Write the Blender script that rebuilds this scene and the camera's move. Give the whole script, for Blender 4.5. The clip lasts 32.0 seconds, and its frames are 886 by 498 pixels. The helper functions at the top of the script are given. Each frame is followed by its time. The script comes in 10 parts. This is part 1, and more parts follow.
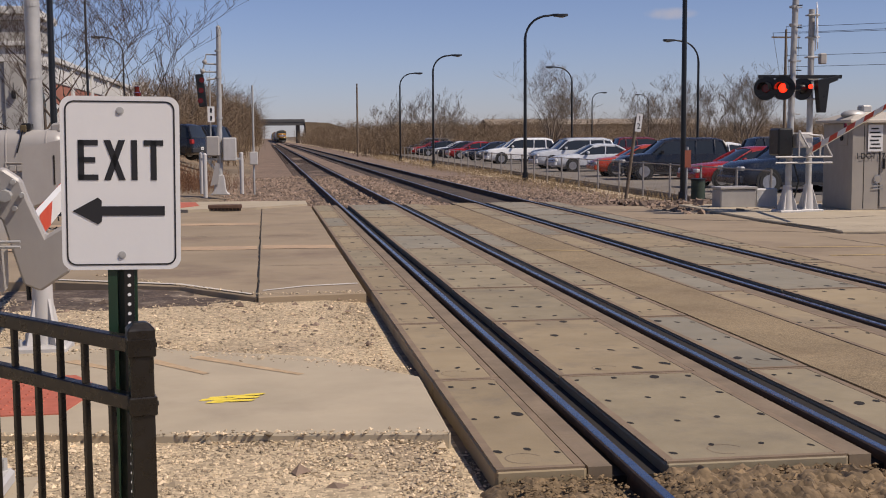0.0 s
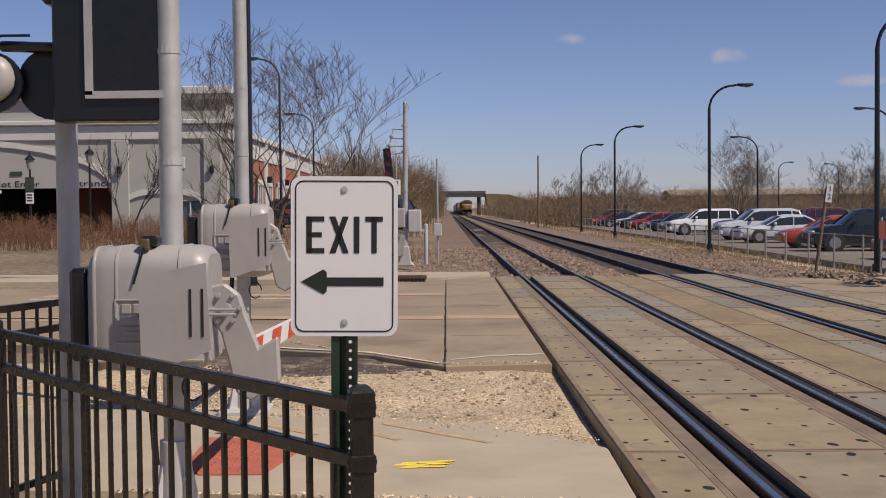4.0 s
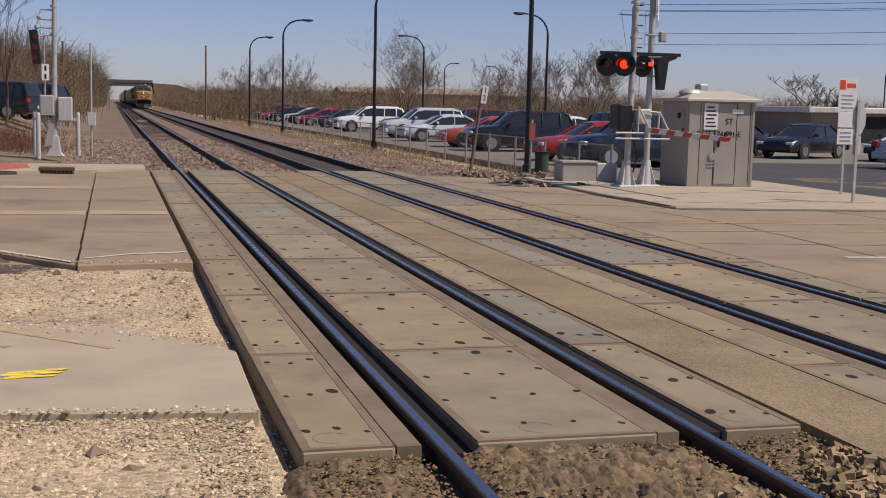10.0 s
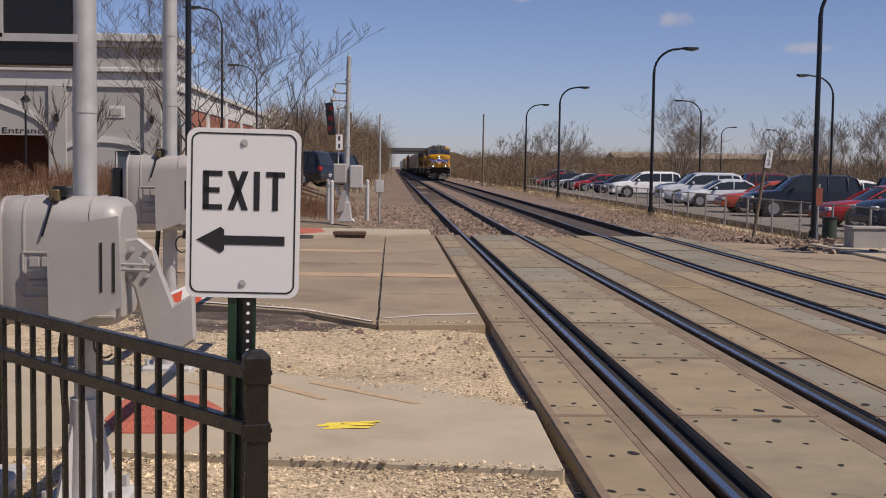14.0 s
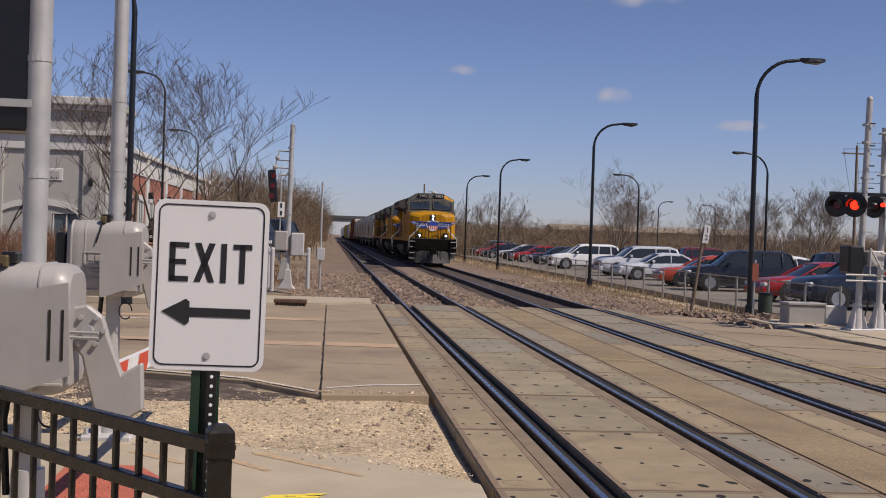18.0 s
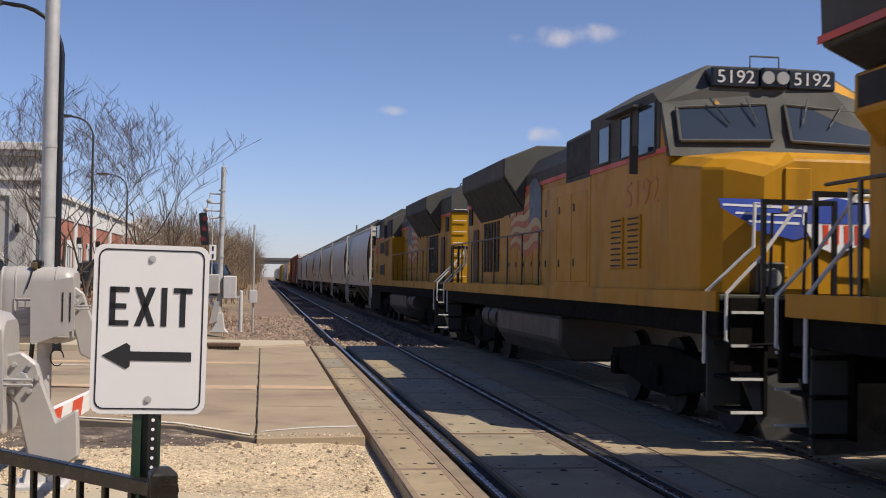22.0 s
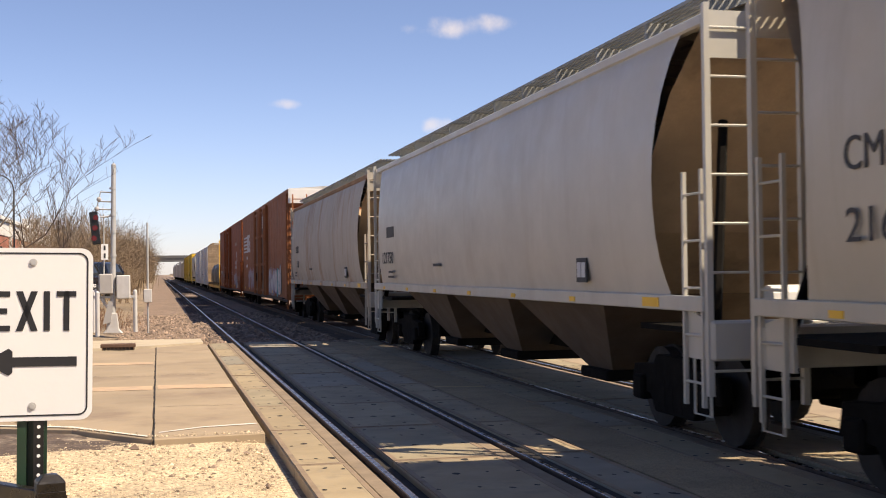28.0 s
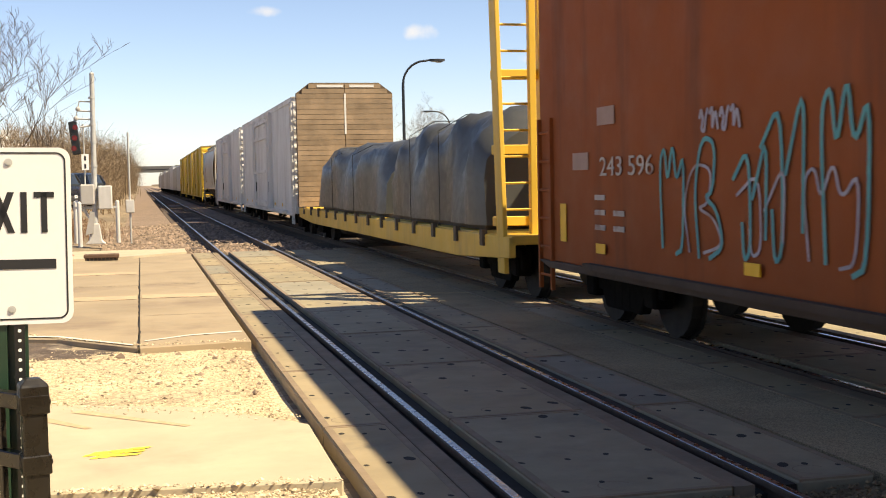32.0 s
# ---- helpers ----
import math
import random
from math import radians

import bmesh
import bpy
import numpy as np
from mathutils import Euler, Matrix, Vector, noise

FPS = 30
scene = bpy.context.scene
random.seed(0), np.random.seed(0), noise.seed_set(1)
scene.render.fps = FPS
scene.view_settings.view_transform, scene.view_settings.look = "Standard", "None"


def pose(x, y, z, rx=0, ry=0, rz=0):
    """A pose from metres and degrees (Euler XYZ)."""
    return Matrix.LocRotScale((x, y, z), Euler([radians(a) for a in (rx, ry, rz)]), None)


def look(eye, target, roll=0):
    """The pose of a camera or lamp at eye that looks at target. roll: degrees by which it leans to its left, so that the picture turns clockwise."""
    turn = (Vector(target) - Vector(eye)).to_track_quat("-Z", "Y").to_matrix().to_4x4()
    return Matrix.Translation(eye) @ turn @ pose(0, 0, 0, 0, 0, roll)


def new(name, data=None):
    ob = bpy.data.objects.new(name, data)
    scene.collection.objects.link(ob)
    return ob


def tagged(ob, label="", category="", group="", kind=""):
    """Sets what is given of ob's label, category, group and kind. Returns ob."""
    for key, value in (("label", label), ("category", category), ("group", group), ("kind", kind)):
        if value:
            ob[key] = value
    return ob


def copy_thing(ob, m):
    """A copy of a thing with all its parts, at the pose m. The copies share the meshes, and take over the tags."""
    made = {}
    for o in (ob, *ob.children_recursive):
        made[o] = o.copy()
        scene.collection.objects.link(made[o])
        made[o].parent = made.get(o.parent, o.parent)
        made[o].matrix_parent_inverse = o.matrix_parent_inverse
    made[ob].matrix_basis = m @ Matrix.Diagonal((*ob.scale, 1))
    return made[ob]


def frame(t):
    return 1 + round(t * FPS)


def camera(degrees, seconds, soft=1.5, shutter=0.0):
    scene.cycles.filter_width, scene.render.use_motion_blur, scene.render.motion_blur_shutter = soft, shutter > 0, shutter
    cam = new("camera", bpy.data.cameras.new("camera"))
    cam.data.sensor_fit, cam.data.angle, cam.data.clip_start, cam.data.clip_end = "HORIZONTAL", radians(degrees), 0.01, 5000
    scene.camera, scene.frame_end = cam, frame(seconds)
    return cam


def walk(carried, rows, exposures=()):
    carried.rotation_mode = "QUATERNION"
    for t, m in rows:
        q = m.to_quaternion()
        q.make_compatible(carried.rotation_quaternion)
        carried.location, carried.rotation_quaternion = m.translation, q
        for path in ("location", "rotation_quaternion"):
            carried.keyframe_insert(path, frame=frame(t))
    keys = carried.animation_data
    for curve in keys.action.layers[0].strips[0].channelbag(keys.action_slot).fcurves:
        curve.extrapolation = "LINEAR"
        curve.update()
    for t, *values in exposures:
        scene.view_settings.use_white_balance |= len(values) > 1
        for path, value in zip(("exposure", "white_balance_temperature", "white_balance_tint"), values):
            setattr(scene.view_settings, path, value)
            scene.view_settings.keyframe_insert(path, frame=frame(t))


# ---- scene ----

cam = camera(40.30, 32.0, soft=1.0, shutter=0.06)
PATH = [
    (0, (-0.137, -1.298, 1.780), (2.739, 18.407, -0.072), -0.39),
    (0.5, (-0.171, -1.304, 1.802), (3.278, 18.335, 0.246), 1.25),
    (1, (-0.204, -1.320, 1.778), (1.625, 18.520, 0.041), 2.03),
    (1.5, (-0.193, -1.359, 1.783), (0.352, 18.538, -0.173), 1.89),
    (2, (-0.215, -1.354, 1.789), (0.121, 18.571, 0.091), 1.06),
    (2.5, (-0.229, -1.415, 1.794), (-0.538, 18.550, 0.647), -0.13),
    (4.5, (-0.217, -1.471, 1.794), (-0.012, 18.520, 1.254), -1.09),
    (5, (-0.208, -1.483, 1.797), (0.637, 18.496, 1.409), -1.05),
    (5.5, (-0.190, -1.504, 1.793), (1.182, 18.435, 1.042), -0.98),
    (6, (-0.159, -1.479, 1.794), (2.489, 18.326, 0.916), -0.01),
    (6.5, (-0.079, -1.313, 1.770), (5.506, 17.786, -0.241), -0.67),
    (7, (-0.047, -1.247, 1.755), (5.914, 17.731, -0.323), -1.95),
    (7.5, (-0.070, -1.198, 1.785), (6.688, 17.531, -0.106), -0.26),
    (8, (-0.033, -1.170, 1.778), (6.688, 17.585, 0.023), -0.03),
    (8.5, (0.058, -1.154, 1.779), (6.261, 17.773, -0.034), -0.10),
    (9, (0.151, -1.194, 1.781), (6.231, 17.729, -0.439), -0.08),
    (9.5, (0.138, -1.158, 1.782), (5.726, 17.913, -0.472), 0.99),
    (10, (0.121, -1.126, 1.788), (5.390, 18.024, -0.565), 1.29),
    (10.5, (-0.056, -1.092, 1.777), (4.966, 18.125, -0.565), -1.11),
    (11, (-0.051, -1.079, 1.779), (2.392, 18.585, -0.933), 0.68),
    (11.5, (-0.051, -1.163, 1.792), (1.684, 18.662, -0.205), 0.34),
    (12, (-0.061, -1.228, 1.799), (1.305, 18.669, 0.314), 0.08),
    (12.5, (-0.081, -1.255, 1.801), (1.044, 18.687, 0.761), 0.66),
    (13, (-0.078, -1.320, 1.788), (1.176, 18.576, 0.190), 0.40),
    (13.5, (-0.105, -1.303, 1.786), (0.750, 18.619, 0.241), -0.27),
    (14, (-0.116, -1.302, 1.797), (0.743, 18.633, 0.436), 0.80),
    (14.5, (-0.100, -1.310, 1.785), (0.602, 18.615, 0.198), 0.58),
    (15, (-0.095, -1.302, 1.789), (0.812, 18.617, 0.231), 1.24),
    (15.5, (-0.149, -1.274, 1.801), (2.095, 18.566, 0.640), 2.79),
    (17.5, (-0.172, -1.318, 1.817), (1.828, 18.580, 1.527), 0.62),
    (18, (-0.194, -1.311, 1.814), (1.656, 18.602, 1.617), 1.85),
    (18.5, (-0.194, -1.324, 1.817), (1.938, 18.562, 1.877), 1.51),
    (19, (-0.197, -1.358, 1.810), (1.993, 18.520, 1.549), -0.23),
    (19.5, (-0.203, -1.362, 1.805), (2.106, 18.496, 1.229), 0.25),
    (20, (-0.209, -1.349, 1.808), (1.693, 18.551, 1.191), 0.73),
    (20.5, (-0.212, -1.341, 1.811), (2.196, 18.512, 1.517), 0.25),
    (21, (-0.210, -1.352, 1.811), (2.660, 18.439, 2.080), 0.43),
    (21.5, (-0.212, -1.377, 1.814), (2.760, 18.396, 2.286), 0.72),
    (22, (-0.215, -1.380, 1.813), (2.721, 18.397, 2.307), 0.92),
    (22.5, (-0.207, -1.385, 1.811), (2.738, 18.391, 2.306), 0.78),
    (23, (-0.203, -1.385, 1.813), (2.750, 18.390, 2.277), 0.54),
    (23.5, (-0.175, -1.375, 1.776), (3.021, 18.365, 2.123), 0.21),
    (24, (-0.187, -1.349, 1.815), (3.505, 18.303, 2.241), -0.88),
    (24.5, (-0.177, -1.371, 1.811), (3.910, 18.207, 1.979), -0.37),
    (26.5, (-0.173, -1.365, 1.809), (5.548, 17.789, 2.434), -0.19),
    (27, (-0.218, -1.362, 1.817), (4.828, 17.990, 1.630), -1.45),
    (27.5, (-0.180, -1.351, 1.812), (4.361, 18.126, 1.640), -2.20),
    (28, (-0.191, -1.385, 1.818), (4.401, 18.078, 2.179), -0.69),
    (28.5, (-0.194, -1.408, 1.819), (4.317, 18.072, 2.247), -0.24),
    (29, (-0.186, -1.395, 1.817), (4.357, 18.080, 2.090), -0.33),
    (29.5, (-0.155, -1.385, 1.809), (4.311, 18.109, 1.597), -0.36),
    (30, (-0.109, -1.362, 1.825), (5.081, 17.942, 1.161), 2.40),
    (30.5, (-0.159, -1.351, 1.803), (4.665, 18.036, 0.858), -0.29),
    (31, (-0.177, -1.349, 1.804), (4.041, 18.191, 1.176), -0.54),
    (31.5, (-0.182, -1.343, 1.797), (4.355, 18.118, 0.975), -0.60),
    (32, (-0.186, -1.307, 1.788), (4.641, 18.068, 0.632), -1.16),
]
EXPOSURES = [(0, -0.16, 6600, 14), (19, -0.16, 6500, 14), (21, 0.18, 6500, 12), (22, 0.3, 6500, 10), (24, 0.45, 6600, 12), (27, 0.9, 7800, 11), (29, 0.78, 7000, 12), (29.5, 0.95, 7400, 10), (30, 1.15, 7900, 7), (31, 1.3, 8000, 5), (32, 1.1, 8300, 3)]
walk(cam, [(t, look(eye, target, roll)) for t, eye, target, roll in PATH], EXPOSURES)

# ---- light ----
SUN_DIR = Vector((0.69, -0.43, 1.0)).normalized()  # towards the sun
world = bpy.data.worlds.new("sky")
scene.world = world
world.use_nodes = True


def build_sky():
    nt = world.node_tree
    nodes, links = nt.nodes, nt.links
    nodes.clear()
    sky = nodes.new("ShaderNodeTexSky")
    sky.sky_type = "NISHITA"
    sky.sun_disc = False
    sky.sun_elevation = math.asin(SUN_DIR.z)
    sky.sun_rotation = math.atan2(SUN_DIR.x, SUN_DIR.y)
    sky.altitude = 250
    sky.air_density, sky.dust_density, sky.ozone_density = 1.0, 0.3, 1.4
    geo = nodes.new("ShaderNodeTexCoord")
    warp = nodes.new("ShaderNodeTexNoise")
    warp.inputs["Scale"].default_value, warp.inputs["Detail"].default_value = 26, 5
    links.new(geo.outputs["Generated"], warp.inputs["Vector"])
    total = None
    # small fair-weather clouds: bearing and height in degrees, half width and half height in degrees
    for bearing, height, wide, tall, thick in CLOUDS:
        b, h = radians(bearing), radians(height)
        centre = Vector((math.sin(b) * math.cos(h), math.cos(b) * math.cos(h), math.sin(h)))
        right, up = Vector((math.cos(b), -math.sin(b), 0)), Vector((-math.sin(b) * math.sin(h), -math.cos(b) * math.sin(h), math.cos(h)))
        parts = []
        for axis, size in ((right, radians(wide)), (up, radians(tall))):
            off = nodes.new("ShaderNodeVectorMath")
            off.operation = "SUBTRACT"
            links.new(geo.outputs["Generated"], off.inputs[0])
            off.inputs[1].default_value = centre
            dot = nodes.new("ShaderNodeVectorMath")
            dot.operation = "DOT_PRODUCT"
            links.new(off.outputs[0], dot.inputs[0])
            dot.inputs[1].default_value = axis / size
            sq = nodes.new("ShaderNodeMath")
            sq.operation = "MULTIPLY"
            links.new(dot.outputs["Value"], sq.inputs[0])
            links.new(dot.outputs["Value"], sq.inputs[1])
            parts.append(sq)
        add = nodes.new("ShaderNodeMath")
        links.new(parts[0].outputs[0], add.inputs[0])
        links.new(parts[1].outputs[0], add.inputs[1])
        ragged = nodes.new("ShaderNodeMath")
        ragged.operation = "MULTIPLY_ADD"
        links.new(warp.outputs["Fac"], ragged.inputs[0])
        ragged.inputs[1].default_value = 3.4
        links.new(add.outputs[0], ragged.inputs[2])
        soft = nodes.new("ShaderNodeMapRange")
        soft.interpolation_type = "SMOOTHSTEP"
        for key, value in (("From Min", 2.55), ("From Max", 1.2), ("To Min", 0.0), ("To Max", thick)):
            soft.inputs[key].default_value = value
        links.new(ragged.outputs[0], soft.inputs["Value"])
        if total is None:
            total = soft.outputs[0]
        else:
            top = nodes.new("ShaderNodeMath")
            top.operation = "MAXIMUM"
            links.new(total, top.inputs[0])
            links.new(soft.outputs[0], top.inputs[1])
            total = top.outputs[0]
    tint = nodes.new("ShaderNodeMix")
    tint.data_type = "RGBA"
    tint.inputs[7].default_value = (8.6, 8.0, 8.2, 1)
    links.new(total, tint.inputs[0])
    hue = nodes.new("ShaderNodeMix")
    hue.data_type, hue.blend_type = "RGBA", "MULTIPLY"
    hue.inputs[0].default_value = 1.0
    hue.inputs[7].default_value = (0.97, 1.0, 1.30, 1)
    links.new(sky.outputs[0], hue.inputs[6])
    # the air near the horizon is paler
    split = nodes.new("ShaderNodeSeparateXYZ")
    links.new(geo.outputs["Generated"], split.inputs[0])
    low = nodes.new("ShaderNodeMapRange")
    low.interpolation_type = "SMOOTHSTEP"
    for key, value in (("From Min", 0.0), ("From Max", 0.26), ("To Min", 1.0), ("To Max", 0.0)):
        low.inputs[key].default_value = value
    links.new(split.outputs["Z"], low.inputs["Value"])
    pale = nodes.new("ShaderNodeMix")
    pale.data_type, pale.blend_type = "RGBA", "MULTIPLY"
    pale.inputs[7].default_value = (1.10, 1.14, 1.26, 1)
    links.new(low.outputs[0], pale.inputs[0])
    links.new(hue.outputs[2], pale.inputs[6])
    links.new(pale.outputs[2], tint.inputs[6])
    back = nodes.new("ShaderNodeBackground")
    back.inputs["Strength"].default_value = SKY
    out = nodes.new("ShaderNodeOutputWorld")
    links.new(tint.outputs[2], back.inputs["Color"])
    links.new(back.outputs[0], out.inputs["Surface"])


SKY = 0.064
CLOUDS = [(14.08, 11.51, 2.95, 0.7, 0.85), (5.95, 7.91, 1.07, 0.35, 0.75), (13.13, 6.84, 1.02, 0.54, 0.8), (18.85, 5.56, 1.23, 0.32, 0.6)]
build_sky()
sun = new("sun", bpy.data.lights.new("sun", "SUN"))
sun.data.energy, sun.data.angle, sun.data.color = 5.0, radians(0.53), (1.0, 0.905, 0.78)
sun.matrix_world = look(SUN_DIR * 100, (0, 0, 0))

# ---- building tools ----
class Shape:
    """Vertices and faces gathered for one mesh."""

    def __init__(self):
        self.v, self.f = [], []

    def add(self, verts, faces):
        n = len(self.v)
        self.v += [tuple(p) for p in verts]
        self.f += [tuple(n + i for i in face) for face in faces]
        return self

    def box(self, x0, x1, y0, y1, z0, z1):
        return self.add([(x, y, z) for z in (z0, z1) for y in (y0, y1) for x in (x0, x1)],
                        [(0, 2, 3, 1), (4, 5, 7, 6), (0, 1, 5, 4), (2, 6, 7, 3), (0, 4, 6, 2), (1, 3, 7, 5)])

    def turned_box(self, m, sx, sy, sz):
        pts = [m @ Vector((x * sx / 2, y * sy / 2, z * sz / 2)) for z in (-1, 1) for y in (-1, 1) for x in (-1, 1)]
        return self.add(pts, [(0, 2, 3, 1), (4, 5, 7, 6), (0, 1, 5, 4), (2, 6, 7, 3), (0, 4, 6, 2), (1, 3, 7, 5)])

    def prism(self, poly, axis, lo, hi):
        """A flat outline drawn out along an axis: for x it holds (y, z), for y (x, z), for z (x, y)."""
        put = {"x": lambda p, d: (d, p[0], p[1]), "y": lambda p, d: (p[0], d, p[1]), "z": lambda p, d: (p[0], p[1], d)}[axis]
        n = len(poly)
        area = sum(poly[i][0] * poly[(i + 1) % n][1] - poly[(i + 1) % n][0] * poly[i][1] for i in range(n))
        if (area < 0) != (axis == "y"):
            poly = poly[::-1]
        verts = [put(p, lo) for p in poly] + [put(p, hi) for p in poly]
        faces = [tuple(range(n - 1, -1, -1)), tuple(range(n, 2 * n))]
        faces += [(i, (i + 1) % n, n + (i + 1) % n, n + i) for i in range(n)]
        return self.add(verts, faces)

    def rod(self, a, b, r0, r1=None, n=8, caps=True):
        a, b = Vector(a), Vector(b)
        r1 = r0 if r1 is None else r1
        d = (b - a).normalized()
        u = d.orthogonal().normalized()
        w = d.cross(u)
        ring = [(math.cos(2 * math.pi * i / n), math.sin(2 * math.pi * i / n)) for i in range(n)]
        verts = [a + (u * c + w * s) * r0 for c, s in ring] + [b + (u * c + w * s) * r1 for c, s in ring]
        faces = [(i, (i + 1) % n, n + (i + 1) % n, n + i) for i in range(n)]
        if caps:
            faces += [tuple(range(n - 1, -1, -1)), tuple(range(n, 2 * n))]
        return self.add(verts, faces)

    def tube(self, pts, r, n=6):
        pts = [Vector(p) for p in pts]
        radii = r if isinstance(r, (list, tuple)) else [r] * len(pts)
        base = len(self.v)
        u = None
        for i, p in enumerate(pts):
            d = (pts[min(i + 1, len(pts) - 1)] - pts[max(i - 1, 0)]).normalized()
            u = d.orthogonal().normalized() if u is None else (u - d * u.dot(d)).normalized()
            w = d.cross(u)
            for k in range(n):
                a = 2 * math.pi * k / n
                self.v.append(tuple(p + (u * math.cos(a) + w * math.sin(a)) * radii[i]))
        for i in range(len(pts) - 1):
            for k in range(n):
                a, b = base + i * n + k, base + i * n + (k + 1) % n
                self.f.append((a, b, b + n, a + n))
        self.f.append(tuple(base + n - 1 - k for k in range(n)))
        self.f.append(tuple(base + (len(pts) - 1) * n + k for k in range(n)))
        return self

    def ball(self, c, r, n=10, m=6, squash=(1, 1, 1)):
        base = len(self.v)
        for j in range(1, m):
            th = math.pi * j / m
            for i in range(n):
                a = 2 * math.pi * i / n
                self.v.append((c[0] + r * squash[0] * math.sin(th) * math.cos(a), c[1] + r * squash[1] * math.sin(th) * math.sin(a), c[2] + r * squash[2] * math.cos(th)))
        top, bot = len(self.v), len(self.v) + 1
        self.v += [(c[0], c[1], c[2] + r * squash[2]), (c[0], c[1], c[2] - r * squash[2])]
        for i in range(n):
            k = (i + 1) % n
            self.f.append((top, base + i, base + k))
            self.f.append((bot, base + (m - 2) * n + k, base + (m - 2) * n + i))
            for j in range(m - 2):
                self.f.append((base + j * n + i, base + (j + 1) * n + i, base + (j + 1) * n + k, base + j * n + k))
        return self

    def loft(self, rings, closed=True, caps=True):
        """Rings of equally many points, joined one to the next."""
        base, n = len(self.v), len(rings[0])
        for ring in rings:
            self.v += [tuple(p) for p in ring]
        for j in range(len(rings) - 1):
            for i in range(n if closed else n - 1):
                k = (i + 1) % n
                self.f.append((base + j * n + i, base + j * n + k, base + (j + 1) * n + k, base + (j + 1) * n + i))
        if caps and closed:
            self.f.append(tuple(base + n - 1 - i for i in range(n)))
            self.f.append(tuple(base + (len(rings) - 1) * n + i for i in range(n)))
        return self

    def mesh(self, name, bevel=0.0, smooth=False, sharp=35, fix=False):
        me = bpy.data.meshes.new(name)
        me.from_pydata(self.v, [], self.f)
        if bevel or fix:
            bm = bmesh.new()
            bm.from_mesh(me)
            bmesh.ops.recalc_face_normals(bm, faces=bm.faces)
            if bevel:
                edges = [e for e in bm.edges if len(e.link_faces) == 2 and e.calc_face_angle(0) > 0.6]
                bmesh.ops.bevel(bm, geom=edges, offset=bevel, segments=1, affect="EDGES", clamp_overlap=True)
            bm.to_mesh(me)
            bm.free()
        if smooth:
            me.polygons.foreach_set("use_smooth", [True] * len(me.polygons))
            me.set_sharp_from_angle(angle=radians(sharp))
        me.update()
        return me


def part(name, shape, material, parent=None, label="", bevel=0.0, smooth=False, at=None, fix=False):
    me = shape if isinstance(shape, bpy.types.Mesh) else shape.mesh(name, bevel, smooth, fix=fix)
    if material is not None and not me.materials:
        me.materials.append(material)
    ob = new(name, me)
    ob.parent = parent
    if at is not None:
        ob.matrix_basis = at
    return tagged(ob, label)


def thing(name, label, category, group="", kind="", at=None):
    ob = new(name)
    ob.empty_display_size = 0.2
    if at is not None:
        ob.matrix_basis = at
    return tagged(ob, label, category, group, kind)


def words(name, text, size, material, parent, m, width=None, depth=0.003, label="", align="CENTER"):
    """Raised lettering in the built-in font, as a mesh."""
    curve = bpy.data.curves.new(name, "FONT")
    curve.body, curve.size, curve.align_x, curve.align_y, curve.extrude = text, size, align, "CENTER", depth
    curve.resolution_u = 3
    tmp = bpy.data.objects.new(name, curve)
    scene.collection.objects.link(tmp)
    me = bpy.data.meshes.new_from_object(tmp.evaluated_get(bpy.context.evaluated_depsgraph_get()))
    bpy.data.objects.remove(tmp)
    bpy.data.curves.remove(curve)
    if width:
        xs = [v.co.x for v in me.vertices]
        k = width / max(max(xs) - min(xs), 1e-4)
        for v in me.vertices:
            v.co.x *= k
    me.materials.clear()
    me.materials.append(material)
    ob = new(name, me)
    ob.parent = parent
    ob.matrix_basis = m
    return tagged(ob, label)


def big_mesh(name, verts, faces, material):
    """A mesh from arrays: verts (n, 3), faces (m, 3) or (m, 4)."""
    me = bpy.data.meshes.new(name)
    verts, faces = np.asarray(verts, np.float32), np.asarray(faces, np.int32)
    k = faces.shape[1]
    me.vertices.add(len(verts))
    me.vertices.foreach_set("co", verts.ravel())
    me.loops.add(faces.size)
    me.loops.foreach_set("vertex_index", faces.ravel())
    me.polygons.add(len(faces))
    me.polygons.foreach_set("loop_start", np.arange(0, faces.size, k, dtype=np.int32))
    me.update(calc_edges=True)
    me.materials.append(material)
    return me


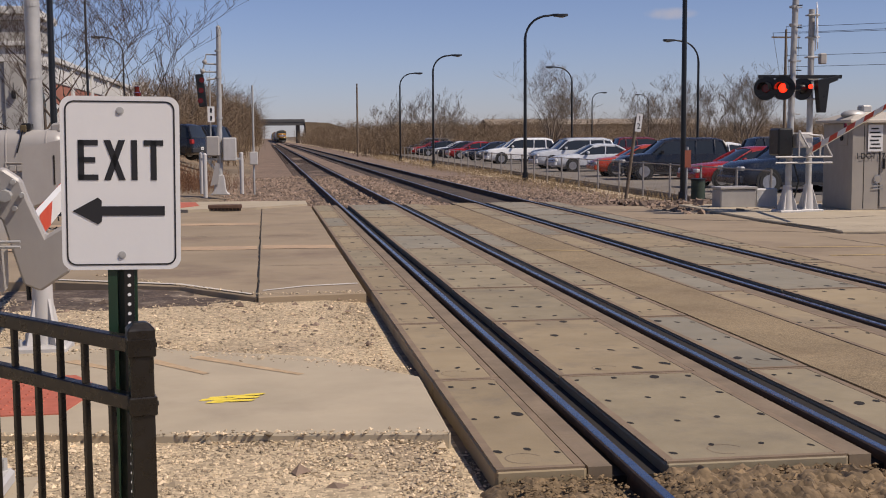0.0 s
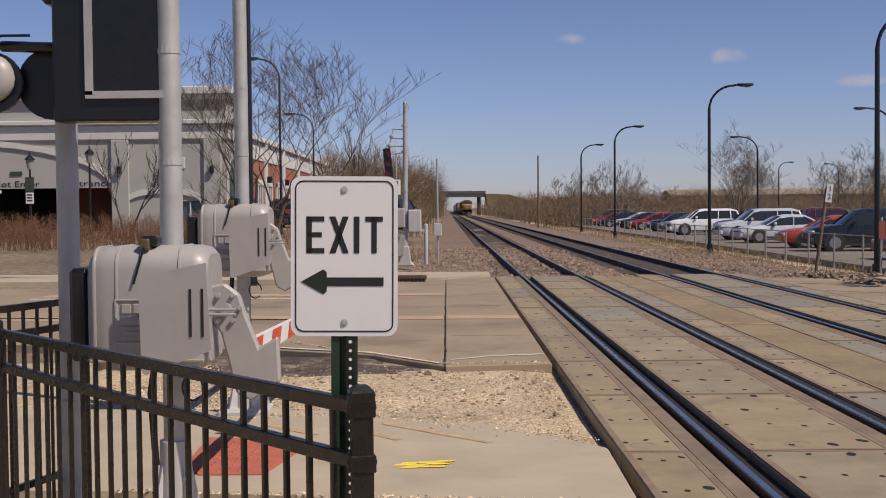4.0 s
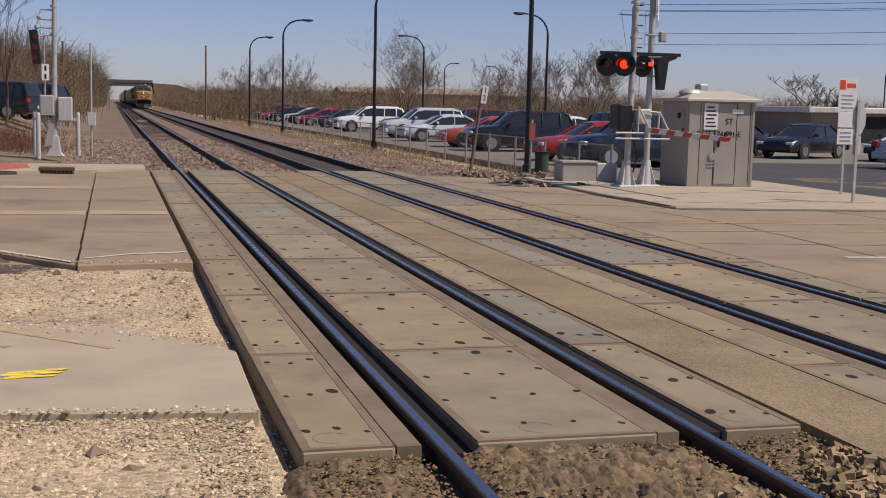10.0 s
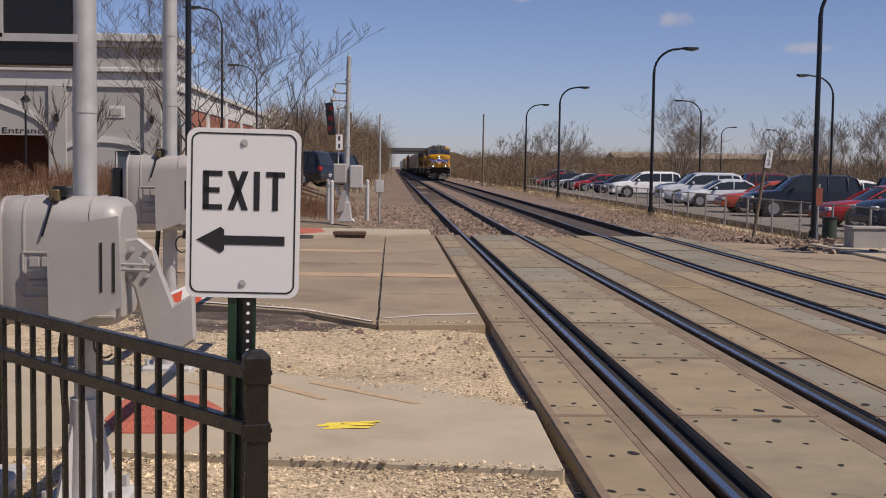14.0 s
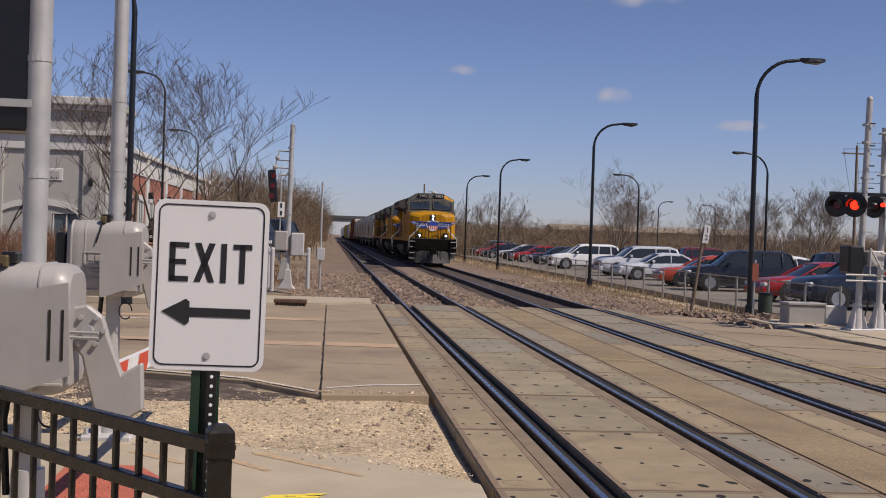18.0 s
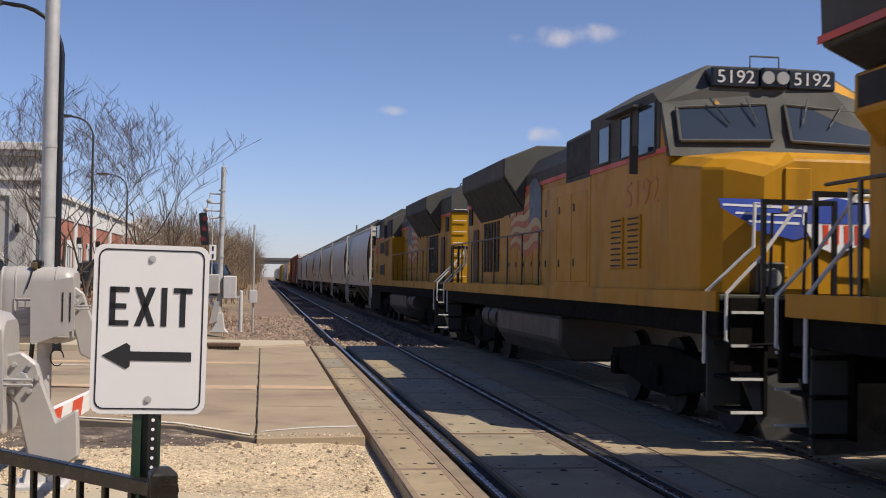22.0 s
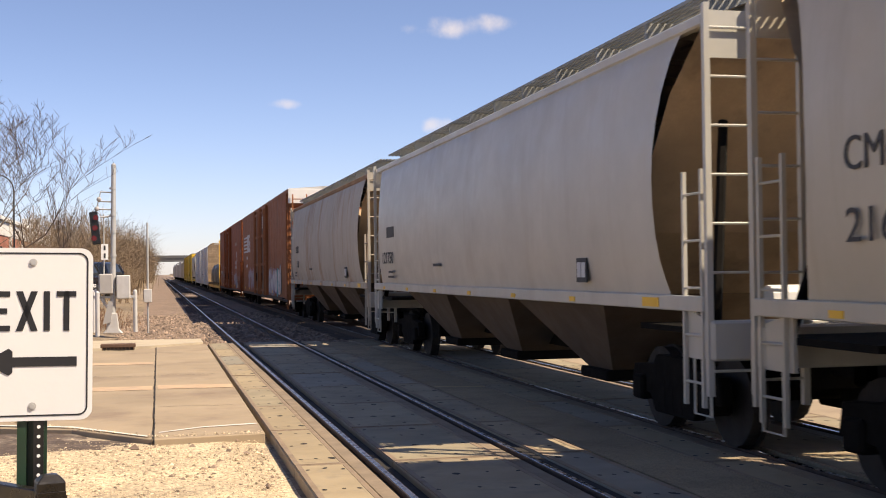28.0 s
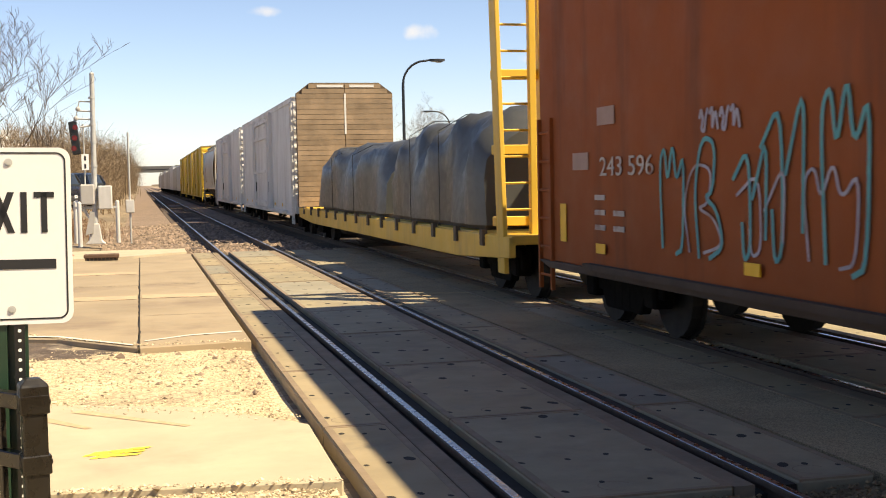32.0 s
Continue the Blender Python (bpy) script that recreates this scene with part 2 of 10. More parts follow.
# ---- materials ----
def surface(name, colour, rough=0.7, metal=0.0, vary=0.18, scale=1.5, fine=30.0, bump=0.15, stain=None, stain_scale=0.6, stain_amount=0.5,
            grit=0.0, spec=0.5, by_object=0.0, by_island=0.0, world_space=False, streak=False, coat=0.0):
    """Paint, metal, concrete, wood: a base colour with broad and fine variation, stains, and fine relief."""
    m = bpy.data.materials.new(name)
    m.use_nodes = True
    nt = m.node_tree
    nodes, links = nt.nodes, nt.links
    bsdf = nodes["Principled BSDF"]
    bsdf.inputs["Metallic"].default_value = metal
    bsdf.inputs["Specular IOR Level"].default_value = spec
    bsdf.inputs["Coat Weight"].default_value = coat
    coord = nodes.new("ShaderNodeTexCoord")
    vec = coord.outputs["Object"]
    if world_space:
        vec = nodes.new("ShaderNodeNewGeometry").outputs["Position"]
    if streak:
        stretch = nodes.new("ShaderNodeMapping")
        stretch.inputs["Scale"].default_value = (1, 1, 0.12)
        links.new(vec, stretch.inputs["Vector"])
        streaked = stretch.outputs[0]
    else:
        streaked = vec

    def tex(size, detail, source=vec, rough_=0.6):
        n = nodes.new("ShaderNodeTexNoise")
        n.inputs["Scale"].default_value, n.inputs["Detail"].default_value, n.inputs["Roughness"].default_value = size, detail, rough_
        links.new(source, n.inputs["Vector"])
        return n.outputs["Fac"]

    def ramp(source, lo, hi, a=0.0, b=1.0):
        r = nodes.new("ShaderNodeMapRange")
        for key, value in (("From Min", lo), ("From Max", hi), ("To Min", a), ("To Max", b)):
            r.inputs[key].default_value = value
        links.new(source, r.inputs["Value"])
        return r.outputs[0]

    def mix(fac, a, b, kind="MIX"):
        x = nodes.new("ShaderNodeMix")
        x.data_type, x.blend_type = "RGBA", kind
        for slot, value in ((0, fac), (6, a), (7, b)):
            if isinstance(value, (int, float)):
                x.inputs[slot].default_value = value
            elif isinstance(value, tuple):
                x.inputs[slot].default_value = (*value, 1) if len(value) == 3 else value
            else:
                links.new(value, x.inputs[slot])
        return x.outputs[2]

    dark = tuple(max(c * (1 - vary), 0) for c in colour)
    light = tuple(min(c * (1 + vary), 1) for c in colour)
    broad, grain = tex(scale, 4), tex(fine, 3)
    col = mix(ramp(broad, 0.3, 0.7), dark, light)
    col = mix(ramp(grain, 0.35, 0.65, 0, min(0.5, vary * 2)), col, mix(0.5, col, dark), "MIX")
    if stain is not None:
        mask = ramp(tex(stain_scale, 5, streaked, 0.68), 0.52, 0.68, 0, stain_amount)
        col = mix(mask, col, stain)
    if grit:
        vor = nodes.new("ShaderNodeTexVoronoi")
        vor.inputs["Scale"].default_value = grit
        links.new(vec, vor.inputs["Vector"])
        speck = nodes.new("ShaderNodeSeparateColor")
        links.new(vor.outputs["Color"], speck.inputs[0])
        val = ramp(speck.outputs[0], 0, 1, 0.62, 1.35)
        grey = nodes.new("ShaderNodeCombineColor")
        for k in range(3):
            links.new(val, grey.inputs[k])
        col = mix(1.0, col, grey.outputs[0], "MULTIPLY")
    if by_object or by_island:
        src = nodes.new("ShaderNodeObjectInfo").outputs["Random"] if by_object else nodes.new("ShaderNodeNewGeometry").outputs["Random Per Island"]
        amt = by_object or by_island
        val = ramp(src, 0, 1, 1 - amt, 1 + amt)
        grey = nodes.new("ShaderNodeCombineColor")
        for k in range(3):
            links.new(val, grey.inputs[k])
        col = mix(1.0, col, grey.outputs[0], "MULTIPLY")
    links.new(col, bsdf.inputs["Base Color"])
    links.new(ramp(tex(scale * 3, 4), 0.3, 0.7, max(rough - 0.1, 0.03), min(rough + 0.1, 1)), bsdf.inputs["Roughness"])
    if bump:
        b = nodes.new("ShaderNodeBump")
        b.inputs["Strength"].default_value = bump
        b.inputs["Distance"].default_value = 0.01
        if grit:
            links.new(vor.outputs["Distance"], b.inputs["Height"])
            b.invert = True
        else:
            links.new(grain, b.inputs["Height"])
        links.new(b.outputs[0], bsdf.inputs["Normal"])
    return m


def glow(name, colour, strength):
    m = bpy.data.materials.new(name)
    m.use_nodes = True
    bsdf = m.node_tree.nodes["Principled BSDF"]
    bsdf.inputs["Base Color"].default_value = (*colour, 1)
    bsdf.inputs["Emission Color"].default_value = (*colour, 1)
    bsdf.inputs["Emission Strength"].default_value = strength
    bsdf.inputs["Roughness"].default_value = 0.2
    return m


def glass(name, colour, rough=0.05):
    m = bpy.data.materials.new(name)
    m.use_nodes = True
    bsdf = m.node_tree.nodes["Principled BSDF"]
    bsdf.inputs["Base Color"].default_value = (*colour, 1)
    bsdf.inputs["Roughness"].default_value = rough
    bsdf.inputs["IOR"].default_value = 1.5
    bsdf.inputs["Specular IOR Level"].default_value = 0.55
    return m


GRAVEL = surface("pale_gravel", (0.47, 0.37, 0.24), 0.95, vary=0.22, scale=0.9, fine=24, bump=0.5, stain=(0.16, 0.12, 0.09), stain_scale=0.5, stain_amount=0.65, grit=34, world_space=True)
STONE = surface("loose_stone", (0.48, 0.38, 0.255), 0.95, vary=0.25, scale=4, bump=0.2, by_island=0.6)
FRAMESTEEL = surface("rusty_panel_edge", (0.215, 0.155, 0.10), 0.75, vary=0.2, scale=3, fine=30, bump=0.12, world_space=True)
TANBAND = surface("worn_tan_stripe", (0.43, 0.30, 0.19), 0.85, vary=0.2, scale=1.5, fine=30, bump=0.1, stain=(0.33, 0.24, 0.17), stain_scale=1.2, stain_amount=0.8, world_space=True)
BALLAST = surface("track_ballast", (0.20, 0.14, 0.10), 0.95, vary=0.3, scale=0.7, fine=14, bump=0.7, stain=(0.10, 0.07, 0.05), stain_scale=0.35, stain_amount=0.5, grit=15, world_space=True)
ROCK = surface("ballast_rock", (0.21, 0.15, 0.11), 0.95, vary=0.3, scale=3, bump=0.3, by_island=0.5)
DIRT = surface("bare_dirt", (0.185, 0.128, 0.070), 0.95, vary=0.35, scale=1.3, fine=18, bump=0.8, stain=(0.08, 0.055, 0.04), stain_amount=0.6, grit=26, world_space=True)
MULCH = surface("damp_mulch", (0.085, 0.06, 0.045), 0.95, vary=0.35, scale=2.5, fine=20, bump=0.8, stain=(0.3, 0.24, 0.18), stain_scale=2.2, stain_amount=0.7, grit=30, world_space=True)
FIELD = surface("dry_ground", (0.21, 0.155, 0.10), 0.95, vary=0.35, scale=0.12, fine=3, bump=0.6, stain=(0.12, 0.10, 0.06), stain_scale=0.05, stain_amount=0.6, grit=9, world_space=True)
CONCRETE = surface("pale_concrete", (0.40, 0.335, 0.24), 0.85, vary=0.10, scale=1.2, fine=60, bump=0.12, stain=(0.25, 0.20, 0.15), stain_scale=0.7, stain_amount=0.35, world_space=True)
ROADC = surface("road_concrete", (0.285, 0.220, 0.145), 0.85, vary=0.14, scale=0.5, fine=45, bump=0.15, stain=(0.17, 0.12, 0.085), stain_scale=0.45, stain_amount=0.7, world_space=True)
PANEL = surface("crossing_panel_concrete", (0.265, 0.218, 0.140), 0.8, vary=0.16, scale=1.6, fine=50, bump=0.12, stain=(0.16, 0.135, 0.10), stain_scale=0.9, stain_amount=0.6, world_space=True, by_object=0.06)
PANELB = surface("dusty_panel_concrete", (0.29, 0.226, 0.137), 0.8, vary=0.15, scale=1.1, fine=50, bump=0.12, stain=(0.15, 0.125, 0.095), stain_scale=1.3, stain_amount=0.55, world_space=True, by_object=0.07)
PANELC = surface("grey_panel_concrete", (0.225, 0.20, 0.150), 0.8, vary=0.15, scale=1.1, fine=50, bump=0.12, stain=(0.27, 0.22, 0.15), stain_scale=0.9, stain_amount=0.6, world_space=True, by_object=0.07)
ASPHALT = surface("dark_asphalt", (0.055, 0.053, 0.055), 0.9, vary=0.2, scale=0.5, fine=60, bump=0.25, world_space=True)
LOT = surface("worn_asphalt", (0.19, 0.165, 0.135), 0.9, vary=0.2, scale=0.4, fine=40, bump=0.25, world_space=True)
BLACKTOP = surface("brown_asphalt", (0.25, 0.187, 0.108), 0.9, vary=0.2, scale=0.8, fine=45, bump=0.25, stain=(0.17, 0.12, 0.07), stain_amount=0.5, grit=120, world_space=True)
STEEL_RAIL = surface("worn_rail_head", (0.42, 0.42, 0.45), 0.28, metal=1.0, vary=0.1, scale=3, bump=0.03)
RUST = surface("rusty_rail_side", (0.055, 0.035, 0.025), 0.8, vary=0.3, scale=4, bump=0.3)
RUBBER = surface("dirty_flangeway", (0.20, 0.15, 0.10), 0.85, vary=0.25, scale=2, bump=0.2, world_space=True)
TIE = surface("creosoted_tie", (0.07, 0.05, 0.04), 0.9, vary=0.3, scale=4, bump=0.4, by_object=0.2)
BLACK = surface("black_paint", (0.008, 0.008, 0.008), 0.35, vary=0.2, scale=5, bump=0.04, spec=0.5)
FENCEBLACK = surface("gloss_black_fence_paint", (0.013, 0.010, 0.007), 0.3, vary=0.2, scale=8, bump=0.04)
GREENPOST = surface("dark_green_post_paint", (0.010, 0.034, 0.016), 0.45, vary=0.2, scale=8, bump=0.05)
WHITESIGN = surface("white_reflective_sheet", (0.67, 0.665, 0.655), 0.45, vary=0.03, scale=6, fine=90, bump=0.02, stain=(0.55, 0.54, 0.53), stain_scale=3, stain_amount=0.2)
INK = surface("black_sign_ink", (0.012, 0.012, 0.014), 0.5, vary=0.1, bump=0.0)
GALV = surface("galvanised_steel", (0.44, 0.435, 0.42), 0.55, metal=0.4, vary=0.12, scale=6, fine=25, bump=0.05, stain=(0.36, 0.34, 0.32), stain_scale=2.5, stain_amount=0.4)
ALUPAINT = surface("silver_paint", (0.50, 0.485, 0.47), 0.55, metal=0.15, vary=0.08, scale=3, bump=0.05, stain=(0.34, 0.32, 0.29), stain_scale=1.6, stain_amount=0.35, streak=True)
BOXGREY = surface("weathered_grey_case", (0.345, 0.325, 0.305), 0.45, metal=0.0, vary=0.08, scale=3, bump=0.06, stain=(0.29, 0.265, 0.25), stain_scale=2, stain_amount=0.4, streak=True)
BUNGALOW = surface("aluminium_cabinet", (0.34, 0.31, 0.27), 0.5, metal=0.3, vary=0.07, scale=1.5, bump=0.04, stain=(0.28, 0.25, 0.21), stain_scale=1.0, stain_amount=0.3, streak=True)
REDRF = surface("red_reflective", (0.62, 0.06, 0.02), 0.4, vary=0.08, bump=0.02)
WHITERF = surface("white_reflective", (0.75, 0.74, 0.72), 0.4, vary=0.05, bump=0.02)
YELLOWLINE = surface("yellow_spray_paint", (0.72, 0.56, 0.03), 0.8, vary=0.15, scale=12, bump=0.05)
ORANGELINE = surface("faded_orange_paint", (0.44, 0.315, 0.19), 0.85, vary=0.2, scale=10, bump=0.05)
# serves worn lane lines and the painted highlight on slab edges
PALESTRIPE = surface("worn_white_line", (0.55, 0.50, 0.44), 0.85, vary=0.2, scale=6, bump=0.05)
TACTILE = surface("red_tactile_paving", (0.42, 0.115, 0.07), 0.85, vary=0.15, scale=6, bump=0.1, world_space=True)
# near-black for joints and slots, standing in for shade down in the gaps
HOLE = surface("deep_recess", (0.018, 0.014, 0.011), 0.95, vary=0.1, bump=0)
LAMPGLASS = glass("lamp_lens", (0.30, 0.30, 0.28))
REDGLOW = glow("lit_red_lens", (1.0, 0.025, 0.006), 2.6)
REDLENS = glass("dark_red_lens", (0.10, 0.004, 0.004), 0.2)
WOODPOST = surface("weathered_post", (0.16, 0.12, 0.085), 0.9, vary=0.25, scale=6, bump=0.3)
PALEINK = surface("grey_print", (0.25, 0.25, 0.26), 0.6, vary=0.1, bump=0)
CHAINLINK = surface("fence_pipe", (0.33, 0.31, 0.29), 0.55, metal=0.4, vary=0.12, bump=0.05)

# ---- ground and tracks ----
RAIL_N, RAIL_F, GAUGE = 1.80, 5.54, 1.505   # left rail of the near and of the far track, rail to rail
X_TRAIN = RAIL_F + GAUGE / 2
FAR_END = 700.0


def ground_height(x, y):
    z = -0.13
    if y < 14.2 and x < 0.9 and x > -14:
        z = -0.075
    if y > 31:
        k = min((y - 31) / 3, 1)
        mid = math.exp(-(((x - 2.55) / 1.9) ** 4)) + math.exp(-(((x - 6.3) / 1.9) ** 4))
        z = -0.13 - 0.10 * k + 0.06 * k * min(mid, 1)
        if x < -1.2:
            z += 0.12 * k * min((-1.2 - x) / 1.5, 1)
        if x > 8.6:
            z -= 0.10 * k * min((x - 8.6) / 2.5, 1)
    if x > 9 and y <= 31:
        z = -0.10
    if x < -3.2 and y > 34:
        z += 0.9 * min((y - 34) / 18, 1) * min((-3.2 - x) / 3, 1)
    z += 0.02 * noise.noise(Vector((x * 0.9, y * 0.9, 0))) if abs(x) < 40 and y < 120 else 0
    if y > 250 and (x < -14 or x > 28):
        z += min((y - 250) * 0.01, 3.0)
    return z


def spread(lo, hi, first, grow):
    out, step = [lo], first
    while out[-1] < hi:
        out.append(out[-1] + step)
        step *= grow
    return out


def build_ground():
    xs = sorted({round(-1 - v, 3) for v in spread(0, 1500, 0.5, 1.16)} | {round(v, 3) for v in np.arange(-1, 14.1, 0.5)} | {round(14 + v, 3) for v in spread(0, 1500, 0.8, 1.16)})
    ys = sorted({round(v, 3) for v in np.arange(-8, 40.1, 0.6)} | {round(-8 - v, 3) for v in spread(0, 800, 2, 1.3)} | {round(40 + v, 3) for v in spread(0, 3000, 1.2, 1.08)})
    verts = [(x, y, ground_height(x, y)) for y in ys for x in xs]
    n = len(xs)
    faces = [(j * n + i, j * n + i + 1, (j + 1) * n + i + 1, (j + 1) * n + i) for j in range(len(ys) - 1) for i in range(n - 1)]
    me = bpy.data.meshes.new("ground")
    me.from_pydata(verts, [], faces)
    me.materials.append(FIELD)
    me.materials.append(GRAVEL)
    me.materials.append(BALLAST)
    me.materials.append(DIRT)
    kinds = []
    for f in faces:
        x, y = (verts[f[0]][0] + verts[f[2]][0]) / 2, (verts[f[0]][1] + verts[f[2]][1]) / 2
        if y > 30 and -1.1 < x < 11.5:
            kinds.append(2)
        elif y < 13.5 and x < 1.1 and x > -14:
            kinds.append(1)
        elif y < 6 and 1.0 <= x < 12:
            kinds.append(3)
        elif y > 29 and 8 < x < 13:
            kinds.append(1)
        else:
            kinds.append(0)
    me.polygons.foreach_set("material_index", kinds)
    me.polygons.foreach_set("use_smooth", [True] * len(faces))
    ob = new("ground", me)
    return tagged(ob, "tan gravel and dry bare ground with dirt patches", "ground", kind="structure")


build_ground()


def slab(name, outline, z0, z1, material, label, bevel=0.0, category="pavement"):
    ob = part(name, Shape().prism(outline, "z", z0, z1), material, None, label, bevel, fix=True)
    return tagged(ob, category=category, kind="structure")


# the street that crosses the tracks, concrete slabs on the near side
slab("road_west", [(-60, 16.2), (-8, 15.6), (-2.8, 14.4), (-1.2, 13.6), (-0.268, 12.42), (-0.268, 29.4), (-2.6, 28.2), (-8, 27.4), (-60, 27.4)], -0.35, -0.012, ROADC,
     "tan concrete street slabs with a ragged near edge", 0.01, "road")
slab("road_slab", [(-0.256, 12.36), (0.98, 12.5), (1.0, 30.6), (-0.256, 29.5)], -0.35, -0.004, ROADC, "tan concrete road slab beside the track", 0.01, "road")
slab("road_middle", [(4.04, 2.4), (4.97, 2.2), (4.97, 30.0), (3.98, 30.3)], -0.3, -0.012, BLACKTOP, "worn brown asphalt strip between the tracks", 0, "road")
slab("road_east", [(7.66, 6.8), (14.6, 6.6), (60, 4), (60, 17), (18, 17.4), (14.9, 18.9), (13.3, 19.0), (10.2, 19.4), (10.0, 22.8), (8.1, 24.4), (7.66, 25.5)], -0.3, -0.03, ROADC,
     "tan concrete street with yellow lane lines", 0, "road")
slab("road_east_edge", [(7.66, 25.6), (8.1, 24.5), (10.05, 22.9), (10.3, 24.2), (10.0, 28.6), (7.66, 29.6)], -0.3, -0.045, ROADC, "cracked tan road edge by the far track", 0, "road")
slab("corner_pavement", [(10.15, 22.85), (10.3, 19.5), (13.3, 19.1), (14.9, 19.0), (16.4, 19.9), (16.6, 27.6), (13.4, 28.2), (10.3, 28.4)], -0.3, 0.012, CONCRETE,
     "pale concrete street corner with a rounded kerb", 0.02)
slab("parking_lot", [(12.9, 29.6), (16.7, 27.8), (16.6, 20.1), (18.5, 17.6), (90, 16), (90, 175), (14.2, 175), (13.2, 60)], -0.45, -0.11, LOT, "grey asphalt commuter car park", 0, "car park")
slab("side_lot", [(16.8, 20.3), (18.6, 17.9), (110, 16.5), (110, 40), (17.0, 40)], -0.2, -0.095, ASPHALT, "dark fresh asphalt lot beside the street", 0, "car park")
# the footpath between camera and street
slab("footpath", [(-14, 7.2), (-1.9, 6.36), (-0.9, 6.13), (0.12, 5.98), (0.95, 5.86), (0.98, 7.62), (0.25, 8.6), (-0.85, 9.1), (-1.3, 9.45), (-14, 10.6)], -0.3, -0.02, CONCRETE,
     "pale concrete footpath with yellow and orange spray marks", 0.012)
slab("far_footpath", [(-14, 30.2), (-3.0, 30.2), (-2.1, 29.6), (-0.4, 30.2), (0.95, 31.4), (0.95, 33.2), (-2.9, 33.4), (-14, 34)], -0.3, -0.0, CONCRETE, "pale concrete footpath beyond the street")


def marks():
    rng = random.Random(3)
    s = Shape()
    for k in range(16):
        x, y, z = -0.62 + 0.02 * k + rng.uniform(-0.01, 0.01), 7.02 + 0.002 * k + rng.uniform(-0.10, 0.10), -0.017 + 0.0003 * k
        s.add([(x, y, z), (x + 0.12, y + 0.01, z), (x + 0.15, y + 0.06, z), (x + 0.02, y + 0.05, z)], [(0, 1, 2, 3)])
    tagged(part("paint_mark", s, SPRAYYELLOW, None, "yellow spray paint scribble on the footpath"), category="paint mark", kind="structure")
    s = Shape()
    for a, b in (((-0.75, 8.75), (0.1, 7.85)), ((-1.1, 8.65), (-0.62, 8.0)), ((-1.75, 8.75), (-1.3, 8.25))):
        a, b = Vector((*a, -0.0165)), Vector((*b, -0.0165))
        w = (b - a).cross(Vector((0, 0, 1))).normalized() * 0.06
        s.add([a - w, b - w * 0.5, b + w * 0.5, a + w], [(0, 1, 2, 3)])
    tagged(part("paint_mark", s, ORANGELINE, None, "faded orange spray line across the footpath"), category="paint mark", kind="structure")
    # lane lines, and the highlight on chipped slab edges painted as pale stripes
    for pts, mat_, label in (
            ([(-0.2, 12.86), (0.3, 13.2), (0.95, 13.34), (0.95, 13.44), (0.3, 13.3), (-0.2, 12.94)], PALESTRIPE, "pale highlight painted on the chipped road slab edge"),
            ([(-0.32, 12.56), (-1.2, 13.68), (-2.8, 14.5), (-2.8, 14.6), (-1.2, 13.8), (-0.32, 12.66)], PALESTRIPE, "pale highlight painted along the chipped street edge"),
            ([(-9, 18.9), (-0.3, 18.3), (-0.3, 18.95), (-9, 19.6)], TANBAND, "worn tan stripe across the street"),
            ([(-0.22, 18.3), (0.96, 18.2), (0.96, 18.8), (-0.22, 18.95)], TANBAND, "worn tan stripe across the road slab"),
            ([(-9, 24.4), (-0.3, 23.9), (-0.3, 24.5), (-9, 25.1)], TANBAND, "worn tan stripe across the street"),
            ([(-9, 19.4), (-2.3, 18.4), (-2.3, 18.55), (-9, 19.6)], PALESTRIPE, "white lane line on the street"),
            ([(-9, 23.8), (-2.6, 23.2), (-2.6, 23.35), (-9, 24.0)], PALESTRIPE, "white lane line on the street"),
            ([(8.2, 15.6), (12.6, 15.2), (12.6, 15.33), (8.2, 15.72)], YELLOWLINE_OLD, "faded yellow centre line on the street"),
            ([(8.0, 17.0), (16, 15.9), (16, 16.03), (8.0, 17.12)], YELLOWLINE_OLD, "faded yellow centre line on the street"),
            ([(9.2, 12.3), (15, 11.6), (15, 11.75), (9.2, 12.42)], PALESTRIPE, "worn white lane line on the street"),
            ([(4.05, 17.2), (4.9, 16.9), (4.9, 17.02), (4.05, 17.32)], YELLOWLINE_OLD, "faded yellow centre line between the tracks")):
        z = -0.007 if pts[0][0] < -1 else (0.002 if pts[0][0] < 1 else (-0.008 if pts[0][0] < 5 else -0.025))
        s = Shape().add([(x, y, z) for x, y in pts], [tuple(range(len(pts)))])
        tagged(part("road_marking", s, mat_, None, label), category="road marking", kind="structure")
    # broken lines and open joints in the far street
    for pts, w in (([(7.9, 24.4), (9.2, 23.2), (10.1, 22.9), (10.25, 21.2), (10.3, 19.6)], 0.035), ([(10.2, 22.9), (11.6, 22.6), (13.0, 23.2)], 0.022), ([(10.4, 20.6), (12.2, 20.2), (13.6, 20.8), (15.4, 20.4)], 0.018),
                   ([(7.8, 20.6), (9.4, 20.1), (10.2, 19.5)], 0.025), ([(8.0, 14.0), (10.5, 13.6), (14.0, 13.9), (18.0, 13.2)], 0.016), ([(9.6, 19.0), (9.9, 16.5), (9.7, 12.5), (10.0, 8.0)], 0.016), ([(13.2, 18.8), (13.4, 15.0), (13.1, 9.0)], 0.016),
                   ([(10.3, 19.3), (13.3, 18.95), (14.9, 18.85), (16.5, 19.8)], 0.05), ([(-0.3, 20.9), (-2.2, 21.2), (-6.0, 21.0)], 0.014), ([(-0.2, 21.0), (0.9, 20.9)], 0.012), ([(-0.2, 15.7), (0.9, 15.6)], 0.010)):
        s = Shape()
        fine = []
        for (xa, ya), (xb, yb) in zip(pts, pts[1:]):
            for n in range(10):
                fine.append((xa + (xb - xa) * n / 10 + rng.uniform(-0.03, 0.03), ya + (yb - ya) * n / 10 + rng.uniform(-0.03, 0.03)))
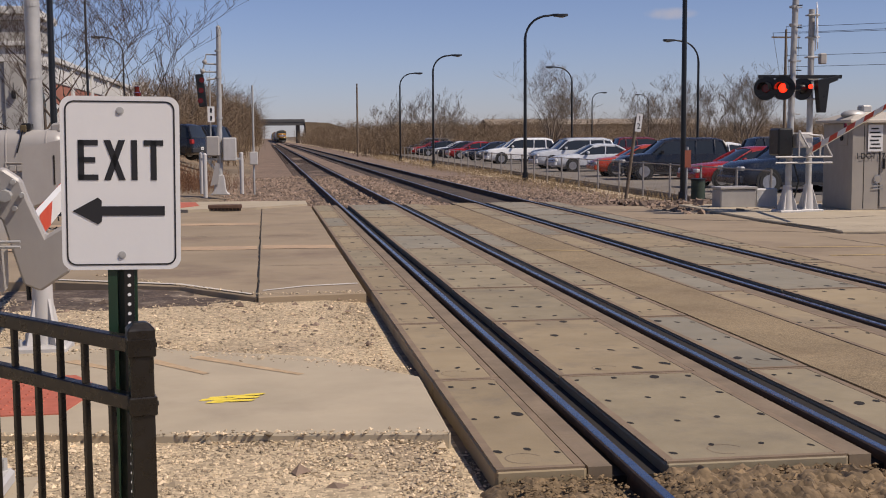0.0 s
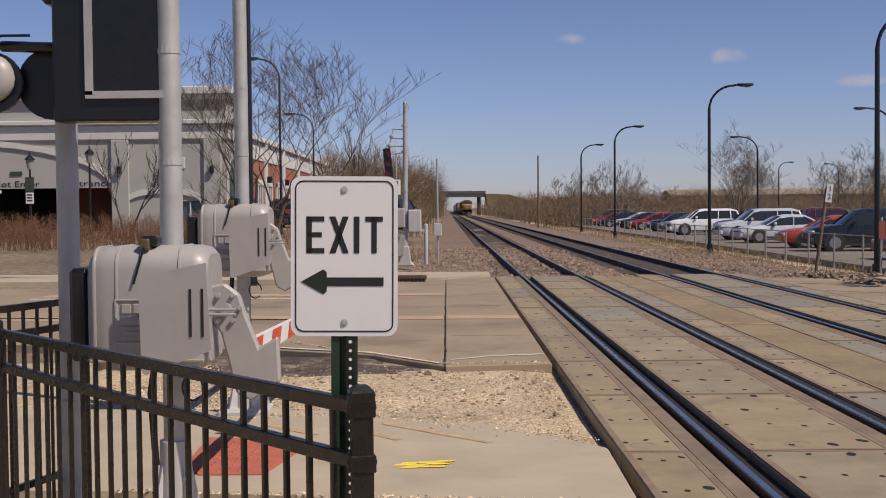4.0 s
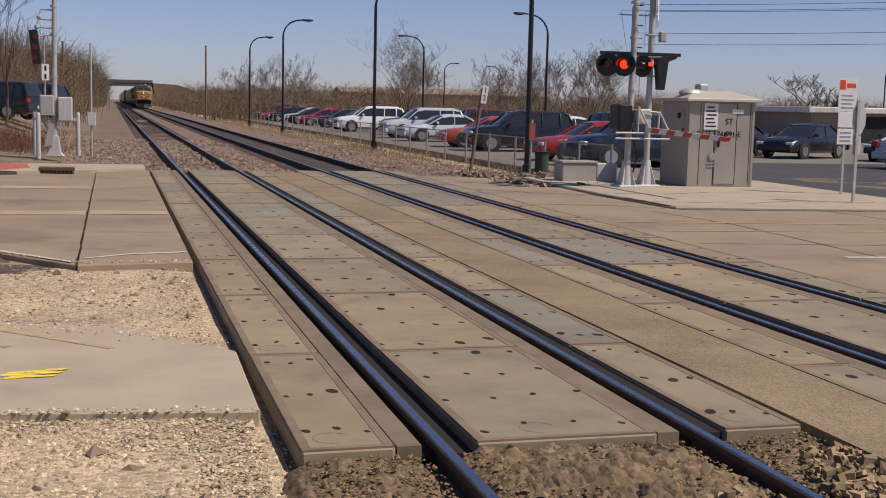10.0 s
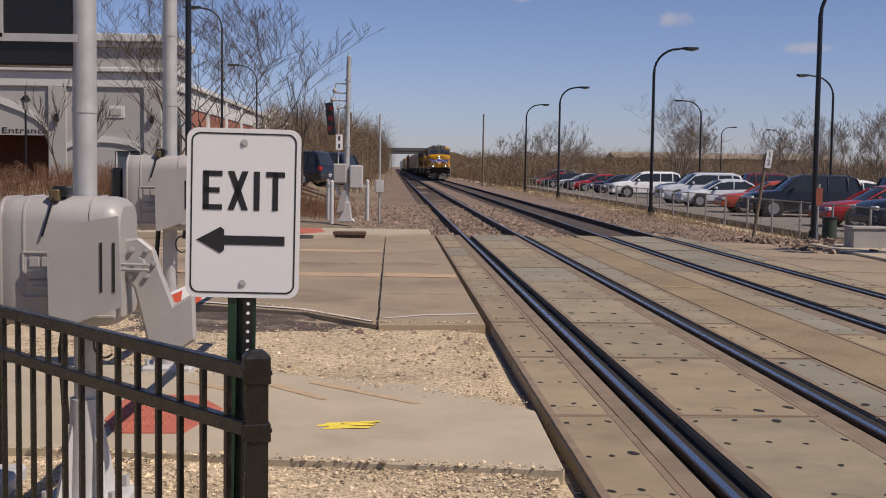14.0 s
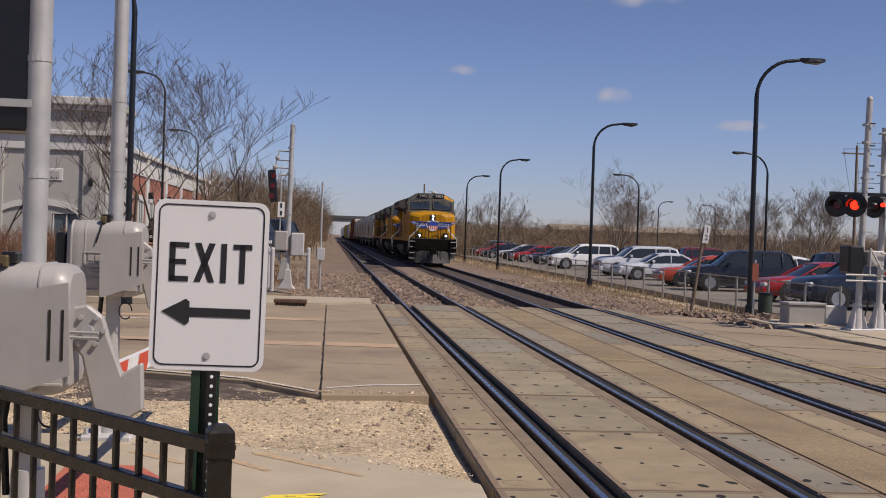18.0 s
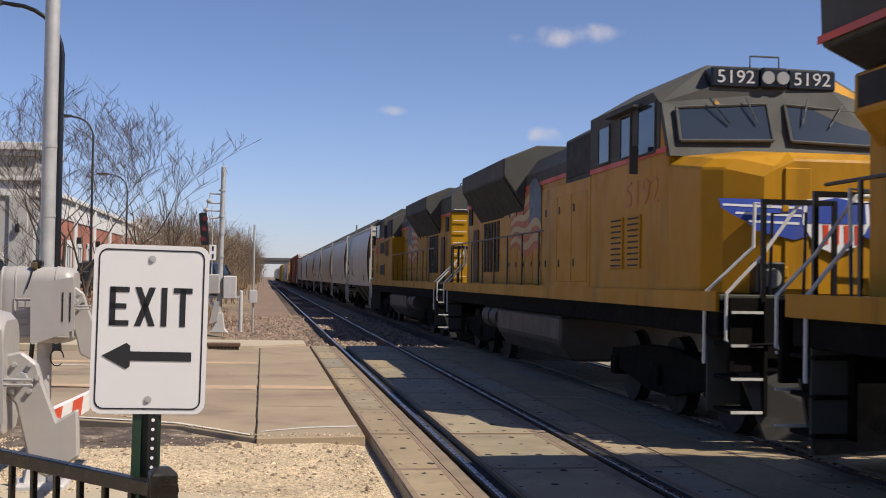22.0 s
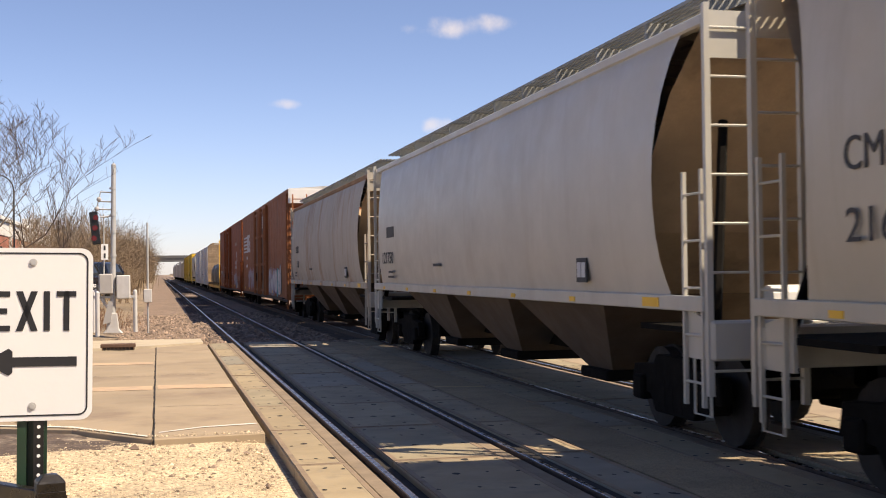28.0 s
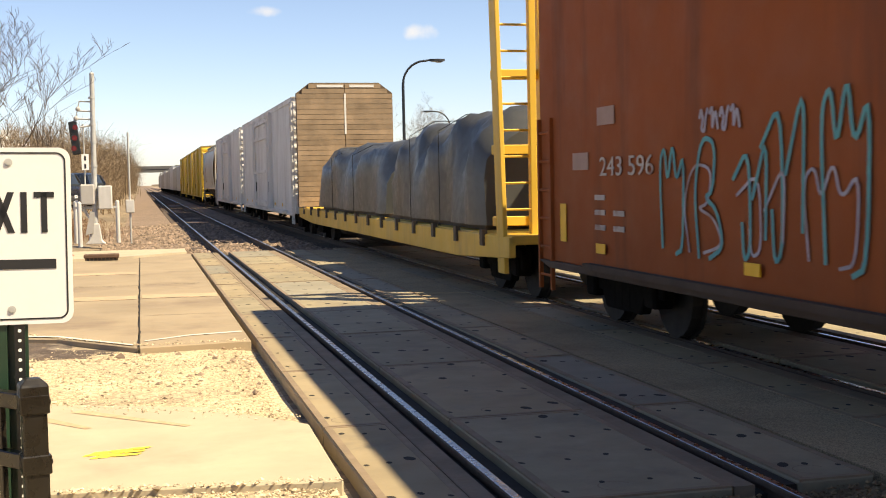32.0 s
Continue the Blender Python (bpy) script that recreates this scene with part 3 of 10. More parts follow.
        for (xa, ya), (xb, yb) in zip(fine, fine[1:]):
            k = w * rng.uniform(0.4, 1.3)
            d = Vector((xb - xa, yb - ya, 0)).normalized().cross(Vector((0, 0, 1))) * k
            z = 0.0155 if 10.2 < (xa + xb) / 2 < 16.5 and 19.4 < (ya + yb) / 2 < 28 else (0.0015 if xa < 1 else -0.027)
            s.add([(xa - d.x, ya - d.y, z), (xb - d.x, yb - d.y, z), (xb + d.x, yb + d.y, z), (xa + d.x, ya + d.y, z)], [(0, 1, 2, 3)])
        tagged(part("road_crack", s, CRACK, None, "dark crack in the tan concrete street"), category="road crack", kind="structure")
    # wandering joint in the slab
    s = Shape()
    y, x = 12.4, -0.26
    pts = []
    while y < 29.6:
        pts.append((x + rng.uniform(-0.010, 0.010), y))
        y += 0.22
    for (xa, ya), (xb, yb) in zip(pts, pts[1:]):
        w = rng.uniform(0.003, 0.011)
        s.add([(xa - w, ya, 0.0), (xa + w, ya, 0.0), (xb + w, yb, 0.0), (xb - w, yb, 0.0)], [(0, 1, 2, 3)])
    tagged(part("road_joint", s, HOLE, None, "dark open joint between road slabs"), category="road joint", kind="structure")
    tac = [(-2.12, 7.2), (-1.95, 6.78), (-1.5, 6.78), (-1.35, 7.6), (-1.6, 8.1), (-2.15, 8.15)]
    pad = slab("tactile_pad", tac, -0.05, -0.012, TACTILE, "red tactile paving pad on the footpath", 0, "tactile paving")
    dome = Shape().rod((0, 0, 0), (0, 0, 0.008), 0.014, 0.009, 6).mesh("dome")
    for i in range(9):
        for j in range(11):
            x, y = -2.06 + 0.075 * i, 6.86 + 0.11 * j
            if x < -1.62 + 0.05 * (j > 3) and y < 8.05:
                part("dome", dome, TACTILE, pad, at=pose(x, y, -0.012))
    pad = slab("tactile_pad", [(-3.2, 30.6), (-2.4, 30.3), (-1.9, 31.2), (-2.1, 33.0), (-3.1, 33.2)], -0.05, 0.008, TACTILE, "red tactile paving pad by the signal mast", 0, "tactile paving")


SPRAYYELLOW = surface("fresh_yellow_spray", (0.80, 0.62, 0.07), 0.85, vary=0.15, scale=9, bump=0.05)
YELLOWLINE_OLD = surface("faded_yellow_line", (0.38, 0.275, 0.13), 0.85, vary=0.2, scale=5, bump=0.05)
CRACK = surface("dirt_filled_crack", (0.06, 0.045, 0.033), 0.95, vary=0.2, bump=0)
marks()


def rail_profile(x):
    return [(x - 0.07, -0.17), (x + 0.07, -0.17), (x + 0.07, -0.155), (x + 0.012, -0.135), (x + 0.012, -0.045), (x + 0.036, -0.035),
            (x + 0.036, -0.006), (x + 0.028, 0.0), (x - 0.028, 0.0), (x - 0.036, -0.006), (x - 0.036, -0.035), (x - 0.012, -0.045), (x - 0.012, -0.135), (x - 0.07, -0.155)]


def build_track(name, left, label):
    t = thing(name, label, "railway track", "two railway tracks", "structure", pose(0, 0, 0))
    for x in (left, left + GAUGE):
        r = part("rail", Shape().prism(rail_profile(x), "y", -12, FAR_END), RUST, t)
        part("rail_head", Shape().prism([(x - 0.026, 0.0005), (x + 0.026, 0.0005), (x + 0.022, 0.004), (x - 0.022, 0.004)], "y", -12, FAR_END), STEEL_RAIL, r, "shiny worn rail head")
    tie = Shape().box(-1.3, 1.3, -0.115, 0.115, -0.34, -0.165).mesh("tie", 0.012)
    y = 31.4
    for k in range(110):
        part("tie", tie, TIE, t, at=pose(left + GAUGE / 2, y, 0.0, 0, 0, random.uniform(-0.6, 0.6)))
        y += 0.53
    s = Shape()
    while y < 330:
        s.box(left + GAUGE / 2 - 1.3, left + GAUGE / 2 + 1.3, y - 0.115, y + 0.115, -0.34, -0.165)
        y += 0.53
    tagged(part("far_ties", s, TIE, t), kind="stuff")
    return t


near_track = build_track("near_track", RAIL_N, "railway track with shiny worn rails set in crossing panels")
far_track = build_track("far_track", RAIL_F, "second railway track on wooden ties and ballast")


# dark brown ballast; the shade between the far rails is put into its colour
SHADEBED = surface("oil_darkened_ballast", (0.060, 0.043, 0.032), 0.95, vary=0.35, scale=1.2, fine=16, bump=0.7, stain=(0.13, 0.095, 0.07), stain_scale=0.9, stain_amount=0.5, grit=16, world_space=True)


def track_bed():
    """Dark ballast between the rails of the busier far track, with their shade painted in."""
    verts, faces = [], []
    ys = [30.95 + 0.5 * k for k in range(420)]
    for y in ys:
        for x in (RAIL_F - 0.42, RAIL_F - 0.2, RAIL_F + 0.4, RAIL_F + 1.1, RAIL_F + GAUGE + 0.2, RAIL_F + GAUGE + 0.5):
            verts.append((x + 0.10 * noise.noise(Vector((x, y * 1.7, 3))), y, ground_height(x, y) + 0.02))
    for j in range(len(ys) - 1):
        for i in range(5):
            a = j * 6 + i
            faces.append((a, a + 1, a + 7, a + 6))
    ob = part("track_bed", Shape().add(verts, faces).mesh("track_bed", smooth=True), SHADEBED, None, "dark ballast with painted shade between the far rails")
    tagged(ob, category="track bed", kind="structure")


track_bed()


def build_panels():
    rng = random.Random(8)
    rows = [4.92, 7.38, 10.1] + [10.1 + 2.585 * k for k in range(1, 9)]
    far_rows = [6.42 - 2.62 * 3, 6.42 - 2.62 * 2, 6.42 - 2.62, 6.42] + [6.42 + 2.72 * k for k in range(1, 10)]
    kinds = {}

    def panel(track, x0, x1, y0, y1, field):
        key = (round(x1 - x0, 3), round(y1 - y0, 3))
        w, d = x1 - x0 - 0.012, y1 - y0 - 0.014
        if key not in kinds:
            body = Shape().box(-w / 2, w / 2, -d / 2, d / 2, -0.30, -0.006).mesh("panel", 0.018)
            pins, sleeve = Shape(), Shape()
            cols = (-0.30, 0.0, 0.30) if w < 0.8 else (-0.40, -0.13, 0.14, 0.40)
            for cx in cols:
                for cy in ((-0.36, 0.02, 0.38) if w < 0.8 else (-0.40, -0.12, 0.16, 0.42)):
                    big = 1.7 if rng.random() < 0.22 else rng.uniform(0.75, 1.1)
                    px, py = cx * w + rng.uniform(-0.04, 0.04) * w, cy * d + rng.uniform(-0.09, 0.09)
                    lean = rng.uniform(-0.012, 0.012)
                    ring = [(px + math.cos(a) * 0.023 * big + lean * math.sin(a) * big, py + math.sin(a) * 0.035 * big * rng.uniform(0.85, 1.15)) for a in [math.pi * k / 4 for k in range(8)]]
                    pins.add([(x, y, -0.0045) for x, y in ring], [tuple(range(8))])
            cx, cy = -0.1 * w, -0.46 * d + 0.12
            arc = [math.radians(a) for a in range(20, 300, 20)]
            for a, b in zip(arc, arc[1:]):
                sleeve.add([(cx + math.cos(q) * r, cy + math.sin(q) * r, -0.005) for q, r in ((a, 0.10), (a, 0.108), (b, 0.108), (b, 0.10))], [(0, 1, 2, 3)])
            rim = Shape()
            for a0, a1, b0, b1 in ((-w / 2 + 0.01, w / 2 - 0.01, -d / 2 + 0.008, -d / 2 + 0.05), (-w / 2 + 0.01, w / 2 - 0.01, d / 2 - 0.05, d / 2 - 0.008),
                                   (-w / 2 + 0.008, -w / 2 + 0.06, -d / 2 + 0.052, d / 2 - 0.052), (w / 2 - 0.06, w / 2 - 0.008, -d / 2 + 0.052, d / 2 - 0.052)):
                rim.box(a0, a1, b0, b1, -0.03, -0.0035)
            kinds[key] = (body, pins.mesh("bolt_recess"), sleeve.mesh("scuff_ring"), rim.mesh("edge_frame"))
        body, pins, ring, rim = kinds[key]
        pick = rng.random()
        one = body.copy() if pick < 0.6 else body
        if pick < 0.6:
            one.materials.clear()
        p = part("panel", one, PANELB if pick < 0.3 else (PANELC if pick < 0.6 else PANEL), track, at=pose((x0 + x1) / 2, (y0 + y1) / 2, rng.uniform(-0.004, 0.002), rng.uniform(-0.05, 0.05), rng.uniform(-0.1, 0.1), 0))
        part("bolt_recess", pins, HOLE, p)
        part("scuff_ring", ring, RUBBER, p)
        part("edge_frame", rim, FRAMESTEEL, p, "rusty steel edge of the panel")

    for left, edges, track in ((RAIL_N, rows, near_track), (RAIL_F, far_rows, far_track)):
        for y0, y1 in zip(edges, edges[1:]):
            panel(track, left - 0.76, left - 0.24, y0, y1, True)
            panel(track, left + 0.19, left + GAUGE - 0.235, y0, y1, False)
            panel(track, left + GAUGE + 0.165, left + GAUGE + 0.68, y0, y1, True)
        for a, b, z in ((-0.235, -0.10, -0.014), (GAUGE - 0.23, GAUGE - 0.10, -0.014), (GAUGE + 0.06, GAUGE + 0.165, -0.03)):
            # the outer gap's filler is near-black: the flangeway's shade is in its colour
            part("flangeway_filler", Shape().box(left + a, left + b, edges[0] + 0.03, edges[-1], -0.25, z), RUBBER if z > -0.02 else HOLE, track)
        # near-black slab added beneath, painting the shade lines of the panel joints
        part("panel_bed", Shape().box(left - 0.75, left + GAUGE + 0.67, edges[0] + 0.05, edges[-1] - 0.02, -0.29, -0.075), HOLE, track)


build_panels()


def scatter(name, spots, sizes, material, label, category, seed, blocky=False):
    """Loose stones lying on the ground, as one heap."""
    rng = np.random.default_rng(seed)
    base = np.array([(1, 0, 0), (-1, 0, 0), (0, 1, 0), (0, -1, 0), (0, 0, 1), (0, 0, -1)], float)
    tri = np.array([(0, 2, 4), (2, 1, 4), (1, 3, 4), (3, 0, 4), (2, 0, 5), (1, 2, 5), (3, 1, 5), (0, 3, 5)])
    if blocky:
        base = np.array([(a, b, c) for c in (-0.6, 0.6) for b in (-0.75, 0.75) for a in (-1, 1)], float)
        tri = np.array([(0, 2, 3), (0, 3, 1), (4, 5, 7), (4, 7, 6), (0, 1, 5), (0, 5, 4), (2, 6, 7), (2, 7, 3), (0, 4, 6), (0, 6, 2), (1, 3, 7), (1, 7, 5)])
    k = len(base)
    n = len(spots)
    shape = base[None] * rng.uniform(0.6, 1.2, (n, k, 1)) + rng.normal(0, 0.12, (n, k, 3))
    if blocky:
        lean = rng.normal(0, 0.55, (n, 1))
        shape = np.stack([shape[..., 0] * np.cos(lean) - shape[..., 2] * np.sin(lean), shape[..., 1], shape[..., 0] * np.sin(lean) + shape[..., 2] * np.cos(lean)], -1)
    turn = rng.uniform(0, 2 * np.pi, n)
    c, s = np.cos(turn), np.sin(turn)
    x, y = shape[..., 0] * c[:, None] - shape[..., 1] * s[:, None], shape[..., 0] * s[:, None] + shape[..., 1] * c[:, None]
    pts = np.stack([x, y, shape[..., 2] * (1.0 if blocky else 0.65)], -1) * np.asarray(sizes)[:, None, None] + np.asarray(spots)[:, None]
    faces = (tri[None] + k * np.arange(n)[:, None, None]).reshape(-1, 3)
    ob = new(name, big_mesh(name, pts.reshape(-1, 3), faces, material))
    ob.data.shade_flat()
    return tagged(ob, label, category, kind="stuff")


PILEROCK = surface("tan_rock", (0.31, 0.225, 0.125), 0.95, vary=0.25, scale=5, bump=0.3, by_island=0.35)
SOIL = surface("crumbled_soil", (0.20, 0.137, 0.072), 0.95, vary=0.3, scale=3, bump=0.3, by_island=0.4)


def dirt_patch(name, label, x0, x1, y0, y1, rise, mat_, seed, ground=ground_height, flush=False):
    """A low uneven heap that fades out at its edge."""
    n = 90
    verts, faces = [], []
    for j in range(n + 1):
        for i in range(n + 1):
            u, v = i / n, j / n
            x, y = x0 + (x1 - x0) * u, y0 + (y1 - y0) * v
            edge = min(u, 1 - u, v, 1 if flush else 1 - v) * 2 + 0.25 * noise.noise(Vector((x * 1.3, y * 1.3, seed)))
            k = max(0.0, min(1.0, edge * 3.0))
            z = ground(x, y) - 0.015 + (rise + 0.015) * k + rise * k * (0.5 * noise.noise(Vector((x * 4, y * 4, seed + 3))) + 0.35 * noise.noise(Vector((x * 11, y * 11, seed + 7))) + 0.3 * noise.noise(Vector((x * 31, y * 31, seed + 9))))
            verts.append((x, y, z))
    for j in range(n):
        for i in range(n):
            a = j * (n + 1) + i
            faces.append((a, a + 1, a + n + 2, a + n + 1))
    ob = part(name, Shape().add(verts, faces).mesh(name, smooth=True), mat_, None, label)
    return tagged(ob, category="dirt", kind="structure")


dirt_patch("mulch_patch", "dark damp dirt beside the road edge", -3.4, -0.5, 12.0, 14.0, 0.012, MULCH, 2)
dirt_patch("dirt_heap", "loose brown dirt heaped against the panel ends", 1.86, 3.28, 1.0, 4.9, 0.10, DIRT, 5, flush=True)
dirt_patch("dirt_heap", "loose brown dirt at the end of the panels", 3.36, 4.12, 0.5, 4.9, 0.06, DIRT, 6, flush=True)
dirt_patch("dirt_heap", "loose brown dirt beside the first panel", 0.9, 1.76, 1.0, 4.9, 0.07, DIRT, 8, flush=True)


def build_stones():
    rng = np.random.default_rng(5)

    def area(n, x0, x1, y0, y1, keep=lambda x, y: True):
        out = []
        while len(out) < n:
            x, y = rng.uniform(x0, x1), rng.uniform(y0, y1)
            if keep(x, y):
                out.append((x, y, ground_height(x, y) + 0.003))
        return np.array(out)

    a = area(24000, -2.6, 1.04, 3.2, 6.3, lambda x, y: y < 6.2 - 0.14 * x and not (y > 5.8 and x > 0.9))
    b = area(14000, -4, 1.0, 8.0, 13.4, lambda x, y: y > 9.2 - 0.75 * (x + 0.85) * (x > -0.85) and y < 12.4 + max(0, -0.3 - x) * 0.9)
    spots = np.concatenate([a, b])
    scatter("gravel", spots, rng.gamma(1.5, 0.0036, len(spots)) + 0.0032, STONE, "pale loose gravel beside the crossing", "gravel", 6)
    dark = np.concatenate([area(90, -2.6, 1.0, 3.2, 6.0), area(160, -3.6, 0.95, 9.4, 13.3, lambda x, y: y > 9.2 - 0.75 * (x + 0.85) * (x > -0.85))])
    scatter("pebbles", dark, rng.gamma(2.0, 0.009, len(dark)) + 0.008, ROCK, "dark brown pebbles lying on the gravel", "pebbles", 12)
    spill = []
    for k in range(1500):
        x = rng.uniform(-2.4, 0.95)
        if k % 3 == 0:
            y, z = 5.98 - 0.14 * x + abs(rng.normal(0, 0.05)), -0.018
        elif k % 3 == 1:
            y, z = (9.1 - 0.6 * (x + 0.85) if x > -0.85 else 9.3) - abs(rng.normal(0, 0.12)), -0.018
        else:
            y, z = (12.5 if x > -0.25 else 12.5 + (-0.25 - x) * 1.15) + abs(rng.normal(0, 0.1)), 0.0
        spill.append((x, y, z))
    scatter("grit", np.array(spill), rng.gamma(1.5, 0.004, 1500) + 0.003, STONE, "pale grit spilled over the concrete edges", "grit", 13)
    spots = area(9000, 1.05, 4.0, 2.2, 4.9, lambda x, y: abs(x - 1.8) > 0.1 and abs(x - 3.3) > 0.1)
    spots[:, 2] += 0.06 + rng.uniform(0, 0.035, len(spots))
    scatter("crushed_stone", spots, rng.gamma(1.5, 0.0045, len(spots)) + 0.004, SOIL, "brown crushed stone at the end of the panels", "crushed stone", 7)
    pile = area(560, 3.42, 4.02, 2.4, 4.55, lambda x, y: (x - 3.86) ** 2 / 0.16 + (y - 3.55) ** 2 / 0.95 < 1.0)
    one = area(46, 2.7, 3.2, 3.2, 3.95)
    pile = np.concatenate([pile, one])
    pile[:, 2] += 0.07 + 0.05 * rng.uniform(0, 1, len(pile))
    scatter("rock_pile", pile, rng.gamma(3.5, 0.004, len(pile)) + 0.008, PILEROCK, "angular tan stones heaped beside the gravel strip", "rocks", 17, True)
    bank = area(2600, 9.4, 12.9, 25.5, 33.5)
    bank[:, 2] += rng.uniform(0, 0.05, len(bank))
    scatter("rubble", bank, rng.gamma(2.4, 0.014, len(bank)) + 0.012, ROCK, "pinkish brown rubble along the fence", "rubble", 23, True)
    e = area(16000, -1.6, 12.2, 31.2, 60, lambda x, y: True)
    e = e[(e[:, 0] < 5.05) | (e[:, 0] > 7.5) | (rng.uniform(0, 1, len(e)) < 0.07)]
    e = e[(np.abs(e[:, 0] - 1.8) > 0.1) & (np.abs(e[:, 0] - 3.3) > 0.1) & (np.abs(e[:, 0] - 5.54) > 0.1) & (np.abs(e[:, 0] - 7.05) > 0.1)]
    scatter("ballast", e, rng.gamma(2.4, 0.016, len(e)) + 0.015, ROCK, "pinkish brown ballast stones along the tracks", "ballast", 8)


build_stones()

# ---- train ----
TRAIN_SPEED, NOSE_AT_21 = 21.7, 9.9


def train_paint(name, colour, stain=(0.12, 0.09, 0.06), amount=0.35, rough=0.5, spec=0.5):
    return surface(name, colour, rough, spec=spec, vary=0.10, scale=0.7, fine=14, bump=0.06, stain=stain, stain_scale=1.1, stain_amount=amount, streak=True)


UPYELLOW = train_paint("armour_yellow_paint", (0.43, 0.205, 0.008), (0.12, 0.065, 0.008), 0.5, 0.5, 0.18)
# darker yellow with heavier dark streaks, for the third locomotive
UPDARK = train_paint("sooty_yellow_paint", (0.37, 0.185, 0.004), (0.07, 0.038, 0.006), 0.7, 0.55, 0.18)
UPGREY = train_paint("harbour_grey_paint", (0.058, 0.056, 0.048), (0.04, 0.036, 0.028), 0.4, 0.8)
REDLINE = train_paint("red_stripe_paint", (0.55, 0.06, 0.02))
DARKGEAR = surface("grimy_running_gear", (0.007, 0.006, 0.005), 0.95, spec=0.1, vary=0.35, scale=3, bump=0.3, stain=(0.016, 0.012, 0.008), stain_amount=0.4)
WHEEL = surface("wheel_steel", (0.016, 0.013, 0.011), 0.75, metal=0.2, vary=0.2, bump=0.1)
WINDOW = glass("dark_cab_glass", (0.025, 0.035, 0.05), 0.06)
GRILLE = surface("dark_grille", (0.02, 0.018, 0.015), 0.8, vary=0.3, bump=0.3)
WHITEPAINT = train_paint("white_handrail_paint", (0.62, 0.60, 0.55))
BLUEPAINT = train_paint("blue_emblem_paint", (0.03, 0.07, 0.36))
HOPPERGREY = train_paint("pale_grey_hopper_paint", (0.45, 0.43, 0.375), (0.27, 0.21, 0.14), 0.22, 0.42)
HOPPERTAN = train_paint("dirty_tan_hopper_paint", (0.41, 0.37, 0.29), (0.24, 0.17, 0.10), 0.3, 0.42)
BOXRED = train_paint("oxide_red_boxcar_paint", (0.265, 0.092, 0.032), (0.12, 0.05, 0.026), 0.5, 0.7, 0.25)
BOXRUST = train_paint("rusty_red_boxcar_paint", (0.25, 0.062, 0.013), (0.095, 0.028, 0.012), 0.6, 0.7, 0.25)
SILLGRIME = train_paint("black_grimed_sill", (0.055, 0.036, 0.025), (0.018, 0.013, 0.010), 0.7, 0.85)
DOORGRIME = train_paint("grimy_oxide_door_paint", (0.175, 0.066, 0.025), (0.05, 0.024, 0.014), 0.7, 0.75)
FADEDLETTER = surface("faded_stencil_paint", (0.34, 0.22, 0.18), 0.7, vary=0.2, bump=0)
BOXWHITE = train_paint("dirty_white_car_paint", (0.66, 0.64, 0.60), (0.28, 0.22, 0.17), 0.45, 0.6)
FLATYELLOW = train_paint("yellow_flatcar_paint", (0.62, 0.38, 0.05), (0.22, 0.13, 0.05), 0.4)
CARYELLOW = train_paint("yellow_freight_car_paint", (0.66, 0.44, 0.05), (0.3, 0.2, 0.07), 0.35)
WOODEND = surface("weathered_plank", (0.24, 0.17, 0.11), 0.9, vary=0.25, scale=2, fine=20, bump=0.3, by_object=0.15)
TARP = surface("grey_tarpaulin", (0.055, 0.056, 0.055), 0.42, vary=0.2, scale=2, fine=8, bump=0.25)
LETTER = surface("dark_stencil_paint", (0.035, 0.035, 0.035), 0.7, vary=0.1, bump=0)
PALELETTER = surface("pale_stencil_paint", (0.55, 0.54, 0.52), 0.7, vary=0.1, bump=0)
WORNWHITE = surface("worn_white_paint", (0.42, 0.37, 0.34), 0.75, vary=0.15, scale=3, bump=0, stain=(0.20, 0.06, 0.02), stain_scale=2.2, stain_amount=0.85)
CYANPAINT = surface("cyan_emblem_paint", (0.05, 0.36, 0.42), 0.6, vary=0.1, bump=0)
PURPLEPAINT = surface("violet_paint", (0.13, 0.10, 0.30), 0.6, vary=0.1, bump=0)
REFLECTOR = surface("yellow_reflector", (0.75, 0.42, 0.02), 0.5, vary=0.1, bump=0)
FADEDNUMBER = surface("faded_number_paint", (0.44, 0.16, 0.025), 0.6, vary=0.2, bump=0)
REDLETTER = surface("red_number_paint", (0.42, 0.08, 0.03), 0.6, vary=0.15, bump=0)
SPRAYWHITE = surface("white_spray_paint", (0.48, 0.48, 0.49), 0.7, vary=0.15, scale=3, bump=0, stain=(0.22, 0.20, 0.24), stain_scale=2.5, stain_amount=0.6)
SPRAYTEAL = surface("teal_spray_paint", (0.08, 0.28, 0.29), 0.7, vary=0.15, scale=3, bump=0)
HEADGLOW = glow("lit_headlight", (1.0, 0.92, 0.80), 14.0)

FACE_SIDE = pose(0, 0, 0, 90, 0, -90)   # turns upright lettering to face the camera's side (-x)


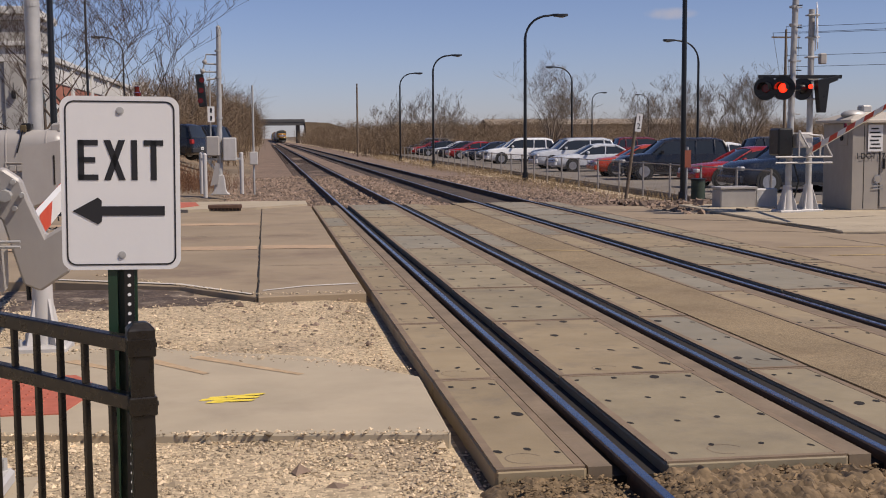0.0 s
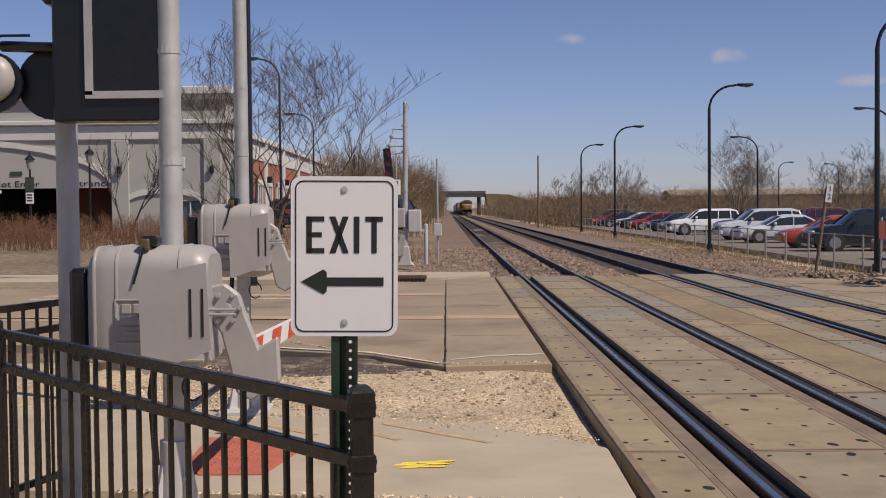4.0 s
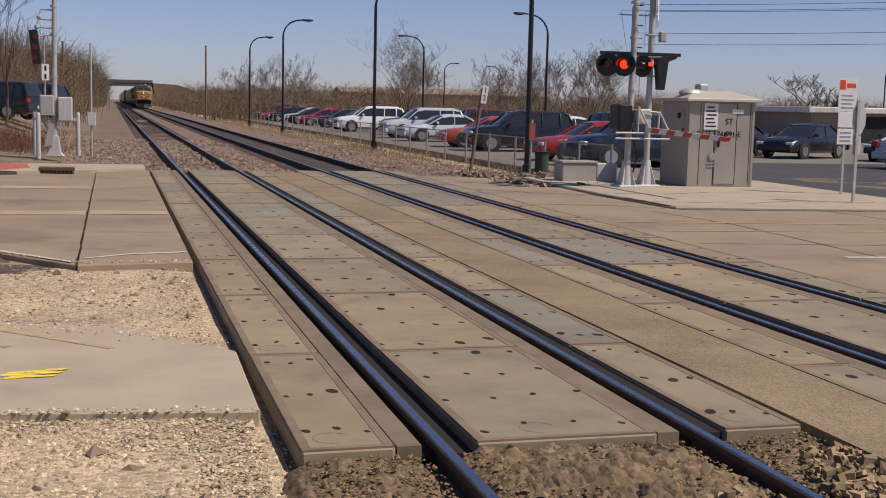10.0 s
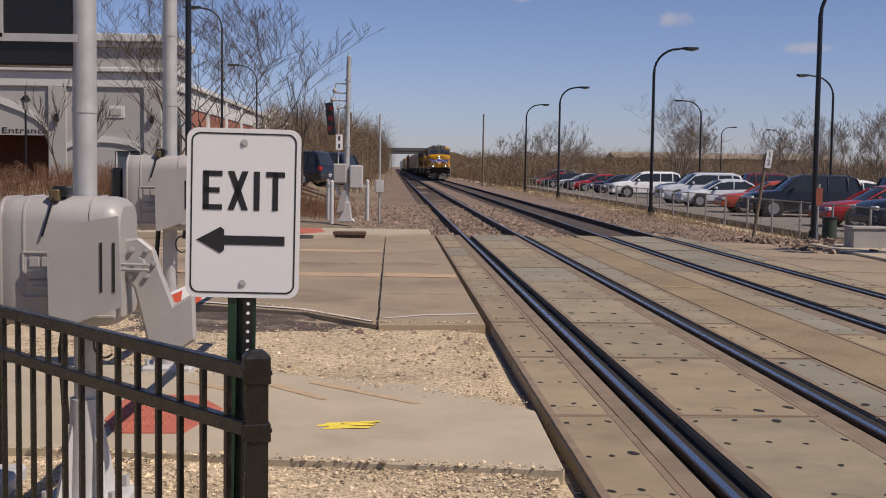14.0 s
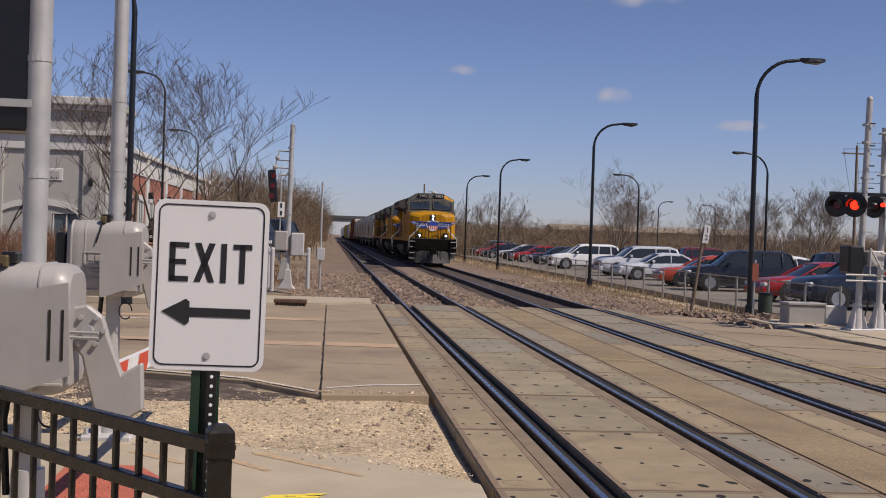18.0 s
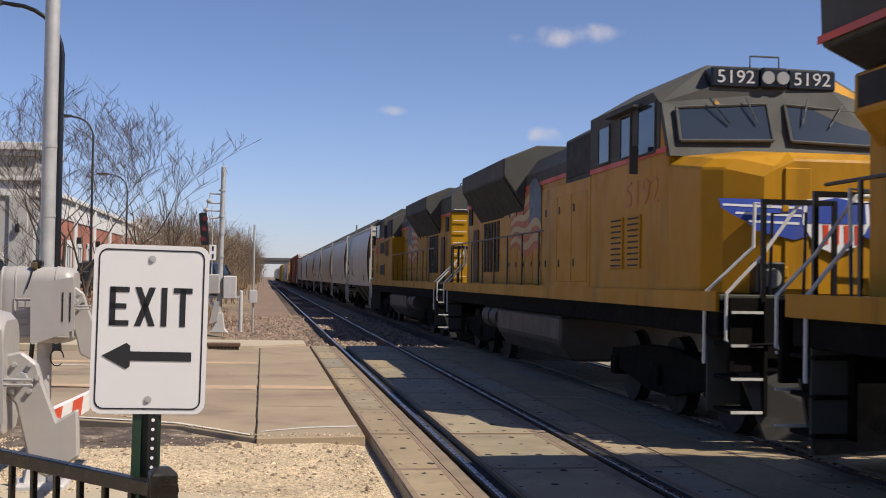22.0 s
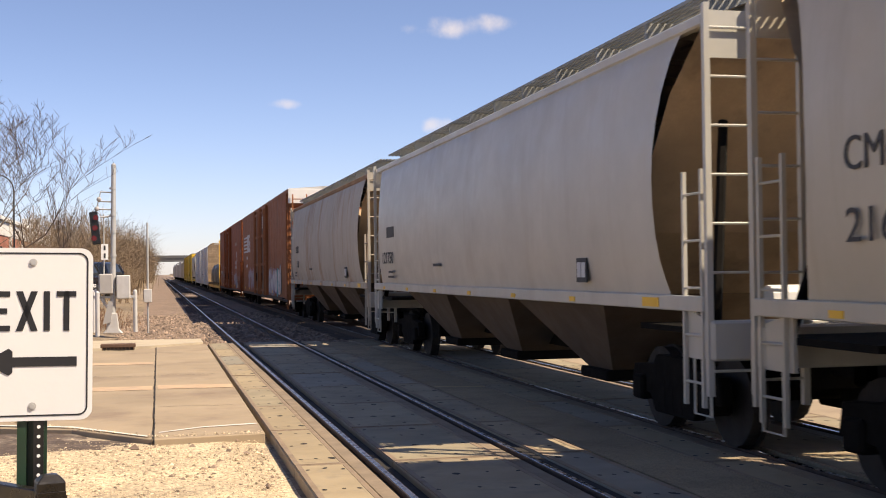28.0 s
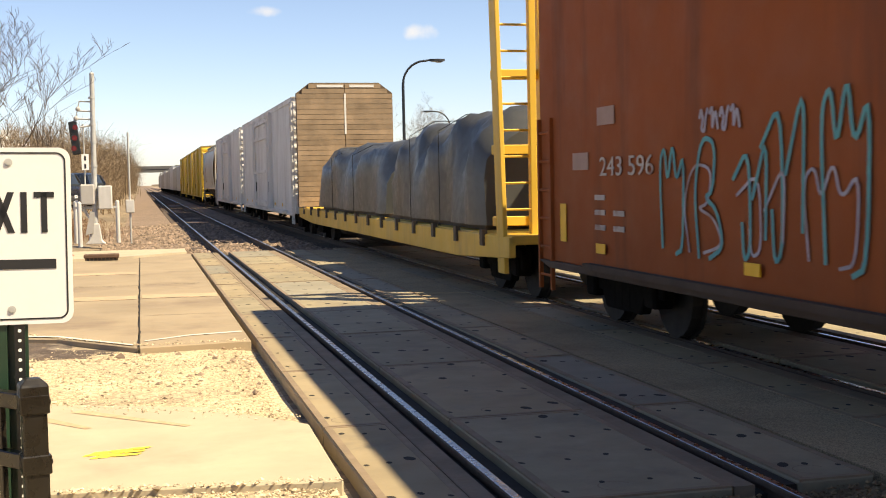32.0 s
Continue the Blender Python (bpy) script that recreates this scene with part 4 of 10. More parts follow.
def truck(parent, y, wheels, base, wheel_r):
    """A bogie: side frames, springs, wheels; centred at y."""
    t = part("truck", Shape().box(-0.85, 0.85, y - 0.2, y + 0.2, wheel_r - 0.1, wheel_r + 0.32), DARKGEAR, parent, bevel=0.03)
    half = base / 2
    for side in (-1, 1):
        x = side * 1.02
        outline = [(y - half - 0.28, wheel_r - 0.02), (y - half - 0.22, wheel_r + 0.26), (y - half + 0.35, wheel_r + 0.30), (y - 0.45, wheel_r + 0.40), (y + 0.45, wheel_r + 0.40),
                   (y + half - 0.35, wheel_r + 0.30), (y + half + 0.22, wheel_r + 0.26), (y + half + 0.28, wheel_r - 0.02), (y + half - 0.25, wheel_r - 0.05),
                   (y + 0.5, wheel_r - 0.24), (y - 0.5, wheel_r - 0.24), (y - half + 0.25, wheel_r - 0.05)]
        part("side_frame", Shape().prism(outline, "x", x - 0.07, x + 0.07), DARKGEAR, t, bevel=0.015)
        s = Shape()
        for k in (-0.22, 0, 0.22):
            s.rod((x, y + k, wheel_r - 0.2), (x, y + k, wheel_r + 0.12), 0.075, n=8)
        part("spring", s, DARKGEAR, t)
        for k in range(wheels):
            wy = y - half + base * k / (wheels - 1)
            w = Shape().rod((side * 0.70, wy, wheel_r), (side * 0.84, wy, wheel_r), wheel_r, n=20)
            w.rod((side * 0.67, wy, wheel_r), (side * 0.71, wy, wheel_r), wheel_r + 0.025, n=20)
            part("wheel", w, WHEEL, t)
            part("axle_box", Shape().box(x - 0.13, x + 0.13, wy - 0.14, wy + 0.14, wheel_r - 0.13, wheel_r + 0.15), DARKGEAR, t, bevel=0.03)
    return t


def coupler(parent, y, sign):
    s = Shape().box(-0.12, 0.12, min(y, y - sign * 0.7), max(y, y - sign * 0.7), 0.75, 1.0)
    s.box(-0.22, 0.2, min(y, y + sign * 0.0) - 0.13, y + 0.13, 0.70, 1.06)
    return part("coupler", s, DARKGEAR, parent, bevel=0.03)


def handrail(parent, pts, r=0.022, mat_=None):
    return part("handrail", Shape().tube(pts, r, 6), mat_ or WHITEPAINT, parent, smooth=True)


def emblem_wing(parent, y, z, half_w, facing="front"):
    """A shield with two striped wings, as plain shapes."""
    shield = [(-0.40, 0.26), (0, 0.34), (0.40, 0.26), (0.42, 0.0), (0.26, -0.26), (0, -0.36), (-0.26, -0.26), (-0.42, 0.0)]
    part("emblem_shield", Shape().prism([(x * 0.98, z + q * 1.0) for x, q in shield], "y", y - 0.012, y), WHITERF, parent, "white edge of a shield emblem")
    part("emblem_shield", Shape().prism([(x * 0.87, z + q * 0.88) for x, q in shield if q >= 0.0], "y", y - 0.018, y), BLUEPAINT, parent, "blue upper field of a shield emblem")
    for k in range(5):
        x = -0.26 + 0.13 * k
        part("emblem_stripe", Shape().prism([(x - 0.035, z - 0.02), (x + 0.035, z - 0.02), (x + 0.03, z - 0.24), (x - 0.03, z - 0.24)], "y", y - 0.018, y), REDRF, parent, "red stripe of a shield emblem")
    for side in (-1, 1):
        wing = [(0.26, 0.26), (half_w, 0.26), (half_w - 0.03, 0.16), (half_w - 0.16, 0.08), (half_w - 0.34, 0.0), (half_w - 0.46, -0.10), (0.5, -0.20), (0.27, -0.12)]
        part("emblem_wing", Shape().prism([(side * x, z + q) for x, q in wing], "y", y - 0.008, y), BLUEPAINT, parent, "blue wing of an emblem")
        for k, (a, b, q) in enumerate(((0.42, half_w - 0.05, 0.17), (0.42, half_w - 0.2, 0.08), (0.45, half_w - 0.36, -0.01))):
            part("emblem_line", Shape().prism([(side * a, z + q - 0.015), (side * b, z + q + 0.005), (side * b, z + q + 0.03), (side * a, z + q + 0.015)], "y", y - 0.012, y), WHITERF, parent)


def flag_patch(parent, x, y0, z0, mirrored=False):
    """A waving flag painted on the hood side; its blue field lies towards the cab."""
    long = 3.0
    run = (lambda u: y0 + long * (1 - u)) if mirrored else (lambda u: y0 + long * u)

    def wave(u, row):
        return z0 + row * (0.135 + 0.03 * math.sin(u * 5)) + 0.11 * math.sin(u * 9 + 0.5) + 0.10 * u

    def band(name, u0, u1, r0, r1, mat_, dx):
        s = Shape()
        for c in range(12):
            ua, ub = u0 + (u1 - u0) * c / 12, u0 + (u1 - u0) * (c + 1) / 12
            quad = [(x - dx, run(ua), wave(ua, r0)), (x - dx, run(ub), wave(ub, r0)), (x - dx, run(ub), wave(ub, r1)), (x - dx, run(ua), wave(ua, r1))]
            s.add(quad, [(0, 1, 2, 3) if mirrored else (0, 3, 2, 1)])
        part(name, s, mat_, parent)
    for i in range(9):
        band("flag_stripe", 0.0, 1.0, i, i + 1, FLAGWHITE if i % 2 else FLAGRED, 0.0)
    band("flag_canton", 0.0, 0.36, 4, 9, FLAGBLUE, 0.004)


FLAGRED = surface("faded_red_decal", (0.42, 0.12, 0.04), 0.6, vary=0.25, scale=2, bump=0)
FLAGWHITE = surface("faded_white_decal", (0.46, 0.34, 0.16), 0.6, vary=0.15, bump=0)
FLAGBLUE = surface("faded_blue_decal", (0.10, 0.13, 0.16), 0.6, vary=0.15, bump=0)


def locomotive(label, number, length=22.3, flip=False, flared=True, lit=True):
    """A wide-nosed road locomotive; cab end at y = 0 unless flipped, coupler faces at 0 and length."""
    COAT = UPDARK if flip else UPYELLOW
    top = thing("locomotive", label, "locomotive", "locomotives of the train")
    loco = top
    L = length
    # the cab of a trailing engine stands a little nearer to its coupler
    F = (lambda y: L - y + 0.5 * min(1.0, y / 1.0) * max(0.0, 1 - max(0.0, y - 1.0) / 7)) if flip else (lambda y: y)

    def seg(a, b):
        return (min(F(a), F(b)), max(F(a), F(b)))

    def pr(poly, x0, x1):
        return Shape().prism([(F(y), z) for y, z in poly], "x", x0, x1)

    # frame and sill
    part("frame", Shape().box(-1.5, 1.5, 0.95, L - 0.95, 1.22, 1.62), DARKGEAR, loco, bevel=0.02)
    for side in (-1, 1):
        part("sill", Shape().box(side * 1.53 - 0.02, side * 1.53 + 0.02, 0.9, L - 0.9, 1.50, 1.72), COAT, loco)
    part("walkway", Shape().box(-1.52, 1.52, 0.9, L - 0.9, 1.62, 1.69), UPGREY, loco, bevel=0.01)
    # nose and cab
    s = Shape()
    rings = []
    for y, z_top, half in ((1.22, 3.16, 0.86), (1.40, 3.26, 1.28), (1.62, 3.28, 1.47), (2.80, 3.42, 1.5)):
        rings.append([(-half, F(y), 1.69), (half, F(y), 1.69), (half, F(y), z_top - 0.12), (half - 0.16, F(y), z_top), (0.50, F(y), z_top + 0.09), (-0.50, F(y), z_top + 0.09), (-half + 0.16, F(y), z_top), (-half, F(y), z_top - 0.12)])
    s.loft(rings)
    nose_p = part("nose", s, COAT, loco, bevel=0.02, fix=True)
    part("nose_door", Shape().box(-0.62, -0.30, *seg(1.195, 1.24), 1.75, 3.15), COAT, nose_p, bevel=0.01)
    for z in (1.95, 2.7):
        part("door_hinge", Shape().box(-0.66, -0.58, *seg(1.17, 1.21), z - 0.06, z + 0.06), COAT, nose_p, bevel=0.008)
    shell = ((2.68, 3.36, 3.44), (3.02, 4.14, 4.36), (3.28, 4.28, 4.66), (6.3, 4.30, 4.72))
    cab = part("cab", Shape().loft([[(-1.5, F(y), 1.69), (1.5, F(y), 1.69), (1.5, F(y), sh), (0.78, F(y), zt), (-0.78, F(y), zt), (-1.5, F(y), sh)] for y, sh, zt in shell]), COAT, loco, bevel=0.015, fix=True)
    part("cab_roof", Shape().loft([[(-1.512, F(y), 3.50), (-1.512, F(y), sh + 0.012), (-0.785, F(y), zt + 0.02), (0.785, F(y), zt + 0.02), (1.512, F(y), sh + 0.012), (1.512, F(y), 3.50)]
                                   for y, sh, zt in ((3.0, 4.11, 4.32), (3.28, 4.28, 4.66), (6.32, 4.30, 4.72))]), UPGREY, cab, "grey upper cab and roof", fix=True)
    front = [(-1.505, 2.655, 3.40), (1.505, 2.655, 3.40), (1.505, 3.01, 4.12), (0.785, 3.01, 4.37), (-0.785, 3.01, 4.37), (-1.505, 3.01, 4.12)]
    back = [(x, F(y + 0.08), z) for x, y, z in front]
    front = [(x, F(y - 0.05), z) for x, y, z in front]
    part("cab_front", Shape().add(front + back, [(0, 1, 2, 3, 4, 5), (11, 10, 9, 8, 7, 6)] + [(i, (i + 1) % 6, 6 + (i + 1) % 6, 6 + i) for i in range(6)]), UPGREY, cab, "grey raked cab front", fix=True)
    for side in (-1, 1):
        part("stripe", Shape().box(side * 1.516 - 0.003, side * 1.516 + 0.003, *seg(2.72, 6.3), 3.46, 3.53), REDLINE, cab, "thin red stripe")
        # windscreens lie on the raked cab front
        a, b = Vector((side * 0.12, F(2.695), 3.62)), Vector((side * 1.36, F(2.68), 3.58))
        c, d = Vector((side * 1.34, F(2.90), 4.03)), Vector((side * 0.12, F(2.92), 4.12))
        out = Vector((0, -0.03 if not flip else 0.03, 0.014))
        part("windscreen", Shape().add([p + out for p in (a, b, c, d)] + [p - out * 0.5 for p in (a, b, c, d)],
                                       [(0, 1, 2, 3), (4, 7, 6, 5), (0, 4, 5, 1), (1, 5, 6, 2), (2, 6, 7, 3), (3, 7, 4, 0)]), WINDOW, cab, fix=True)
        for k, (p, q) in enumerate(((a, b), (b, c), (c, d), (d, a))):
            part("window_frame", Shape().rod(p + out * 1.1, q + out * 1.1, 0.022, n=6), UPGREY, cab)
        for k in range(2):
            top_ = c.lerp(d, 0.35 + 0.4 * k) + out * 2.4 + Vector((0, 0, 0.08))
            part("wiper", Shape().tube([top_, a.lerp(b, 0.45 - 0.3 * k) * 0.55 + d.lerp(c, 0.45 - 0.3 * k) * 0.45 + out * 2.0], 0.011, 4), BLACK, cab)
        for y0, y1, z0, z1 in (((2.98, 3.22, 3.58, 4.06), (3.30, 3.78, 3.56, 4.12), (3.84, 4.5, 3.56, 4.12)) if flip else ((3.16, 3.86, 3.52, 4.16), (4.22, 4.66, 3.56, 4.12), (5.25, 5.80, 3.58, 4.10))):
            part("side_window", Shape().box(side * 1.51 - 0.016, side * 1.51 + 0.016, *seg(y0, y1), z0, z1), WINDOW, cab)
            fr = Shape()
            a0, a1 = seg(y0, y1)
            for q in ((a0 - 0.03, a0, z0 - 0.03, z1 + 0.03), (a1, a1 + 0.03, z0 - 0.03, z1 + 0.03), (a0, a1, z1, z1 + 0.03), (a0, a1, z0 - 0.03, z0)):
                fr.box(side * 1.515 - 0.02, side * 1.515 + 0.02, *q)
            part("window_frame", fr, UPGREY, cab)
        part("mirror", Shape().box(side * 1.62 - 0.09, side * 1.62 + 0.02, *seg(3.62, 3.66), 3.25, 3.62), UPGREY, cab)
        part("window_shade", Shape().box(min(side * 1.51, side * 1.66), max(side * 1.51, side * 1.66), *seg(3.68, 5.05), 4.16, 4.19), UPGREY, cab)
        for y0, y1, z0, z1, n in (((3.25, 3.8, 2.02, 2.42, 5),) if flip else ((4.55, 5.15, 2.0, 2.72, 9), (3.75, 4.35, 2.0, 2.72, 9))):
            part("cab_vent", Shape().box(side * 1.505 - 0.02, side * 1.505 + 0.02, *seg(y0, y1), z0, z1), COAT, cab, "louvred yellow panel", bevel=0.006)
            for k in range(n):
                zz = z0 + (z1 - z0) * (k + 0.5) / n
                part("slot", Shape().box(side * 1.527 - 0.003, side * 1.527 + 0.003, *seg(y0 + 0.06, y1 - 0.06), zz - 0.012, zz + 0.012), GRILLE, cab)
        part("number_board", Shape().box(side * 0.52 - 0.33, side * 0.52 + 0.33, *seg(2.93, 3.25), 4.34, 4.61), BLACK, cab, bevel=0.025)
        if not flip:
            words("number", number, 0.24, PALELETTER, cab, pose(side * 0.52, F(2.925), 4.475, 90, 0, 0), 0.50)
        words("number", number, 0.50, REDLETTER if flip else FADEDNUMBER, cab, pose(side * 1.505, F(3.45 if flip else 3.75), 3.0, 0, 0, 0) @ (FACE_SIDE if side < 0 else pose(0, 0, 0, 90, 0, 90)), 1.45)
    part("roof_rail", Shape().tube([(-0.2, F(3.25), 4.66), (-0.2, F(3.25), 4.82), (0.2, F(3.25), 4.82), (0.2, F(3.25), 4.66)], 0.014, 5), UPGREY, cab)
    # headlights and ditch lights
    d = -1 if not flip else 1
    if lit:
        part("headlight_case", Shape().box(-0.17, 0.17, *seg(1.17, 1.27), 2.84, 3.24), BLACK, nose_p, bevel=0.02)
        for z in (2.94, 3.14):
            part("headlight", Shape().rod((0, F(1.17), z), (0, F(1.17) + d * 0.015, z), 0.10, n=16), LAMPGLASS, nose_p, "round headlight lens")
            part("headlight_core", Shape().rod((0, F(1.155), z), (0, F(1.155) + d * 0.012, z), 0.05, n=12), HEADGLOW, nose_p, "lit headlight lamp")
    else:
        part("headlight_case", Shape().box(-0.18, 0.18, *seg(2.90, 3.2), 4.34, 4.62), BLACK, cab, bevel=0.03)
        for x in (-0.10, 0.10):
            part("headlight", Shape().rod((x, F(2.90), 4.48), (x, F(2.90) + d * 0.03, 4.48), 0.085, n=14), LAMPGLASS, cab, "round headlight lamp")
    for side in (-1, 1):
        part("ditch_light_case", Shape().box(side * 0.86 - 0.17, side * 0.86 + 0.17, *seg(1.0, 1.22), 1.70, 2.06), BLACK, nose_p, bevel=0.02)
        part("ditch_light", Shape().rod((side * 0.86, F(1.0), 1.88), (side * 0.86, F(1.0) + d * 0.025, 1.88), 0.115, n=16), LAMPGLASS, nose_p, "round ditch light lens")
        if lit:
            part("ditch_light_core", Shape().rod((side * 0.86, F(0.975), 1.88), (side * 0.86, F(0.96), 1.88), 0.055, n=12), HEADGLOW, nose_p, "lit ditch light")
    emblem = [] if flip else [1]
    if emblem:
        emblem_wing(nose_p, 1.19, 2.52, 1.42)
    # long hood
    hood_half = 1.02
    h = part("hood", Shape().prism([(-hood_half, 1.69), (hood_half, 1.69), (hood_half, 4.0), (0.75, 4.34), (-0.75, 4.34), (-hood_half, 4.0)], "y", *seg(6.3, L - 1.5)), COAT, loco, bevel=0.02, fix=True)
    part("hood_roof", Shape().prism([(-hood_half - 0.015, 3.80), (-hood_half - 0.015, 4.01), (-0.76, 4.37), (0.76, 4.37), (hood_half + 0.015, 4.01), (hood_half + 0.015, 3.80)], "y", *seg(6.28, L - 1.48)), UPGREY, h, fix=True)
    for side in (-1, 1):
        part("stripe", Shape().box(side * (hood_half + 0.016) - 0.006, side * (hood_half + 0.016) + 0.006, *seg(6.3, L - 1.5), 3.72, 3.80), REDLINE, h)
        part("equipment_cabinet", Shape().box(side * 1.25 - 0.26, side * 1.25 + 0.24, *seg(6.3, 9.4), 1.69, 3.35 if flared else 3.45), COAT, loco, bevel=0.02)
        if flip:
            for a, b, za, zb in ((5.0, 6.75, 2.85, 3.30), (5.0, 6.75, 1.95, 2.35), (7.1, 8.3, 2.72, 3.34)):
                part("cabinet_grille", Shape().box(side * 1.51 - 0.015, side * 1.51 + 0.015, *seg(a, b), za, zb), GRILLE, loco)
                for k in range(6):
                    zz = za + (zb - za) * (k + 0.5) / 6
                    part("grille_slat", Shape().box(side * 1.53 - 0.006, side * 1.53 + 0.006, *seg(a + 0.03, b - 0.03), zz - 0.008, zz + 0.008), UPGREY, loco)
                edge = Shape()
                a0, a1 = seg(a, b)
                for q in ((a0 - 0.05, a0, za - 0.05, zb + 0.05), (a1, a1 + 0.05, za - 0.05, zb + 0.05), (a0, a1, zb, zb + 0.05), (a0, a1, za - 0.05, za)):
                    edge.box(side * 1.52 - 0.02, side * 1.52 + 0.015, *q)
                part("grille_frame", edge, COAT, loco)
        else:
            for k in range(3):
                part("door_gap", Shape().box(side * 1.50 - 0.008, side * 1.50 + 0.008, *seg(6.40 + 0.98 * k, 7.40 + 0.98 * k), 1.77, 3.29), GRILLE, loco)
                for zz in (2.05, 2.95):
                    part("latch", Shape().box(side * 1.525 - 0.012, side * 1.525 + 0.012, *seg(7.22 + 0.98 * k, 7.28 + 0.98 * k), zz, zz + 0.12), BLACK, loco)
                part("cabinet_door", Shape().box(side * 1.505 - 0.015, side * 1.505 + 0.015, *seg(6.45 + 0.98 * k, 7.35 + 0.98 * k), 1.8, 3.25), COAT, loco, bevel=0.01)
        if not flared:
            part("filter_box", Shape().prism([(side * 0.95, 3.30), (side * 1.40, 3.40), (side * 1.40, 4.2), (side * 0.95, 4.45)], "y", *seg(6.4, 8.3)), UPGREY, loco, bevel=0.02, fix=True)
            part("filter_screen", Shape().box(side * 1.41 - 0.012, side * 1.41 + 0.012, *seg(6.55, 8.15), 3.55, 4.15), GRILLE, loco, "dark filter screen")
        y = 9.7
        door = Shape().box(-0.015, 0.015, -0.36, 0.36, 1.74, 3.62).mesh("hood_door", 0.008)
        while y < L - 6.3:
            dr = part("hood_door", door, COAT, h, at=pose(side * (hood_half + 0.012), F(y), 0))
            part("latch", Shape().box(side * (hood_half + 0.03) - 0.015, side * (hood_half + 0.03) + 0.015, F(y) - 0.3, F(y) - 0.25, 2.1, 2.2), BLACK, h)
            part("latch", Shape().box(side * (hood_half + 0.03) - 0.015, side * (hood_half + 0.03) + 0.015, F(y) - 0.3, F(y) - 0.25, 3.2, 3.3), BLACK, h)
            part("door_gap", Shape().box(side * (hood_half + 0.006) - 0.008, side * (hood_half + 0.006) + 0.008, F(y) + 0.362, F(y) + 0.386, 1.76, 3.60), GRILLE, h)
            y += 0.76
        for k in range(5):
            a0, a1 = seg(L - 6.0 + 0.42 * k, L - 5.75 + 0.42 * k)
            part("louvre", Shape().box(side * (hood_half + 0.01) - 0.012, side * (hood_half + 0.01) + 0.012, a0, a1, 2.0, 3.2), GRILLE, h)
        # radiator wings
        wing = [(hood_half - 0.05, 3.72), (1.52, 3.98), (1.54, 4.42), (0.8, 4.70), (0.0, 4.70), (0.0, 3.72)] if flared else [(hood_half - 0.05, 3.25), (1.52, 4.02), (1.52, 4.38), (0.8, 4.68), (0, 4.68), (0, 3.25)]
        r0, r1 = (L - 8.2, L - 1.55) if flared else (L - 8.9, L - 3.5)
        part("radiator_wing", Shape().prism([(side * x, z) for x, z in wing], "y", *seg(r0, r1)), UPGREY, loco, bevel=0.02, fix=True)
        gr = [(hood_half + 0.0, 3.70), (1.50, 3.95), (1.50, 3.98), (hood_half + 0.0, 3.76)] if flared else [(hood_half + 0.01, 3.25), (1.51, 3.97), (1.51, 4.03), (hood_half + 0.01, 3.32)]
        part("radiator_grille", Shape().prism([(side * x, z) for x, z in gr], "y", *seg(r0 + 0.1, r1 - 0.1)), GRILLE, loco, fix=True)
        if flared:
            part("stripe", Shape().box(side * 1.55 - 0.008, side * 1.55 + 0.008, *seg(L - 8.2, L - 1.55), 4.0, 4.07), REDLINE, loco)
            for k in range(2):
                part("intake_box", Shape().prism([(side * hood_half, 3.05), (side * 1.28, 3.35), (side * 1.28, 3.72), (side * hood_half, 3.72)], "y", *seg(L - 3.0 - 1.6 * k, L - 1.7 - 1.6 * k)), COAT, loco, bevel=0.02, fix=True)
                part("intake_screen", Shape().box(side * 1.286 - 0.006, side * 1.286 + 0.006, *seg(L - 2.9 - 1.6 * k, L - 1.8 - 1.6 * k), 3.40, 3.68), GRILLE, loco)
    if not flared:
        # tall plain end of the long hood behind the radiators
        part("hood_end", Shape().prism([(-hood_half - 0.02, 3.8), (-hood_half - 0.02, 4.28), (-0.7, 4.62), (0.7, 4.62), (hood_half + 0.02, 4.28), (hood_half + 0.02, 3.8)], "y", *seg(L - 3.52, L - 1.46)), UPGREY, h, bevel=0.02, fix=True)
        for side in (-1, 1):
            part("end_vent", Shape().box(side * (hood_half + 0.02) - 0.015, side * (hood_half + 0.02) + 0.015, *seg(L - 2.35, L - 1.9), 3.25, 3.68), GRILLE, h, "small dark vent")
            part("tall_door", Shape().box(side * (hood_half + 0.02) - 0.015, side * (hood_half + 0.02) + 0.015, *seg(L - 3.3, L - 2.6), 1.75, 3.1), DARKDOOR, h, "dark stained door", bevel=0.008)
        part("roof_grab", Shape().tube([(-0.6, F(L - 1.7), 4.6), (-0.6, F(L - 1.7), 4.72), (-0.6, F(L - 2.5), 4.72), (-0.6, F(L - 2.5), 4.6)], 0.016, 5), BLACK, h)
    flag_patch(h, -hood_half - 0.035, min(F(11.6), F(13.9)), 2.35, flip)
    for y in (8.2, 10.5, 13.0, 15.2):
        part("roof_hatch", Shape().box(-0.5, 0.5, *seg(y, y + 1.3), 4.34, 4.46), UPGREY, h, bevel=0.03)
    part("exhaust_stack", Shape().box(-0.3, 0.3, *seg(11.0, 11.9), 4.34, 4.62), DARKGEAR, h, bevel=0.03)
    part("horn", Shape().rod((0, F(9.6), 4.50), (0, F(9.1), 4.52), 0.05, 0.09, 8), UPGREY, h)
    part("antenna_dome", Shape().ball((0.3, F(4.6), 4.78), 0.18, squash=(1, 1, 0.5)), WHITEPAINT, cab)
    # end of the long hood
    part("rear_door", Shape().box(-0.32, 0.32, *seg(L - 1.52, L - 1.46), 1.72, 3.4), COAT, h, bevel=0.01)
    part("light_case", Shape().box(-0.30, 0.30, *seg(L - 1.50, L - 1.40), 3.78, 4.10), BLACK, h, bevel=0.03)
